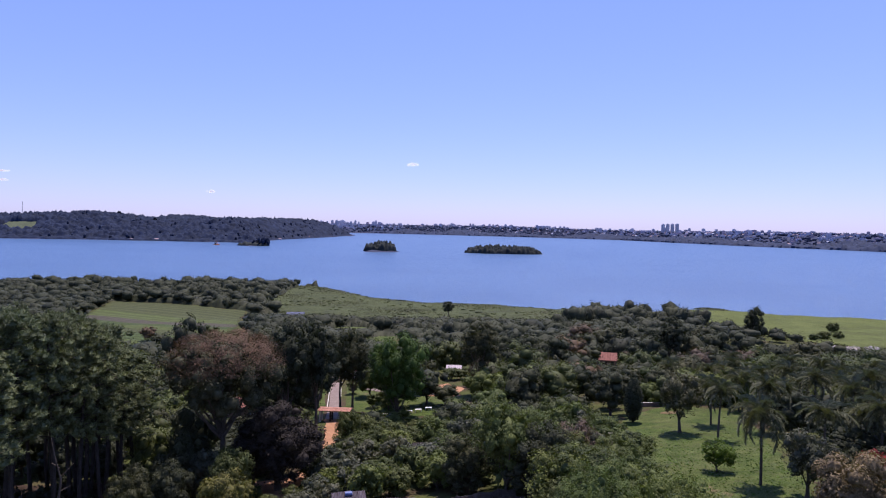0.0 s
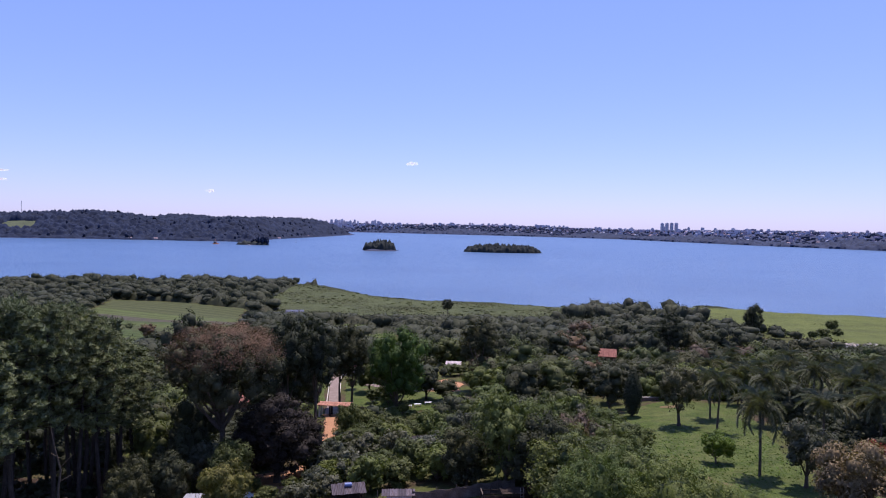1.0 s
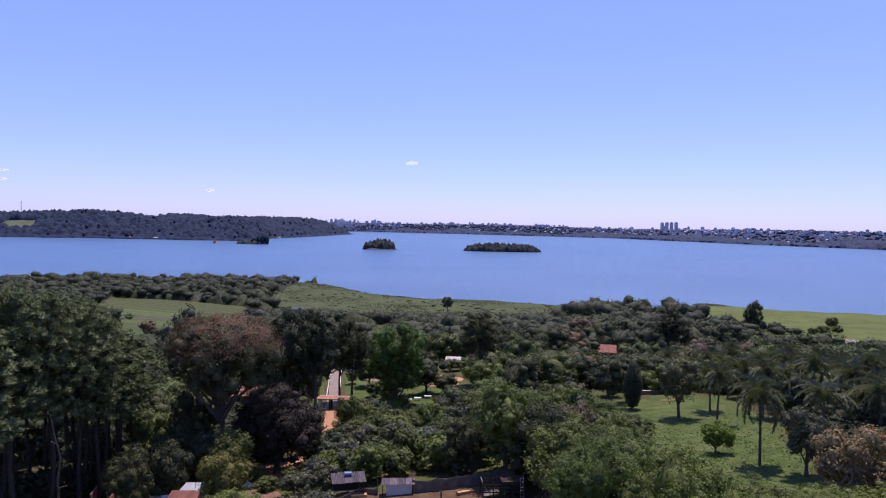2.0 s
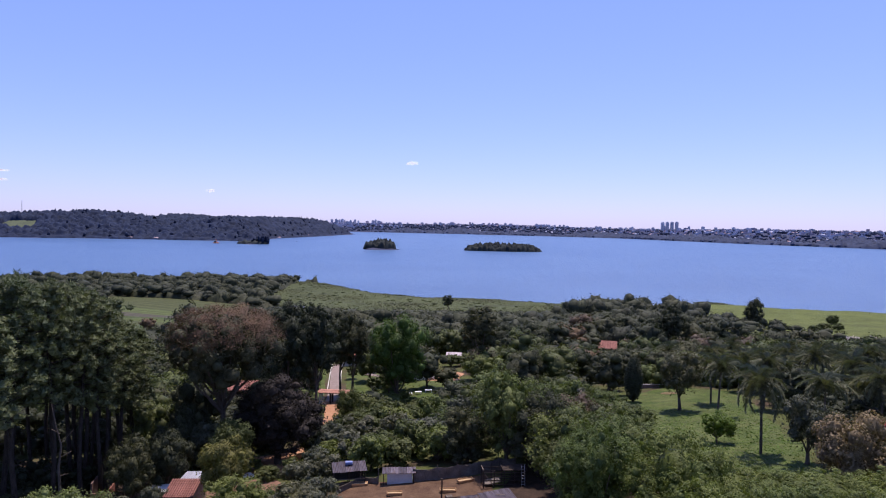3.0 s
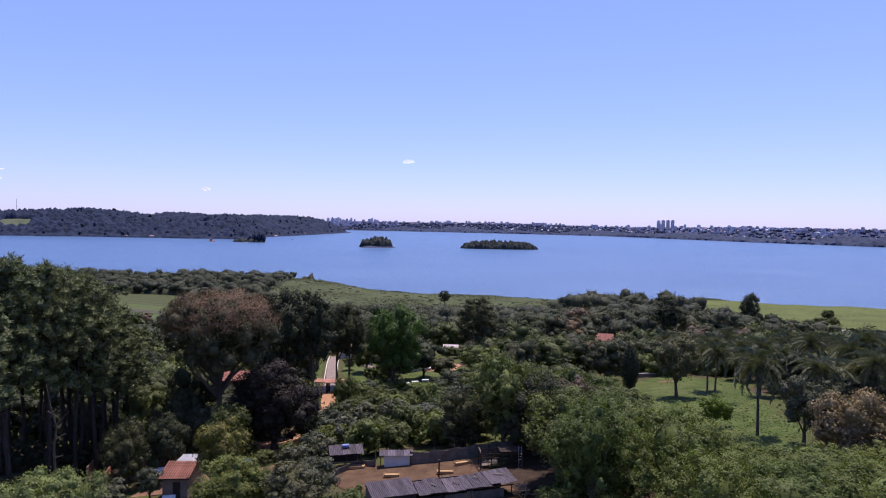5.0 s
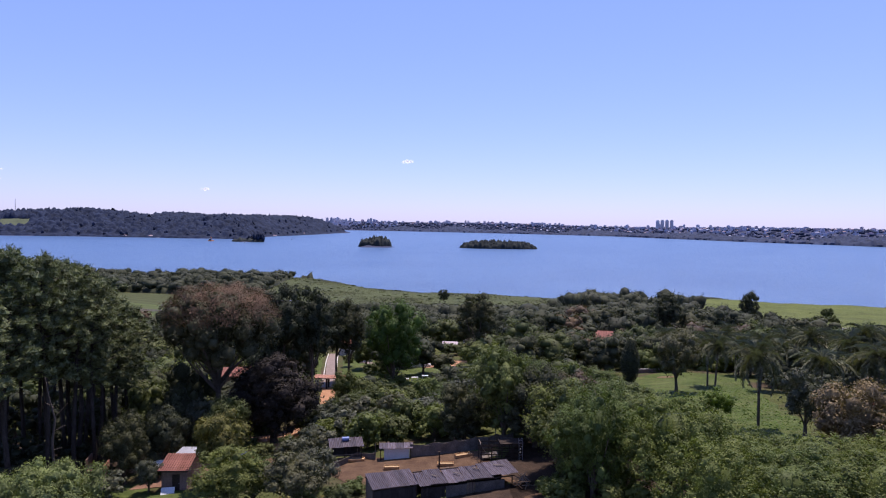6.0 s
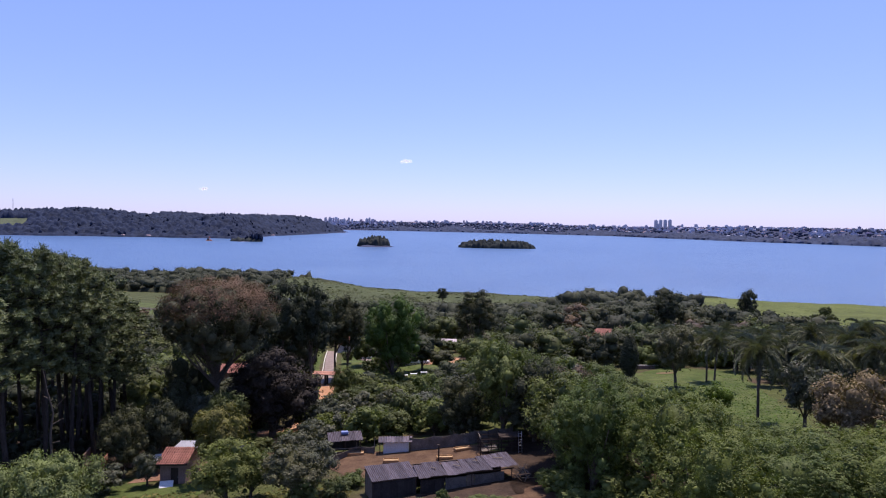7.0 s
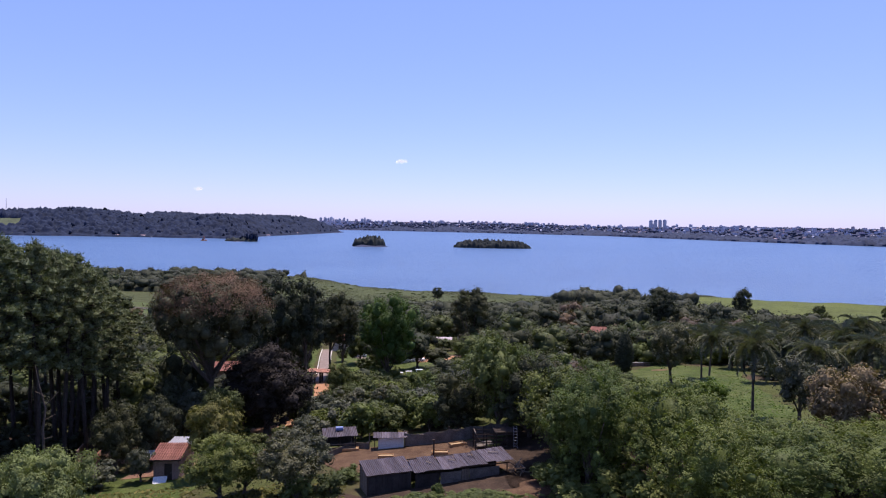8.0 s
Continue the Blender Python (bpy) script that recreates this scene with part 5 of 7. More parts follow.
def rusty_sheet():
    """Old corrugated sheet: zinc grey with purple-brown rust in streaks along the fall."""
    m = Nodes("rusty_corrugated_sheet", 0.6, 0.35, 0.25)
    v = m.coords()
    streak = m.noise(1.1, 6, 0.75, v, (2.6, 0.5, 1))
    spots = m.noise(5.0, 5, 0.8, v)
    c = m.mix(m.ramp(streak, [(0.36, grey(0)), (0.62, grey(1))]), (0.125, 0.110, 0.122), (0.062, 0.042, 0.044))
    c = m.mix(m.ramp(spots, [(0.62, grey(0)), (0.72, grey(0.8))]), c, (0.40, 0.38, 0.39))
    info = m.node("ShaderNodeObjectInfo")
    c = m.mix(1.0, c, m.ramp(info.outputs["Random"], [(0, grey(0.7)), (0.7, grey(1.1)), (1, grey(1.7))]), "MULTIPLY")
    m.colour(c).bump(spots, 0.3, 0.01)
    return m.mat


RUST = rusty_sheet()


def cuboid(s, x0, x1, y0, y1, z0, z1):
    v = [(x, y, z) for z in (z0, z1) for y in (y0, y1) for x in (x0, x1)]
    s.add(np.array(v, float), [(0, 2, 3, 1), (4, 5, 7, 6), (0, 1, 5, 4), (2, 6, 7, 3), (0, 4, 6, 2), (1, 3, 7, 5)])


def slab(x0, x1, y0, y1, z0, z1, bevel=0.015):
    bm = bmesh.new()
    bmesh.ops.create_cube(bm, size=1.0, matrix=Matrix.Translation(((x0 + x1) / 2, (y0 + y1) / 2, (z0 + z1) / 2)) @ Matrix.Diagonal((x1 - x0, y1 - y0, z1 - z0, 1)))
    if bevel:
        bmesh.ops.bevel(bm, geom=bm.edges[:], offset=bevel, segments=1, affect="EDGES")
    return bm


def beam(a, b, r, sides=6):
    s = Soup()
    tube(s, [a, [(p + q) / 2 + 0.02 for p, q in zip(a, b)], b], [r, r * 0.95, r * 0.9], sides)
    return s.pair()


def thing(name, x, y, turn, label, category, group="", z=None):
    root = tagged(new(name), label, category, group)
    root.matrix_basis = pose(x, y, at(x, y) if z is None else z, 0, 0, turn)
    return root


def corrugated(width, length, pitch=0.2, depth=0.035, thick=0.012):
    """A wavy sheet in the xy plane, waves across x, with a thin body."""
    n = max(6, int(width / pitch * 4))
    s = Soup()
    top, low = [], []
    for i in range(n + 1):
        x = width * i / n
        z = depth * math.sin(i * math.pi / 2)
        for y in (0.0, length * 0.5, length):
            sag = -0.03 * math.sin(math.pi * y / length)
            top.append((x, y, z + sag))
            low.append((x, y, z + sag - thick))
    k = len(top)
    f = []
    for i in range(n):
        for j in range(2):
            a, b, c, d = i * 3 + j, (i + 1) * 3 + j, (i + 1) * 3 + j + 1, i * 3 + j + 1
            f += [(a, b, c, d), (k + d, k + c, k + b, k + a)]
        f += [(i * 3, k + i * 3, k + i * 3 + 3, i * 3 + 3), (i * 3 + 2, i * 3 + 5, k + i * 3 + 5, k + i * 3 + 2)]
    f += [(0, 1, k + 1, k), (1, 2, k + 2, k + 1), (n * 3, k + n * 3, k + n * 3 + 1, n * 3 + 1), (n * 3 + 1, k + n * 3 + 1, k + n * 3 + 2, n * 3 + 2)]
    s.add(np.array(top + low), f)
    return s.pair()


def tile_course(width, run, pitch=0.26, arch=0.07):
    """One row of barrel tiles, side by side."""
    s = Soup()
    n = int(width / pitch)
    rng = np.random.default_rng(int(width * 100))
    for i in range(n):
        x = i * width / n
        lift = rng.uniform(0, 0.015)
        pts = []
        for y in (0.0, run * 1.12):
            for k in range(5):
                a = math.pi * k / 4
                r = pitch * (0.5 if y else 0.44)
                pts.append((x + pitch / 2 - r * math.cos(a), y, arch * math.sin(a) + lift + (0.03 if y == 0 else 0)))
        s.add(np.array(pts), [(k, k + 1, k + 6, k + 5) for k in range(4)] + [(0, 5, 9, 4)])
    return s.pair()


def tiled_slope(parent, width, depth, z_low, z_high, material, flip=False, y0=0.0, courses=9, x0=0.0):
    """A roof slope from y0 (low) inwards, made of courses of tiles."""
    for i in range(courses):
        t = i / courses
        ob = part("tile_course", tile_course(width, depth / courses), material, parent)
        sgn = -1 if flip else 1
        ob.matrix_basis = Matrix.Translation((x0 + (width if flip else 0), y0 + sgn * depth * t, z_low + (z_high - z_low) * t)) @ Matrix.Rotation(math.pi if flip else 0, 4, "Z") @ Matrix.Rotation(math.atan2(z_high - z_low, depth), 4, "X")


# ---------------------------------------------------------------- the sheds by the pen
def sheet_roof(parent, width, length, z_front, z_back, sheets, rng, overlap=0.08):
    w = width / sheets
    for i in range(sheets):
        ob = part("roof_sheet", corrugated(w + overlap, length * rng.uniform(0.96, 1.05)), RUST, parent)
        ob.matrix_basis = Matrix.Translation((i * w - overlap / 2, rng.uniform(-0.12, 0.06), z_front + rng.uniform(0, 0.05))) @ Matrix.Rotation(rng.uniform(-0.02, 0.02), 4, "Z") @ Matrix.Rotation(math.atan2(z_back - z_front, length), 4, "X") @ Matrix.Rotation(rng.uniform(-0.02, 0.02), 4, "Y")


def board_wall(parent, x0, x1, y, z0, z1, material, rng, name="wall_board", along="x"):
    x = x0
    while x < x1 - 0.02:
        w = min(rng.uniform(0.18, 0.3), x1 - x)
        top = z1 - rng.uniform(0, 0.12)
        if along == "x":
            part(name, slab(x, x + w - 0.012, y - 0.02 - rng.uniform(0, 0.015), y + 0.02, z0, top, 0), material, parent)
        else:
            part(name, slab(y - 0.02 - rng.uniform(0, 0.015), y + 0.02, x, x + w - 0.012, z0, top, 0), material, parent)
        x += w


def big_shed():
    rng = np.random.default_rng(41)
    root = thing("shed", -6.2, 64.2, 19, "board shed with a rusty corrugated sheet roof", "shed", z=at(-6.2, 64.2) - 0.3)
    for x in (0.08, 4.6):
        for y in (0.1, 3.3):
            part("post", beam((x, y, -0.6), (x, y, 2.25 if y < 1 else 2.4), 0.08), WOOD_DARK, root)
    board_wall(root, 0.05, 4.65, 0.12, -0.5, 2.2, DARK_GAP, rng)
    board_wall(root, 0.15, 3.3, 0.06, -0.5, 2.3, WOOD_GREY, rng, along="y")
    board_wall(root, 0.15, 3.3, 4.64, -0.5, 2.3, WOOD_DARK, rng, along="y")
    board_wall(root, 0.05, 4.65, 3.35, -0.5, 2.35, WOOD_DARK, rng)
    for y in (0.1, 1.7, 3.3):
        part("rafter", slab(-0.1, 4.8, y - 0.05, y + 0.05, 2.2 + 0.045 * y, 2.32 + 0.045 * y), WOOD_DARK, root)
    sheet_roof(root, 4.9, 3.9, 2.36, 2.54, 5, rng)


def long_shed():
    rng = np.random.default_rng(42)
    root = thing("shed", -1.35, 65.4, 17.5, "long low shed with patched rusty sheet roof and block walls", "shed", z=at(-1.35, 65.4) - 0.25)
    for x in (0.1, 2.8, 5.6, 8.3, 10.2):
        for y in (0.1, 3.2):
            part("post", beam((x, y, -0.6), (x, y, 1.95 if y < 1 else 2.25), 0.07), WOOD_DARK, root)
    board_wall(root, 0.0, 2.6, 0.1, -0.5, 1.75, DARK_GAP, rng)
    part("wall_panel", slab(2.7, 5.0, 0.04, 0.16, -0.5, 1.65), BLOCK, root)
    board_wall(root, 5.05, 5.9, 0.1, -0.5, 1.8, WOOD_GREY, rng)
    part("wall_panel", slab(5.95, 9.3, 0.04, 0.16, -0.5, 1.7), BLOCK, root, "stained grey cement panel")
    part("wall_panel", slab(0.0, 10.3, 3.15, 3.3, -0.5, 1.9), DARK_GAP, root, "dark board back wall")
    for y in (0.15, 1.7, 3.2):
        part("rafter", slab(-0.1, 10.5, y - 0.05, y + 0.05, 1.86 + 0.09 * y, 1.98 + 0.09 * y), WOOD_DARK, root)
    z = 2.02
    x = -0.25
    for i in range(11):
        w = rng.uniform(0.9, 1.15)
        ln = rng.uniform(2.9, 3.4)
        ob = part("roof_sheet", corrugated(w + 0.06, ln), RUST, root)
        ob.matrix_basis = Matrix.Translation((x, rng.uniform(-0.45, -0.1), z + rng.uniform(0, 0.1) + 0.03 * i)) @ Matrix.Rotation(rng.uniform(-0.06, 0.06), 4, "Z") @ Matrix.Rotation(0.085 + rng.uniform(-0.02, 0.02), 4, "X") @ Matrix.Rotation(rng.uniform(-0.03, 0.03), 4, "Y")
        x += w * 0.98
    for i in range(4):
        s = slab(0, rng.uniform(0.6, 1.1), 0, 0.14, 0, 0.05)
        ob = part("batten", s, WOOD_GREY, root, "loose board weighing the roof down")
        ob.matrix_basis = Matrix.Translation((1.5 + 2.4 * i, rng.uniform(0.8, 2.6), 2.28 + 0.03 * i * 2.4 + 0.09)) @ Matrix.Rotation(rng.uniform(-1, 1), 4, "Z")


def firewood():
    rng = np.random.default_rng(43)
    root = thing("wood_pile", 9.5, 68.2, 20, "heap of broken boards and branches beside the shed", "wood pile")
    for i in range(16):
        a = rng.uniform(0, 3.1)
        c = np.array([rng.uniform(-0.5, 0.6), rng.uniform(-0.6, 0.6), 0.1 + 0.05 * i])
        d = np.array([math.cos(a), math.sin(a), rng.uniform(-0.2, 0.7)]) * rng.uniform(0.5, 1.0)
        part("branch", beam(tuple(c - d), tuple(c + d), 0.05, 5), WOOD_FRESH if i % 4 == 0 else WOOD_GREY, root)


def open_hut():
    rng = np.random.default_rng(44)
    root = thing("animal_shelter", -13.6, 82.6, 12, "open wooden shelter with a rusty patchwork roof", "shelter")
    for x in (0.1, 2.1, 4.1):
        for y in (0.1, 2.9):
            part("post", beam((x, y, -0.3), (x, y, 2.1 + 0.05 * y), 0.07), WOOD_DARK, root)
    part("back_wall", slab(0, 4.2, 2.95, 3.0, -0.1, 1.7), DARK_GAP, root, "dark board back wall")
    for z in (0.6, 1.1):
        part("rail", slab(0.1, 4.1, 0.02, 0.07, z, z + 0.12), WOOD_GREY, root)
    sheet_roof(root, 4.4, 3.3, 2.16, 2.36, 5, rng)
    tank = tagged(new("water_drum"), "blue plastic drum lying on the shelter roof", "drum")
    bm = bmesh.new()
    bmesh.ops.create_cone(bm, cap_ends=True, segments=16, radius1=0.27, radius2=0.27, depth=0.95)
    bmesh.ops.bevel(bm, geom=[e for e in bm.edges if len(e.link_faces) == 2 and abs(e.calc_face_angle(0)) > 1], offset=0.04, segments=2, affect="EDGES")
    part("body", bm, BLUE_PAINT, tank)
    lid = bmesh.new()
    bmesh.ops.create_cone(lid, cap_ends=True, segments=12, radius1=0.07, radius2=0.07, depth=0.06, matrix=Matrix.Translation((0.15, 0, 0.52)))
    part("cap", lid, WHITE, tank, "white screw cap")
    tank.matrix_basis = Matrix.Translation((-11.9, 85.0, at(-13.6, 82.6) + 2.61)) @ Matrix.Rotation(0.2, 4, "Z") @ Matrix.Rotation(math.pi / 2, 4, "Y")


def white_hut():
    rng = np.random.default_rng(45)
    root = thing("feed_hut", -6.7, 82.9, 3, "small whitewashed feed hut with a sheet roof", "hut")
    part("wall", slab(0.1, 3.4, 0.0, 0.14, -0.2, 1.58), WHITE, root, "whitewashed front wall")
    part("wall", slab(0.1, 0.24, 0.15, 1.2, -0.2, 1.6), PLASTER, root)
    part("wall", slab(3.26, 3.4, 0.15, 1.2, -0.2, 1.6), PLASTER, root)
    part("wall", slab(0.1, 3.4, 1.21, 1.35, -0.2, 1.64), PLASTER, root)
    for x in (-0.35, 3.55):
        part("post", beam((x, -0.3, -0.2), (x, -0.3, 1.62), 0.06), WOOD_DARK, root)
    sheet_roof(root, 4.3, 2.0, 1.66, 1.74, 4, rng)
    for o in root.children:
        if o.name.startswith("roof_sheet"):
            o.location.x -= 0.5
            o.location.y -= 0.4


def pen_fence():
    rng = np.random.default_rng(46)
    root = thing("pen_fence", 0, 0, 0, "tall pen fence of posts with torn brown netting", "fence", z=0)
    line = [(-12.8, 80.0), (-10.2, 84.6), (-7.8, 83.4), (-3.2, 83.4), (0.0, 83.6), (2.6, 84.2), (5.4, 85.2), (8.2, 86.2), (10.6, 86.4)]
    for i in range(len(line) - 1):
        (ax, ay), (bx, by) = line[i], line[i + 1]
        za, zb = at(ax, ay), at(bx, by)
        low = 1.0 if i < 2 else 1.75
        part("post", beam((ax, ay, za - 0.3), (ax + rng.uniform(-0.08, 0.08), ay, za + low + rng.uniform(0.1, 0.5)), 0.06), WOOD_GREY, root)
        if i == 2:
            continue
        n = 10
        s = Soup()
        top = []
        for k in range(n + 1):
            t = k / n
            x, y, z = ax + (bx - ax) * t, ay + (by - ay) * t, za + (zb - za) * t
            h = low - 0.22 * math.sin(math.pi * t) + rng.uniform(-0.06, 0.06)
            wob = 0.06 * math.sin(7 * t + i)
            top += [(x, y + wob, z - 0.05), (x, y + wob * 1.5, z + h * 0.5), (x, y + wob, z + h), (x, y + wob + 0.03, z - 0.05), (x, y + wob * 1.5 + 0.03, z + h * 0.5), (x, y + wob + 0.03, z + h)]
        f = []
        for k in range(n):
            a, b = 6 * k, 6 * (k + 1)
            f += [(a, b, b + 1, a + 1), (a + 1, b + 1, b + 2, a + 2), (a + 3, a + 4, b + 4, b + 3), (a + 4, a + 5, b + 5, b + 4), (a + 2, b + 2, b + 5, a + 5)]
        s.add(np.array(top), f)
        part("netting", s.pair(), NETTING, root)
        part("rail", beam((ax, ay, za + low * 0.8), (bx, by, zb + low * 0.8), 0.035, 5), WOOD_GREY, root)


def trough(x, y, turn, length, label):
    root = thing("feeding_trough", x, y, turn, label, "trough", "feeding troughs")
    hx, hy = length / 2, 0.36
    part("bottom", slab(-hx, hx, -hy, hy, 0.12, 0.18), WOOD_FRESH, root)
    for y0, y1 in ((-hy - 0.05, -hy), (hy, hy + 0.05)):
        part("side", slab(-hx, hx, y0, y1, 0.12, 0.46), WOOD_FRESH, root)
    for x0, x1 in ((-hx - 0.05, -hx), (hx, hx + 0.05)):
        part("end", slab(x0, x1, -hy - 0.05, hy + 0.05, 0.12, 0.46), WOOD_FRESH, root)
    for px in (-hx * 0.7, hx * 0.7):
        part("foot", slab(px - 0.06, px + 0.06, -hy, hy, -0.05, 0.118), WOOD_DARK, root)
    part("feed", slab(-hx + 0.03, hx - 0.03, -hy + 0.03, hy - 0.03, 0.2, 0.36, 0.05), FEED, root, "straw feed filling the trough")


def chute():
    rng = np.random.default_rng(47)
    root = thing("loading_chute", 5.7, 78.8, 5, "dark timber loading chute of posts and rails", "chute")
    for i, x in enumerate((0, 1.3, 2.6, 3.9, 5.2)):
        for y in (0.0, 1.9):
            part("post", beam((x, y, -0.3), (x + rng.uniform(-0.05, 0.05), y, 2.2 + rng.uniform(-0.1, 0.35)), 0.075), WOOD_DARK, root)
    for y in (0.0, 1.9):
        for z in (0.45, 0.95, 1.45, 1.95):
            part("rail", slab(-0.15, 5.35, y - 0.1, y - 0.055, z, z + 0.13), WOOD_DARK, root)
    for x in (0, 2.6, 5.2):
        part("cross_beam", beam((x, -0.1, 2.15), (x, 2.0, 2.2), 0.06), WOOD_GREY, root)
    part("brace", beam((0.1, -0.15, 1.9), (1.3, -0.15, 0.3), 0.05), WOOD_GREY, root)
    ramp = slab(0.3, 2.3, 0.2, 1.7, 0, 0.06)
    part("ramp", ramp, WOOD_GREY, root).matrix_basis = Matrix.Translation((0, 0, 0.3)) @ Matrix.Rotation(-0.2, 4, "Y")
    part("board_cover", slab(2.4, 5.5, -0.1, 2.05, 2.26, 2.31), WOOD_DARK, root, "loose board cover")
    lad = thing("ladder", 10.4, 78.6, 5, "pale metal ladder leaning on the chute", "ladder")
    for x in (0, 0.42):
        part("rail", beam((x, 0, 0), (x, 0.5, 2.6), 0.03, 5), STEEL, lad)
    for k in range(7):
        t = (k + 0.7) / 7.5
        part("rung", beam((0, 0.5 * t, 2.6 * t), (0.42, 0.5 * t, 2.6 * t), 0.018, 5), STEEL, lad)


big_shed()
long_shed()
firewood()
open_hut()
white_hut()
pen_fence()
trough(-5.3, 78.4, 4, 1.8, "pale wooden feeding trough standing in the pen")
trough(1.3, 78.2, 2, 1.9, "pale wooden feeding trough standing in the pen")
trough(3.6, 81.8, 24, 2.1, "orange wooden feeding trough set askew in the pen")
trough(-10.2, 83.2, 8, 2.0, "grey wooden feeding trough in the shelter's shade")
chute()
post = thing("pen_post", 0.5, 76.0, 0, "lone dark wooden post in the pen", "post")
part("shaft", beam((0, 0, -0.3), (0.03, 0, 2.4), 0.1, 8), WOOD_DARK, post)
part("cap_board", slab(-0.16, 0.16, -0.12, 0.12, 2.4, 2.45), WOOD_DARK, post)
crate = thing("crate", 1.4, 75.6, 15, "small dark wooden crate beside the pen post", "crate")
part("box", slab(-0.4, 0.4, -0.3, 0.3, 0.0, 0.42), WOOD_DARK, crate)
for k in (-0.27, 0.0, 0.27):
    part("slat", slab(k - 0.09, k + 0.09, -0.32, 0.32, 0.424, 0.45), WOOD_GREY, crate)
sheet("shed_yard", [(-9, 58), (13, 58), (15, 67), (11, 70.5), (4, 67.4), (-2, 65.4), (-6.6, 64), (-9, 66)], 2.0, 0.05, LITTER, "dark trodden earth before the sheds", "ground", ragged=0.5)
sheet("shed_path", [(6, 60), (12, 59), (13, 64), (11, 66), (9.4, 65), (9, 63.4), (6.5, 62.6)], 2.0, 0.06, PEN_EARTH, "bare earth path round the shed", "path", ragged=0.4)
sheet("house_grass", [(-40, 68), (-27, 66), (-25, 74.6), (-33, 75), (-36, 80), (-41, 78)], 2.0, 0.06, LAWN, "short grass before the little house", "grass", ragged=0.5)


# ---------------------------------------------------------------- the little house
def little_house():
    root = thing("little_house", -32.3, 75.6, 3, "little pink-walled house with terracotta tiles and sheet roof", "house")
    x1, d = 2.9, 5.6
    for a0, a1, b0, b1, c0, c1 in ((0, 1.2, 0, 0.18, -0.5, 2.7), (2.1, x1, 0, 0.18, -0.5, 2.7), (1.202, 2.098, 0.002, 0.178, 2.1, 2.7),
                                   (0, 0.18, 0.182, d, -0.5, 2.8), (x1 - 0.18, x1, 0.182, d, -0.5, 2.8), (0.182, x1 - 0.182, d - 0.18, d, -0.5, 2.8)):
        part("wall", slab(a0, a1, b0, b1, c0, c1, 0), PLASTER_PINK, root)
    gable = Soup()
    for gx in (0.0, x1 - 0.18):
        gable.add(np.array([(gx, 0.1, 2.7), (gx, 3.0, 3.42), (gx, 3.0, 2.7), (gx + 0.18, 0.1, 2.7), (gx + 0.18, 3.0, 3.42), (gx + 0.18, 3.0, 2.7)]), [(0, 2, 1), (3, 4, 5), (0, 1, 4, 3), (1, 2, 5, 4)])
    part("gable", gable.pair(), PLASTER_PINK, root)
    door = part("door", slab(1.22, 2.08, 0.08, 0.12, -0.1, 2.08), WOOD_DARK, root, "dark wooden door standing in shade")
    part("handle", slab(1.94, 2.02, 0.03, 0.08, 0.95, 1.0, 0.005), STEEL, door)
    part("fascia", slab(-0.35, x1 + 0.35, -0.5, -0.46, 2.54, 2.68), WOOD_DARK, root)
    tiled_slope(root, x1 + 0.7, 3.5, 2.66, 3.5, TILE_RED, y0=-0.5, courses=11, x0=-0.35)
    part("roof_deck", ([(-0.33, -0.45, 2.6), (x1 + 0.33, -0.45, 2.6), (x1 + 0.33, 3.0, 3.42), (-0.33, 3.0, 3.42), (-0.33, -0.45, 2.54), (x1 + 0.33, -0.45, 2.54), (x1 + 0.33, 3.0, 3.36), (-0.33, 3.0, 3.36)],
                       [(0, 1, 2, 3), (7, 6, 5, 4), (0, 4, 5, 1), (1, 5, 6, 2), (2, 6, 7, 3), (3, 7, 4, 0)]), WOOD_DARK, root)
    for i in range(4):
        ob = part("roof_sheet", corrugated(0.98, 3.1), STONE_GREY, root, "grey fibre-cement roof sheet")
        ob.matrix_basis = Matrix.Translation((0.4 + 0.9 * i, 3.02, 3.38)) @ Matrix.Rotation(-0.03, 4, "X")
    lean = thing("white_lean_to", -36.2, 79.4, 14, "flat white sheet roof of a lean-to beside the house", "lean-to")
    part("roof_panel", slab(0, 2.3, 0, 2.6, 1.95, 2.03), WHITE, lean)
    for px in (0.1, 2.2):
        for py in (0.1, 2.5):
            part("post", beam((px, py, -0.3), (px, py, 1.95), 0.05), WOOD_GREY, lean)
    tub = thing("white_board", -31.1, 74.3, 12, "white board leaning on the ground before the door", "board")
    part("panel", slab(-0.75, 0.75, -0.03, 0.03, 0, 0.95), WHITE, tub).matrix_basis = Matrix.Rotation(-0.9, 4, "X")
    part("prop", beam((0, 0.55, 0), (0, 0.62, 0.52), 0.03, 5), WOOD_GREY, tub)


def ruin():
    rng = np.random.default_rng(51)
    root = thing("ruined_wall", -46, 84, 12, "ruined low brick wall with fallen tiles under trees", "ruin")
    for i, (x0, x1, y0, y1, h) in enumerate(((0, 4.2, 0, 0.2, 1.1), (0, 0.2, 0.21, 3.0, 2.4), (2.2, 2.4, 0.21, 2.6, 1.5), (4.3, 7.5, 0.3, 0.5, 0.7))):
        part("wall", slab(x0, x1, y0, y1, -0.3, h, 0.03), PLASTER_PINK if i % 2 else TILE_RED, root)
    for i in range(22):
        ob = part("fallen_tile", slab(-0.2, 0.2, -0.11, 0.11, 0, 0.04), TILE_RED, root)
        ob.matrix_basis = Matrix.Translation((rng.uniform(-1, 7), rng.uniform(-1.6, -0.1), rng.uniform(0.05, 0.2))) @ Matrix.Rotation(rng.uniform(0, 6), 4, "Z") @ Matrix.Rotation(rng.uniform(-0.4, 0.4), 4, "X")


little_house()
ruin()


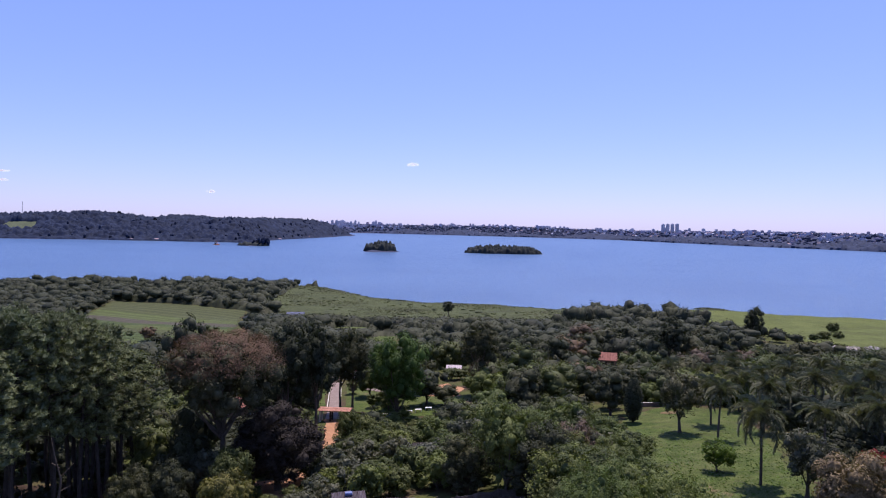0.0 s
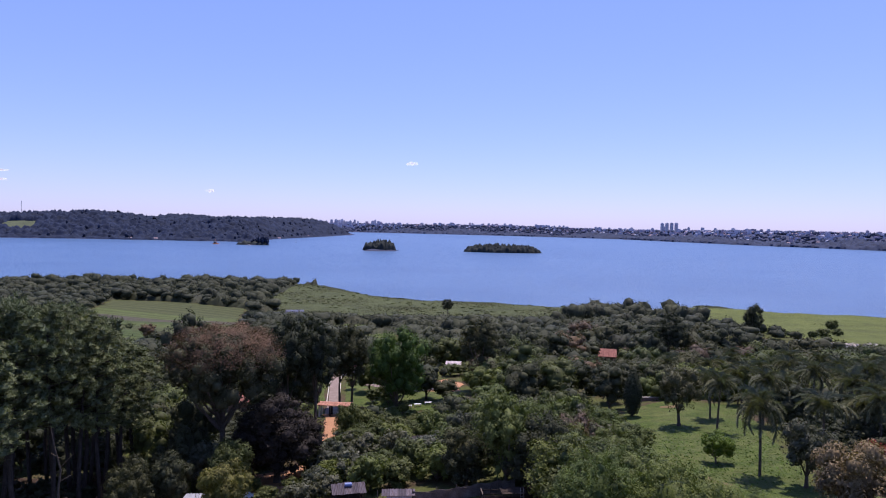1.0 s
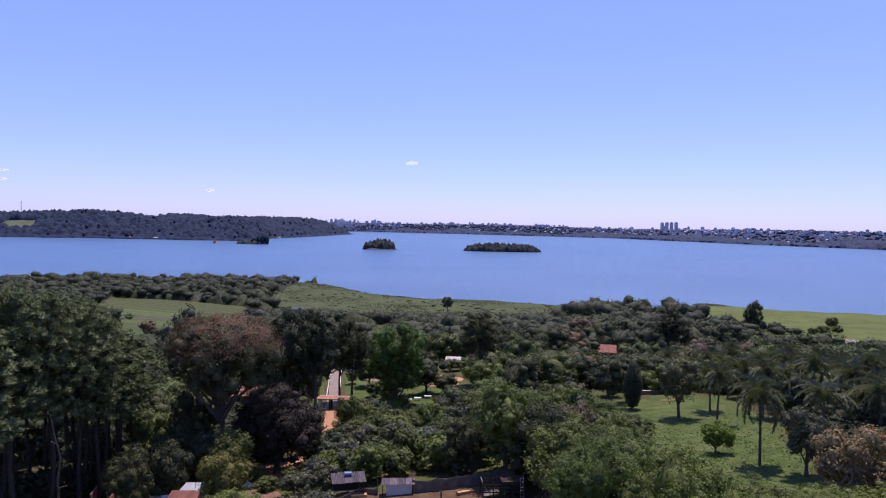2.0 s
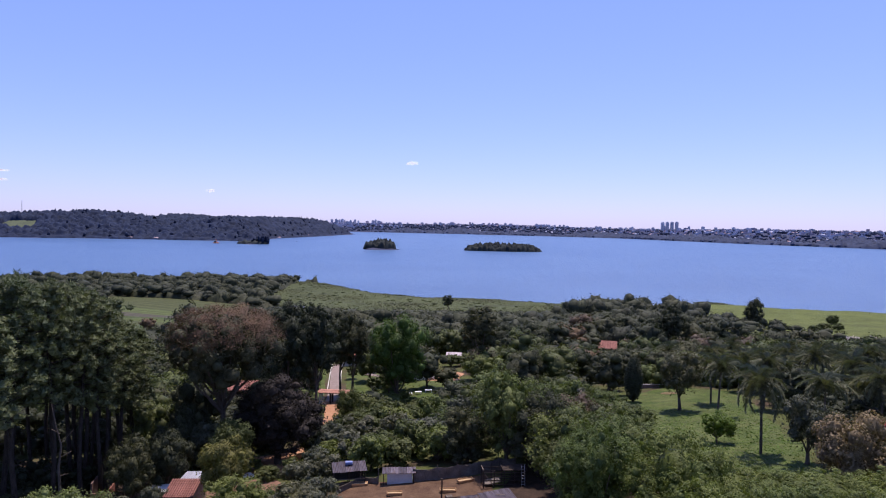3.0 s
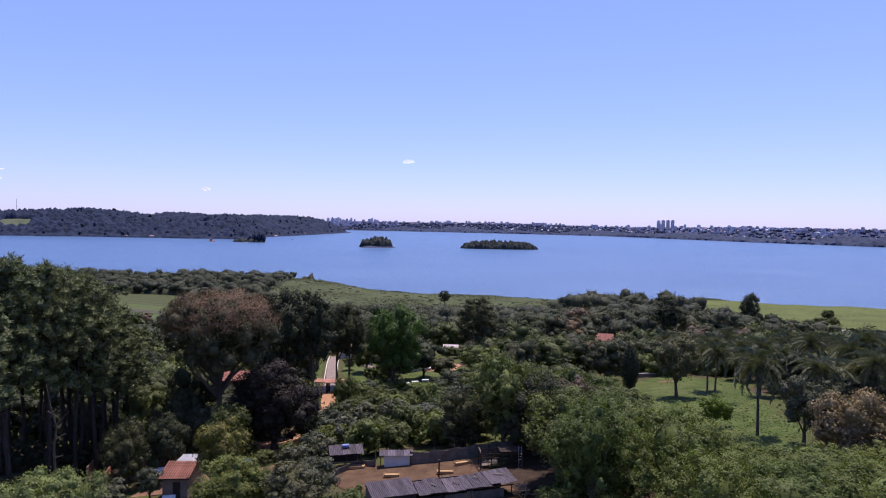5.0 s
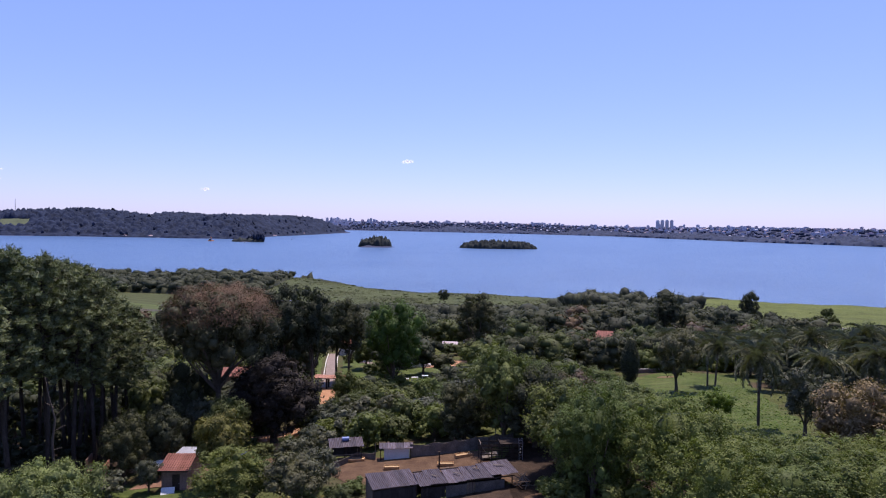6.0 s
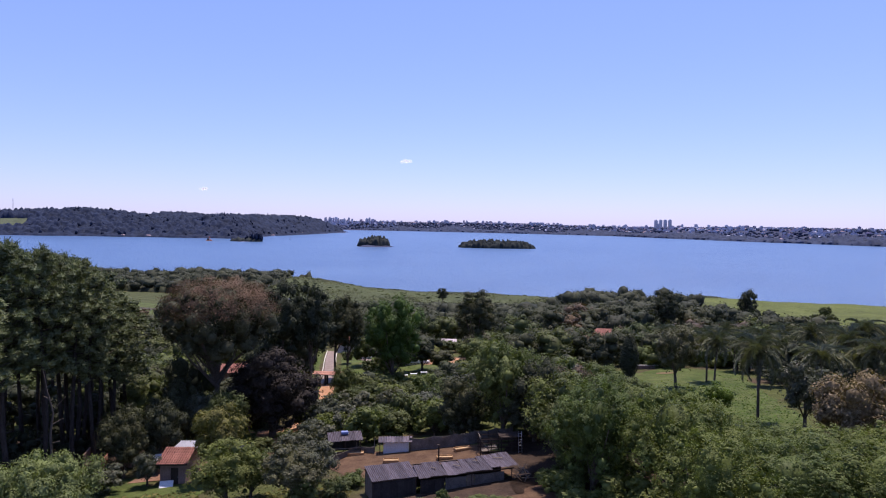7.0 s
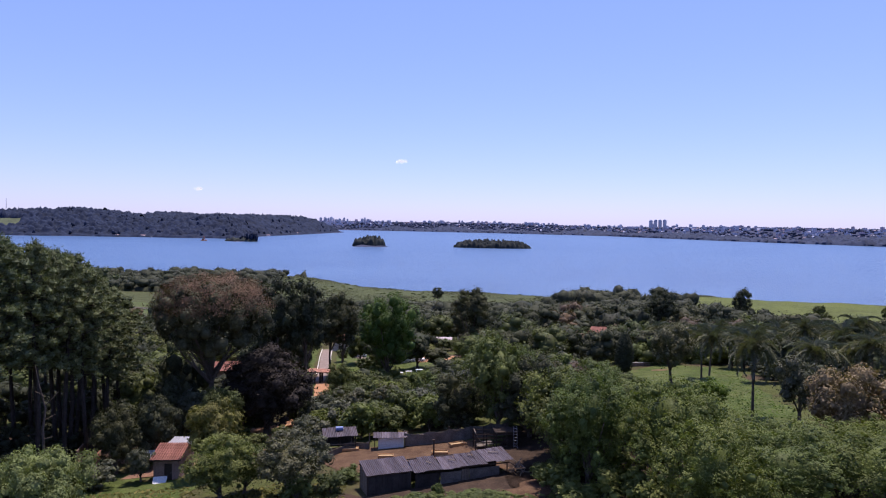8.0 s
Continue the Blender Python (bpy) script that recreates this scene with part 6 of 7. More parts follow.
def dead_tree(x, y):
    """A grey crooked trunk without leaves, with a few broken branches."""
    root = thing("dead_tree", x, y, 0, "grey crooked dead trunk among the pines", "dead tree")
    s = Soup()
    tube(s, [(0, 0, -0.4), (0.1, 0, 3.5), (-0.15, 0.1, 7.0), (0.25, 0, 9.6), (-0.5, 0.1, 12.2), (-0.9, 0, 14.6)], [0.2, 0.17, 0.14, 0.11, 0.07, 0.03], 7)
    part("trunk", mesh_of("trunk", *s.pair(), BARK, True), BARK, root)
    for z, dx, dz in ((8.2, 1.2, 0.7), (9.8, 1.5, 1.7), (11.0, -1.1, 0.5), (6.0, 0.8, 0.2)):
        part("branch", beam((0.1, 0, z), (0.1 + dx, 0.2, z + dz), 0.05, 5), BARK, root)


dead_tree(-44.9, 75.4)
tarp = thing("white_tarp", -27.5, 92.5, 20, "crumpled white tarpaulin lying beside the dirt road", "tarpaulin")
tb = bmesh.new()
bmesh.ops.create_grid(tb, x_segments=10, y_segments=8, size=0.8)
for v in tb.verts:
    v.co.z = 0.35 + 0.3 * noise.noise(v.co * 2.1) - 0.25 * (v.co.x ** 2 + v.co.y ** 2)
bmesh.ops.solidify(tb, geom=tb.faces[:], thickness=0.02)
part("sheet", tb, WHITE, tarp)


# ---------------------------------------------------------------- gate, drive and garden
def gatehouse():
    root = thing("gate_lodge", -27.6, 146.6, -4, "tile-roofed entrance gate with dark side wall", "gate")
    for x in (0.15, 2.6, 7.0):
        for y in (0.2, 2.2):
            part("pillar", slab(x - 0.18, x + 0.18, y - 0.18, y + 0.18, -0.4, 2.7), WOOD_DARK if x == 2.6 else PLASTER, root)
    tiled_slope(root, 7.6, 1.6, 2.75, 3.15, TILE_PALE, y0=-0.4, courses=5, x0=-0.3)
    tiled_slope(root, 7.6, 1.6, 2.75, 3.15, TILE_PALE, flip=True, y0=2.8, courses=5, x0=-0.3)
    part("ceiling_board", slab(-0.2, 7.2, -0.3, 2.7, 2.62, 2.7), WOOD_DARK, root)
    part("back_wall", slab(4.4, 6.8, 2.1, 2.3, -0.4, 2.6), PLASTER_PINK, root, "faded pink back wall")
    part("side_wall", slab(7.2, 10.4, 0.9, 1.12, -0.5, 2.3), WOOD_DARK, root, "dark boarded side wall")
    part("coping", slab(7.2, 10.4, 0.82, 1.2, 2.304, 2.4), WOOD_DARK, root)


def kerb_line(points, label):
    root = thing("kerb", 0, 0, 0, label, "kerb", "drive kerbs", z=0)
    for (ax, ay), (bx, by) in zip(points, points[1:]):
        n = max(1, int(math.hypot(bx - ax, by - ay) / 2.4))
        for k in range(n):
            x, y = ax + (bx - ax) * (k + 0.5) / n, ay + (by - ay) * (k + 0.5) / n
            ob = part("kerb_stone", slab(-0.1, 0.1, -1.1, 1.1, -0.2, 0.24), PLASTER, root)
            ob.matrix_basis = Matrix.Translation((x, y, at(x, y))) @ Matrix.Rotation(math.atan2(by - ay, bx - ax) - math.pi / 2, 4, "Z")


def car(x, y, turn, paint, label):
    root = thing("car", x, y, turn, label, "car", "parked cars")
    prof = [(-2.05, 0.35), (-2.1, 0.75), (-1.95, 0.95), (-1.35, 1.0), (-0.75, 1.42), (0.75, 1.44), (1.35, 1.02), (2.0, 0.88), (2.12, 0.6), (2.05, 0.35)]
    s = Soup()
    v = []
    for side, w in ((-1, 1), (1, 1)):
        for px, pz in prof:
            inset = 0.72 if pz > 1.2 else 0.86
            v.append((px, side * inset, pz))
    n = len(prof)
    f = [tuple(range(n)), tuple(2 * n - 1 - k for k in range(n))] + [(k, n + k, n + (k + 1) % n, (k + 1) % n) for k in range(n)]
    s.add(np.array(v), f)
    part("body", s.pair(), paint, root)
    for a, b, c, d in ((3, 4, 1.0, 1.4), (5, 6, 1.4, 1.0)):
        (x0, z0), (x1, z1) = prof[a], prof[b]
        q = [(x0 + (x1 - x0) * t, sy, z0 + (z1 - z0) * t) for t, sy in ((0.12, -0.74), (0.9, -0.66), (0.9, 0.66), (0.12, 0.74))]
        nrm = Vector((-(z1 - z0), 0, x1 - x0)).normalized() * 0.012
        q2 = [tuple(Vector(p) + nrm) for p in q]
        part("windscreen", (q + q2, [(0, 1, 2, 3), (7, 6, 5, 4), (0, 4, 5, 1), (2, 6, 7, 3), (1, 5, 6, 2), (3, 7, 4, 0)]), GLASS_DARK, root)
    for sgn in (-1, 1):
        part("side_window", slab(-0.85, 0.95, sgn * 0.785 - 0.02, sgn * 0.785 + 0.02, 1.06, 1.34, 0), GLASS_DARK, root)
        for px in (-1.3, 1.3):
            bm = bmesh.new()
            bmesh.ops.create_cone(bm, cap_ends=True, segments=16, radius1=0.33, radius2=0.33, depth=0.22, matrix=Matrix.Translation((px, sgn * 0.78, 0.33)) @ Matrix.Rotation(math.pi / 2, 4, "X"))
            wheel = part("wheel", bm, TYRE, root)
            rim = bmesh.new()
            bmesh.ops.create_cone(rim, cap_ends=True, segments=12, radius1=0.19, radius2=0.17, depth=0.03, matrix=Matrix.Translation((px, sgn * 0.9, 0.33)) @ Matrix.Rotation(math.pi / 2, 4, "X"))
            part("rim", rim, STEEL, wheel)
        part("headlight", slab(2.02, 2.1, sgn * 0.62 - 0.14, sgn * 0.62 + 0.14, 0.66, 0.78), WHITE, root)


def garden_table(x, y, turn):
    root = thing("garden_table", x, y, turn, "white garden table standing on the lawn", "table", "garden tables")
    part("tabletop", slab(-0.8, 0.8, -0.4, 0.4, 0.7, 0.76), WHITE, root)
    for px in (-0.68, 0.68):
        for py in (-0.3, 0.3):
            part("leg", slab(px - 0.04, px + 0.04, py - 0.04, py + 0.04, 0, 0.7), WHITE, root)


def house(name, x, y, turn, w, d, h, rise, walls, roof, label, z=None):
    """A one-storey house with gables, door, windows and two roof slopes."""
    root = thing(name, x, y, turn, label, "house", z=z)
    s = Soup()
    cuboid(s, -w / 2, w / 2, -d / 2, d / 2, -1.0, h)
    s.add(np.array([(-w / 2, -d / 2, h), (-w / 2, d / 2, h), (-w / 2, 0, h + rise * 0.9), (w / 2, -d / 2, h), (w / 2, d / 2, h), (w / 2, 0, h + rise * 0.9)]), [(0, 2, 1), (3, 4, 5), (0, 3, 5, 2), (1, 2, 5, 4)])
    part("wall", s.pair(), walls, root)
    for sgn in (-1, 1):
        v = [(-w / 2 - 0.5, sgn * (d / 2 + 0.5), h - 0.1), (w / 2 + 0.5, sgn * (d / 2 + 0.5), h - 0.1), (w / 2 + 0.5, -0.02 * sgn, h + rise), (-w / 2 - 0.5, -0.02 * sgn, h + rise)]
        v2 = [(a, b, c + 0.14) for a, b, c in v]
        slope = part("roof", (v + v2, [(0, 1, 2, 3), (7, 6, 5, 4), (0, 4, 5, 1), (1, 5, 6, 2), (2, 6, 7, 3), (3, 7, 4, 0)]), roof, root)
        n = int((w + 1) / 0.6)
        ribs = Soup()
        for k in range(n):
            rx = -w / 2 - 0.4 + k * (w + 0.8) / n
            ribs.add(np.array([(rx, sgn * (d / 2 + 0.5), h + 0.045), (rx + 0.24, sgn * (d / 2 + 0.5), h + 0.045), (rx + 0.12, sgn * (d / 2 + 0.5), h + 0.13), (rx, 0, h + rise + 0.14), (rx + 0.24, 0, h + rise + 0.14), (rx + 0.12, 0, h + rise + 0.22)]), [(0, 2, 5, 3), (1, 4, 5, 2), (0, 1, 2), (3, 5, 4)])
        part("roof_ribs", ribs.pair(), roof, slope)
    part("door", slab(-0.5, 0.5, -d / 2 - 0.03, -d / 2 + 0.02, 0, 2.1, 0), WOOD_DARK, root)
    for k in (-0.32, 0.32):
        wd = part("window", slab(k * w - 0.6, k * w + 0.6, -d / 2 - 0.02, -d / 2 + 0.02, 0.95, 2.05, 0), GLASS_DARK, root)
        part("sill", slab(k * w - 0.7, k * w + 0.7, -d / 2 - 0.1, -d / 2 + 0.02, 0.85, 0.948, 0), WHITE, wd)
    return root


gatehouse()
sheet("drive", [(-26.6, 148.8), (-23.2, 148.8), (-25.8, 166), (-29.2, 188), (-32, 210), (-34.8, 210), (-32, 188), (-28.6, 166)], 4.0, 0.12, PAVING, "pale paved garden drive", "drive", ragged=0.05)
sheet("garden_lawn", [(-22, 149), (-12, 150), (-6, 147), (8, 148), (6, 172), (-12, 190), (-24, 196), (-27.5, 188), (-24, 166)], 4.0, 0.10, LAWN, "bright green garden lawn", "lawn", ragged=0.4)
sheet("garden_lawn", [(-30, 149), (-27.4, 149), (-29.8, 166), (-33.4, 188), (-39, 232), (-43, 230), (-37, 188)], 4.0, 0.10, LAWN, "bright green garden lawn", "lawn", ragged=0.4)
sheet("garden_path", [(-22.4, 184), (-14, 178), (-13.5, 180.5), (-22, 187)], 4.0, 0.16, PAVING, "pale garden path", "path", ragged=0.1)
sheet("orange_yard", [(-3, 172), (5, 170), (7, 188), (2, 196), (-4, 190)], 4.0, 0.12, DIRT, "patch of bare orange earth among trees", "yard", ragged=0.8)
sheet("clearing", [(-66, 352), (-46, 350), (-38, 390), (-62, 398)], 8.0, 0.3, LAWN, "bright green grass clearing among trees", "clearing", ragged=2)
sheet("clearing", [(-40, 300), (-27, 296), (-22, 345), (-38, 352)], 8.0, 0.3, LAWN, "bright green grass clearing among trees", "clearing", ragged=2)
sheet("clearing", [(26, 244), (34, 244), (36, 290), (28, 292)], 8.0, 0.3, LAWN, "bright green grass clearing among trees", "clearing", ragged=1.5)
kerb_line([(-28.2, 160), (-32.2, 188), (-35.0, 209)], "low white kerb along the drive")
kerb_line([(-26.6, 172), (-29.0, 188), (-31.8, 209)], "low white kerb along the drive")
kerb_line([(-21, 150.5), (-11, 151.5)], "low pale garden wall by the lawn")
car(-20.5, 186, 15, WHITE, "white car parked by the garden lawn")
car(-16.5, 190, 160, STEEL, "silver car parked under the trees")
car(-7, 172, 30, STEEL, "grey car parked in tree shade")
car(-3.5, 174, 10, WHITE, "white car parked in tree shade")
garden_table(-7.1, 150.5, 5)
garden_table(-5.0, 151.5, 12)
garden_table(-2.6, 152.9, 8)
house("red_roof_house", -24.6, 208, 5, 13, 7, 3.2, 1.9, PLASTER, TILE_RED, "long garden house with a red tiled roof")
house("red_roof_house", -48.5, 156, 8, 9, 6, 2.6, 1.4, PLASTER_PINK, TILE_RED, "house with red roof among tall trees")
house("red_roof_house", 62.5, 243, -12, 7.5, 7, 2.6, 2.2, PLASTER_PINK, TILE_RED, "house with faded red roof among trees")
house("red_roof_house", 57, 268, 10, 5, 5, 3.0, 1.5, PLASTER_PINK, TILE_RED, "small house with red roof among trees")
house("metal_roof_house", 4.6, 212, -4, 4.2, 4, 2.6, 0.7, PLASTER_PINK, ROOF_PINK, "small house with a pale faded pinkish roof")
house("dark_roof_house", 4, 248, -6, 14, 8, 3.6, 2.4, PLASTER, DARK_GAP, "wide house with a dark slate roof among trees")
house("white_house", 18, 250, 4, 7, 5, 3.0, 1.0, WHITE, WHITE, "white house with a white roof among trees")
house("blue_roof_house", -100, 441, 6, 11, 8, 2.6, 2.6, BLOCK, SLATE_BLUE, "far house with a blue-grey roof by the field")
house("dark_roof_hut", -3.2, 113, 12, 4.6, 3.4, 1.9, 0.6, BLOCK, DARK_GAP, "low hut with a dark sheet roof in bushes")
wall = thing("garden_wall", 49.5, 149, 4, "low pinkish garden wall behind the lawn", "wall")
part("wall", slab(-2.6, 2.6, -0.1, 0.1, -0.3, 0.8), PLASTER_PINK, wall)
part("coping", slab(-2.7, 2.7, -0.16, 0.16, 0.804, 0.88), PLASTER, wall)


# ---------------------------------------------------------------- banana plants
def banana(seed):
    rng = np.random.default_rng(seed)
    root = new("banana_plant")
    for k in range(3):
        bx, by = rng.uniform(-0.7, 0.7, 2)
        part("stem", beam((bx, by, -0.2), (bx * 1.3, by * 1.3, 2.4), 0.13, 7), LEAF_LIGHT, root)
        for i in range(6):
            a = i * 1.05 + k
            s = Soup()
            row = []
            for j in range(7):
                t = j / 6
                r, z = 2.3 * t, 2.4 + 1.5 * t - 1.7 * t * t
                w = 0.36 * math.sin(math.pi * (0.1 + 0.88 * t))
                row.append((r, w, z - 0.10, r, 0.0, z, r, -w, z - 0.10))
            v = [(q[3 * n], q[3 * n + 1], q[3 * n + 2]) for q in row for n in range(3)]
            f = [(3 * j + n, 3 * j + n + 1, 3 * j + n + 4, 3 * j + n + 3) for j in range(6) for n in range(2)]
            s.add(np.array(v), f)
            part("leaf", s.pair(), LEAF_PALM, root).matrix_basis = Matrix.Translation((bx * 1.3, by * 1.3, 0)) @ Matrix.Rotation(a, 4, "Z") @ Matrix.Scale(rng.uniform(0.8, 1.15), 4)
    return root


BANANA = Kind(4.2, 2.4, "clump of banana plants with broad arching leaves", "banana plant", "banana plants")
BANANA.add(banana(61))
BANANA.add(banana(62))
for x, y, h in ((-39, 100, 6.4), (-36, 101, 7), (-41, 105, 6.4), (-36.5, 94.5, 8), (-34.4, 92.6, 7.4), (-34.2, 98, 6.4), (-32.4, 91.5, 6.6)):
    BANANA.place(x, y, h, 2.7)


# ---------------------------------------------------------------- meadow bushes, white blossom, floating plants
LEAF_WHITE = leaf_material("white_blossom", (0.20, 0.22, 0.20), (0.50, 0.50, 0.54), (0.75, 0.75, 0.80), 0.1)
WHITE_BUSH = broad_kind(120, "blossom_bush", LEAF_WHITE, "bush covered in white blossom", 2, 5, 3.4, 0.5, 9, 700, 0.7, 0.15, "blossom bushes", category="shrub")
FAR_BROWN.place(-137, 300, 8, 4.5, label="bare brownish tree in the vegetable field")
FAR_DARK.place(-128, 292, 5, 4.5, label="dark bush at the edge of the vegetable field")
for x, y in ((-102, 430), (-95, 431), (-109, 432), (-88, 436), (-116, 438)):
    FAR.place(x, y, 4.6, 4.5)
FAR.place(-118, 330, 6, 5, label="green bush at the edge of the vegetable field")
for x, y in ((188, 306), (193, 304), (198, 307), (203, 304), (208, 308)):
    WHITE_BUSH.place(x, y, 4.2, 3.2)
for x, y, h, r in ((256, 420, 9, 6), (222, 372, 6, 6), (214, 368, 5, 5), (232, 375, 6, 5), (280, 388, 10, 6), (292, 380, 9, 6), (300, 372, 8, 6), (186, 452, 4, 5), (184, 430, 4.5, 5), (187, 412, 5, 5), (192, 396, 5, 5), (198, 384, 4.5, 5), (205, 376, 4, 5)):
    SHRUB.place(x, y, h * 0.85, r * 0.7, label="dark green bush in the lakeside meadow")
MAT_AREA = [(222, 566), (232, 574), (246, 570), (252, 556), (240, 550), (228, 556)]
reeds("floating_plants", rr, MAT_AREA, 700, 1.6, LEAF_REED, "floating mat of green water plants by the shore")


# ---------------------------------------------------------------- across the lake
def tower(x, y, w, d, h, floors, label, group, bays=3):
    root = thing("apartment_tower", x, y, 0, label, "apartment tower", group)
    part("body", slab(-w / 2, w / 2, -d / 2, d / 2, -6, h, 0), CONCRETE_HAZED, root)
    step = h / floors
    for i in range(bays):
        x0 = -w / 2 + w * (i + 0.2) / bays
        s = Soup()
        for k in range(floors):
            cuboid(s, x0, x0 + w * 0.6 / bays, -d / 2 - 0.12, -d / 2 + 0.1, k * step + 0.9, k * step + step * 0.78)
        tagged(part("window_column", s.pair(), WINDOW_HAZED, root), kind="stuff")
    part("roof_house", slab(-w * 0.28, w * 0.28, -d * 0.3, d * 0.3, h + 0.02, h + 4, 0), CONCRETE_HAZED, root)


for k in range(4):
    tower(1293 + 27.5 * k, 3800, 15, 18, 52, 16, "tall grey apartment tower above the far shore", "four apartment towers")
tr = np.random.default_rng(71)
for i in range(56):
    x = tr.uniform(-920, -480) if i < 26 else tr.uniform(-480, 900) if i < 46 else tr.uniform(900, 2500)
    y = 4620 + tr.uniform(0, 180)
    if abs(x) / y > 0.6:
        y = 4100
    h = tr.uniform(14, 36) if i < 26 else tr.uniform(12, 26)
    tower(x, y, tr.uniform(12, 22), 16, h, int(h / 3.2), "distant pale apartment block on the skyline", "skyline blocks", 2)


def town(name, rng, count, wall, roof, label):
    """Small hip-roofed houses in one mesh, too many and far to count."""
    s, t = Soup(), Soup()
    for i in range(count):
        x = rng.uniform(-500, 2700)
        y = float(np.interp(x, FAR_X, FAR_Y)) + rng.uniform(160, 1200)
        if y > 4830 or abs(x) > 0.78 * y:
            continue
        z = at(x, y)
        w, d, h = rng.uniform(8, 16), rng.uniform(8, 12), rng.uniform(4, 9)
        cuboid(s, x - w / 2, x + w / 2, y - d / 2, y + d / 2, z - 3, z + h)
        t.add(np.array([(x - w / 2 - 0.5, y - d / 2 - 0.5, z + h + 0.02), (x + w / 2 + 0.5, y - d / 2 - 0.5, z + h + 0.02), (x + w / 2 + 0.5, y + d / 2 + 0.5, z + h + 0.02), (x - w / 2 - 0.5, y + d / 2 + 0.5, z + h + 0.02), (x - w / 4, y, z + h + 2.6), (x + w / 4, y, z + h + 2.6)]), [(0, 1, 5, 4), (1, 2, 5), (2, 3, 4, 5), (3, 0, 4), (3, 2, 1, 0)])
    root = tagged(new(name), label, "town", kind="stuff")
    part("walls", s.pair(), wall, root)
    part("roofs", t.pair(), roof, root)


def skyline(name, rng, count, material, label):
    """Countless small blocks of the city on the rise behind the shore."""
    s = Soup()
    for i in range(count):
        x = rng.uniform(-2300, 3000)
        y = min(4840, float(np.interp(x, FAR_X, FAR_Y)) + rng.uniform(350, 1500))
        if x < -300:
            y = rng.uniform(4500, 4800)
        if abs(x) > 0.78 * y or y * y + x * x > 4900 ** 2:
            continue
        w, h = rng.uniform(9, 26), rng.uniform(5, 12) + (rng.uniform(4, 16) if i % 12 == 0 else 0)
        z = at(x, y)
        cuboid(s, x - w / 2, x + w / 2, y - 5, y + 5, z - 4, z + h)
        cuboid(s, x - w / 6, x + w / 6, y - 2, y + 2, z + h + 0.01, z + h + 1.8)
    tagged(new(name, mesh_of(name, *s.pair(), material)), label, "city", kind="stuff")


# City walls and roofs carry haze in their colour: paler, bluer, less red.
CITY_PALE_HAZED = plain("hazed_city_render", (0.38, 0.38, 0.47), (0.56, 0.56, 0.64), 0.02, 0.9, 0.1, 0.1)
CITY_RED_HAZED = plain("hazed_city_brick", (0.36, 0.30, 0.36), (0.48, 0.40, 0.46), 0.02, 0.9, 0.1, 0.1)
skyline("far_city", tr, 1600, CITY_PALE_HAZED, "pale city blocks along the rise across the lake")
skyline("far_city", tr, 650, CITY_RED_HAZED, "reddish brick houses along the rise across the lake")
ROOF_HAZED = plain("hazed_tiled_roofs", (0.34, 0.24, 0.24), (0.46, 0.34, 0.34), 0.02, 0.9, 0.1, 0.1)
town("far_town", tr, 300, CITY_PALE_HAZED, ROOF_HAZED, "town of small pale houses with red roofs across the lake")
town("far_town", tr, 170, CITY_PALE_HAZED, CITY_PALE_HAZED, "town of small white houses with grey roofs across the lake")
for x, y, w in ((-980, 2030, 13), (-905, 2040, 16), (-870, 2055, 12), (-1010, 2085, 12), (-1060, 2060, 9), (-610, 2420, 14), (-640, 2090, 11), (-820, 2050, 10), (-575, 2760, 13), (-1130, 2120, 11), (-760, 2045, 9)):
    house("lake_house", x, y, float(tr.uniform(-15, 15)), w * 0.8, 7, 4.0, 2.0, CITY_PALE_HAZED, ROOF_HAZED, "pale lakeside house with tiled roof on the cape")
mast = thing("antenna_mast", -1497, 2300, 0, "thin red steel antenna mast on the hill", "mast")
for px, py in ((-1.2, -0.7), (1.2, -0.7), (0, 1.4)):
    part("leg", beam((px, py, -1), (px * 0.3, py * 0.3, 62), 0.45, 4), STEEL, mast)
for k in range(12):
    z = 4 + 5 * k
    q = 1 - 0.7 * z / 62
    part("brace", beam((-1.2 * q, -0.7 * q, z), (1.2 * q, -0.7 * q, z + 2.5), 0.25, 4), STEEL, mast)


def barge():
    root = thing("work_barge", -631, 1800, 20, "orange work barge with a dark crane on the lake", "barge", z=LAKE)
    part("hull", slab(-8, 8, -3, 3, -0.8, 2.4, 0.5), ORANGE_PAINT, root)
    part("cabin", slab(-5, 0, -2, 2, 2.404, 6.5, 0.2), WOOD_DARK, root)
    part("crane_arm", beam((3, 0, 2.4), (-1, 0, 12), 0.7, 6), ORANGE_PAINT, root)


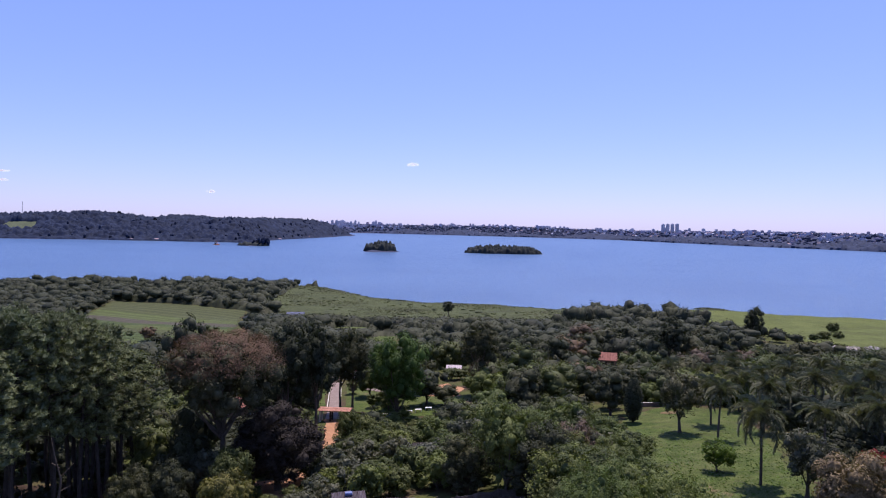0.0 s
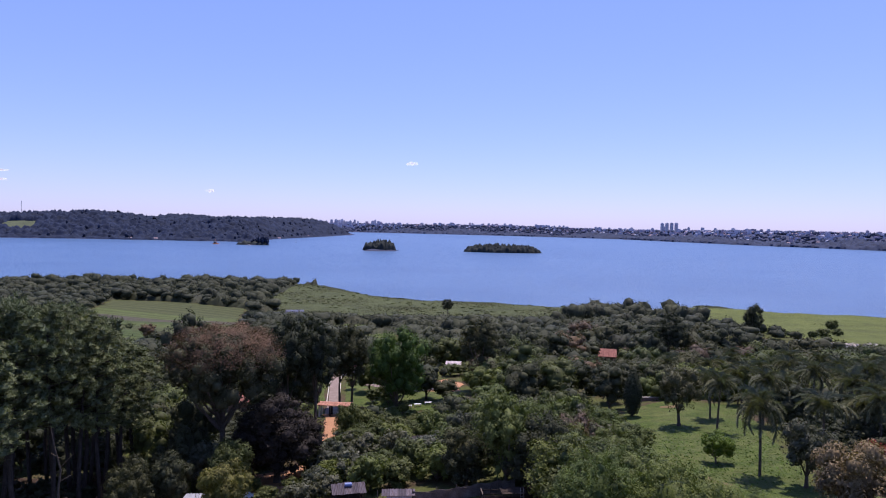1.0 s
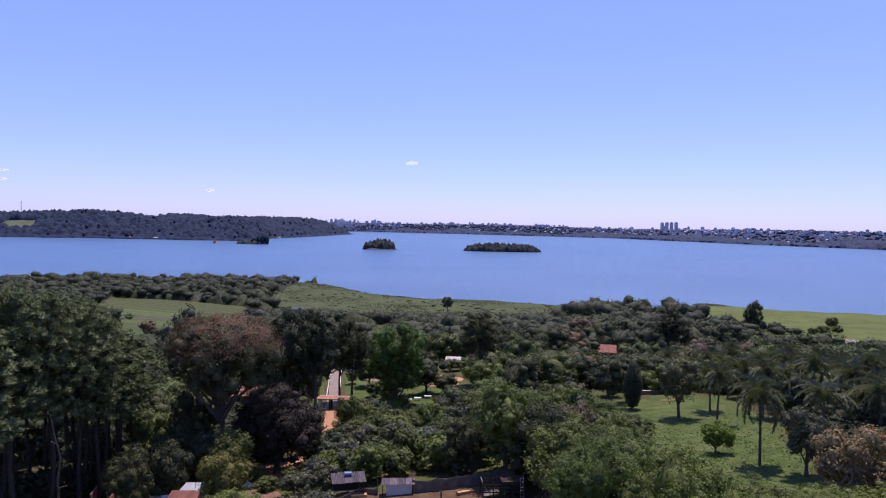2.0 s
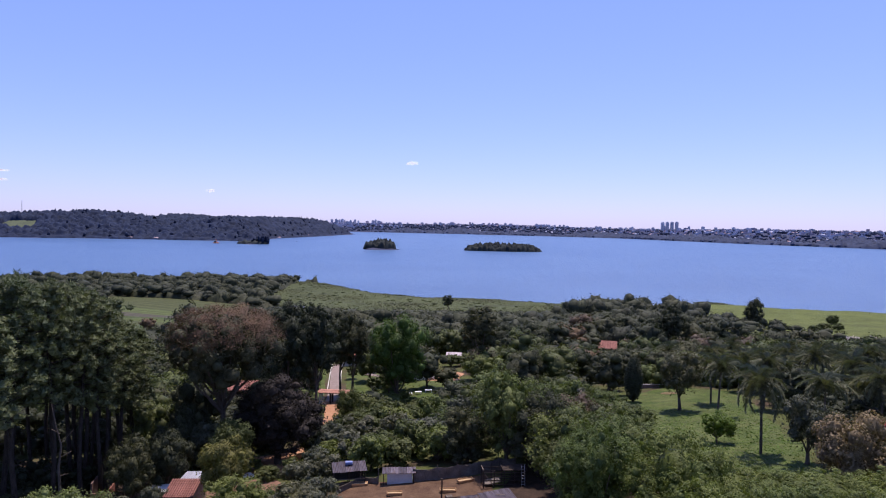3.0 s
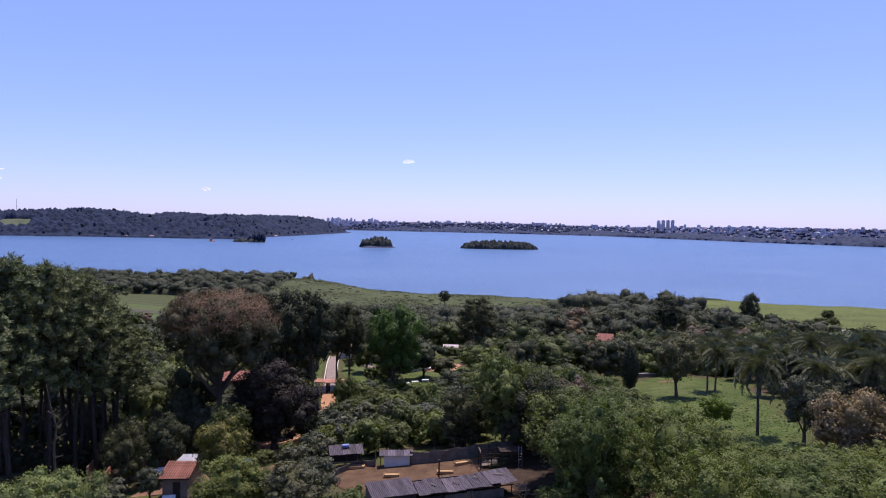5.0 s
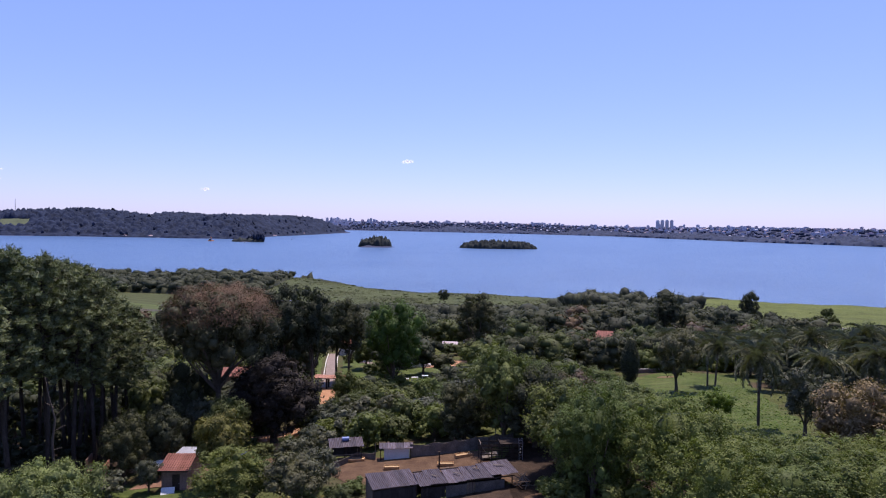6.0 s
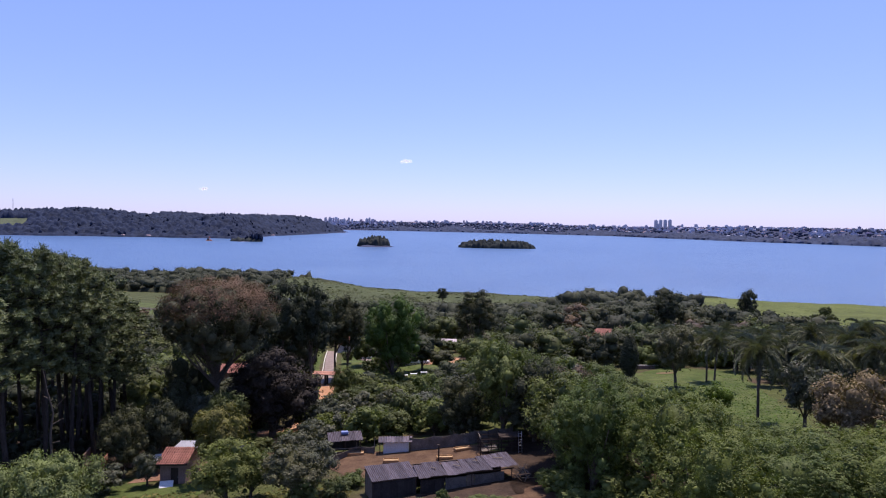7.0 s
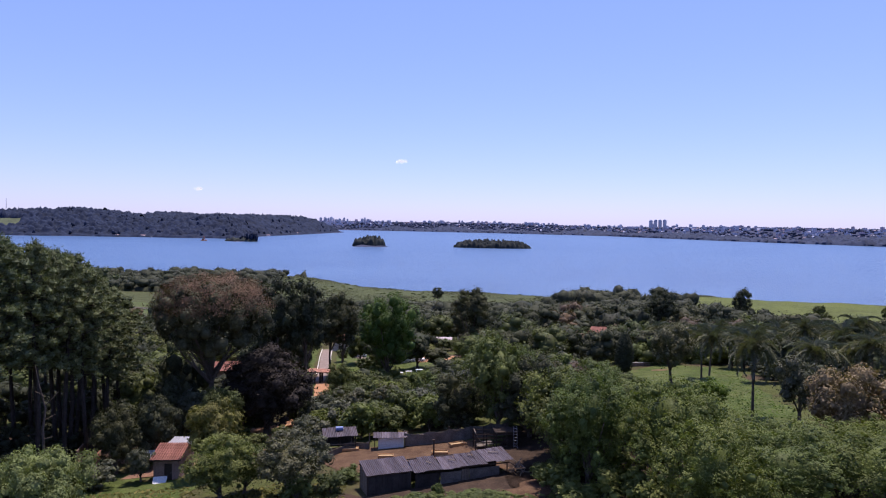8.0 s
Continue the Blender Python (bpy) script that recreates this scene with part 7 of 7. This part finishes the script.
def motor_boat(x, y, turn):
    root = thing("motor_boat", x, y, turn, "small white motor boat on the lake", "boat", "motor boats", z=LAKE)
    s = Soup()
    s.add(np.array([(-3, -1.1, 0.9), (-3, 1.1, 0.9), (1.5, 1.2, 1.0), (4, 0, 1.2), (1.5, -1.2, 1.0), (-3, -0.7, -0.4), (-3, 0.7, -0.4), (1.5, 0.6, -0.4), (3, 0, -0.3), (1.5, -0.6, -0.4)]),
          [(0, 4, 3, 2, 1), (5, 6, 7, 8, 9), (0, 1, 6, 5), (1, 2, 7, 6), (2, 3, 8, 7), (3, 4, 9, 8), (4, 0, 5, 9)])
    part("hull", s.pair(), WHITE, root)
    part("cabin", slab(-1.5, 1.0, -0.8, 0.8, 0.9, 2.2, 0.15), WHITE, root)


barge()
for x, y, turn in ((-520, 1740, 30), (-470, 2080, 170), (-700, 1985, 5), (-120, 3300, 20), (-590, 2010, 0), (-860, 1990, 10)):
    motor_boat(x, y, turn)


# ---------------------------------------------------------------- small clouds
def cloud(x, y, z, w, h, seed, label):
    rng = np.random.default_rng(seed)
    s = Soup()
    v, f = ICO2
    for i in range(16):
        t = rng.uniform(-1, 1)
        s.add(np.array([x + t * w * 0.42, y + rng.uniform(-10, 10), z + rng.uniform(-0.25, 0.35) * h * (1 - t * t)]) + v * np.array([w * 0.16, w * 0.12, h * 0.34]) * rng.uniform(0.6, 1.1) * (1 + 0.1 * rng.normal(size=(len(v), 1))), f)
    tagged(new("cloud", mesh_of("cloud", *s.pair(), CLOUD, True)), label, "cloud", kind="stuff")


def cloud_material():
    m = Nodes("cloud_white_glow", 1.0, 0.0)
    m.bsdf.inputs["Base Color"].default_value = (0.1, 0.1, 0.1, 1)
    # Emission stands in for the sunlight scattered inside the cloud.
    m.bsdf.inputs["Emission Color"].default_value = (0.80, 0.80, 0.92, 1)
    m.bsdf.inputs["Emission Strength"].default_value = 1.1
    clear = m.node("ShaderNodeBsdfTransparent")
    both = m.node("ShaderNodeMixShader")
    both.inputs[0].default_value = 0.92
    m.link(m.bsdf.outputs[0], both.inputs[1])
    m.link(clear.outputs[0], both.inputs[2])
    m.link(both.outputs[0], m.out.inputs[0])
    return m.mat


CLOUD = cloud_material()
cloud(-217, 4500, 449, 87, 31, 81, "small white fair-weather cloud in a blue sky")
cloud(-1620, 4500, 237, 51, 28, 82, "small white fair-weather cloud in a blue sky")
cloud(-3060, 4500, 352, 102, 20, 83, "small white fair-weather cloud in a blue sky")
cloud(-3072, 4500, 289, 79, 20, 84, "small white fair-weather cloud in a blue sky")
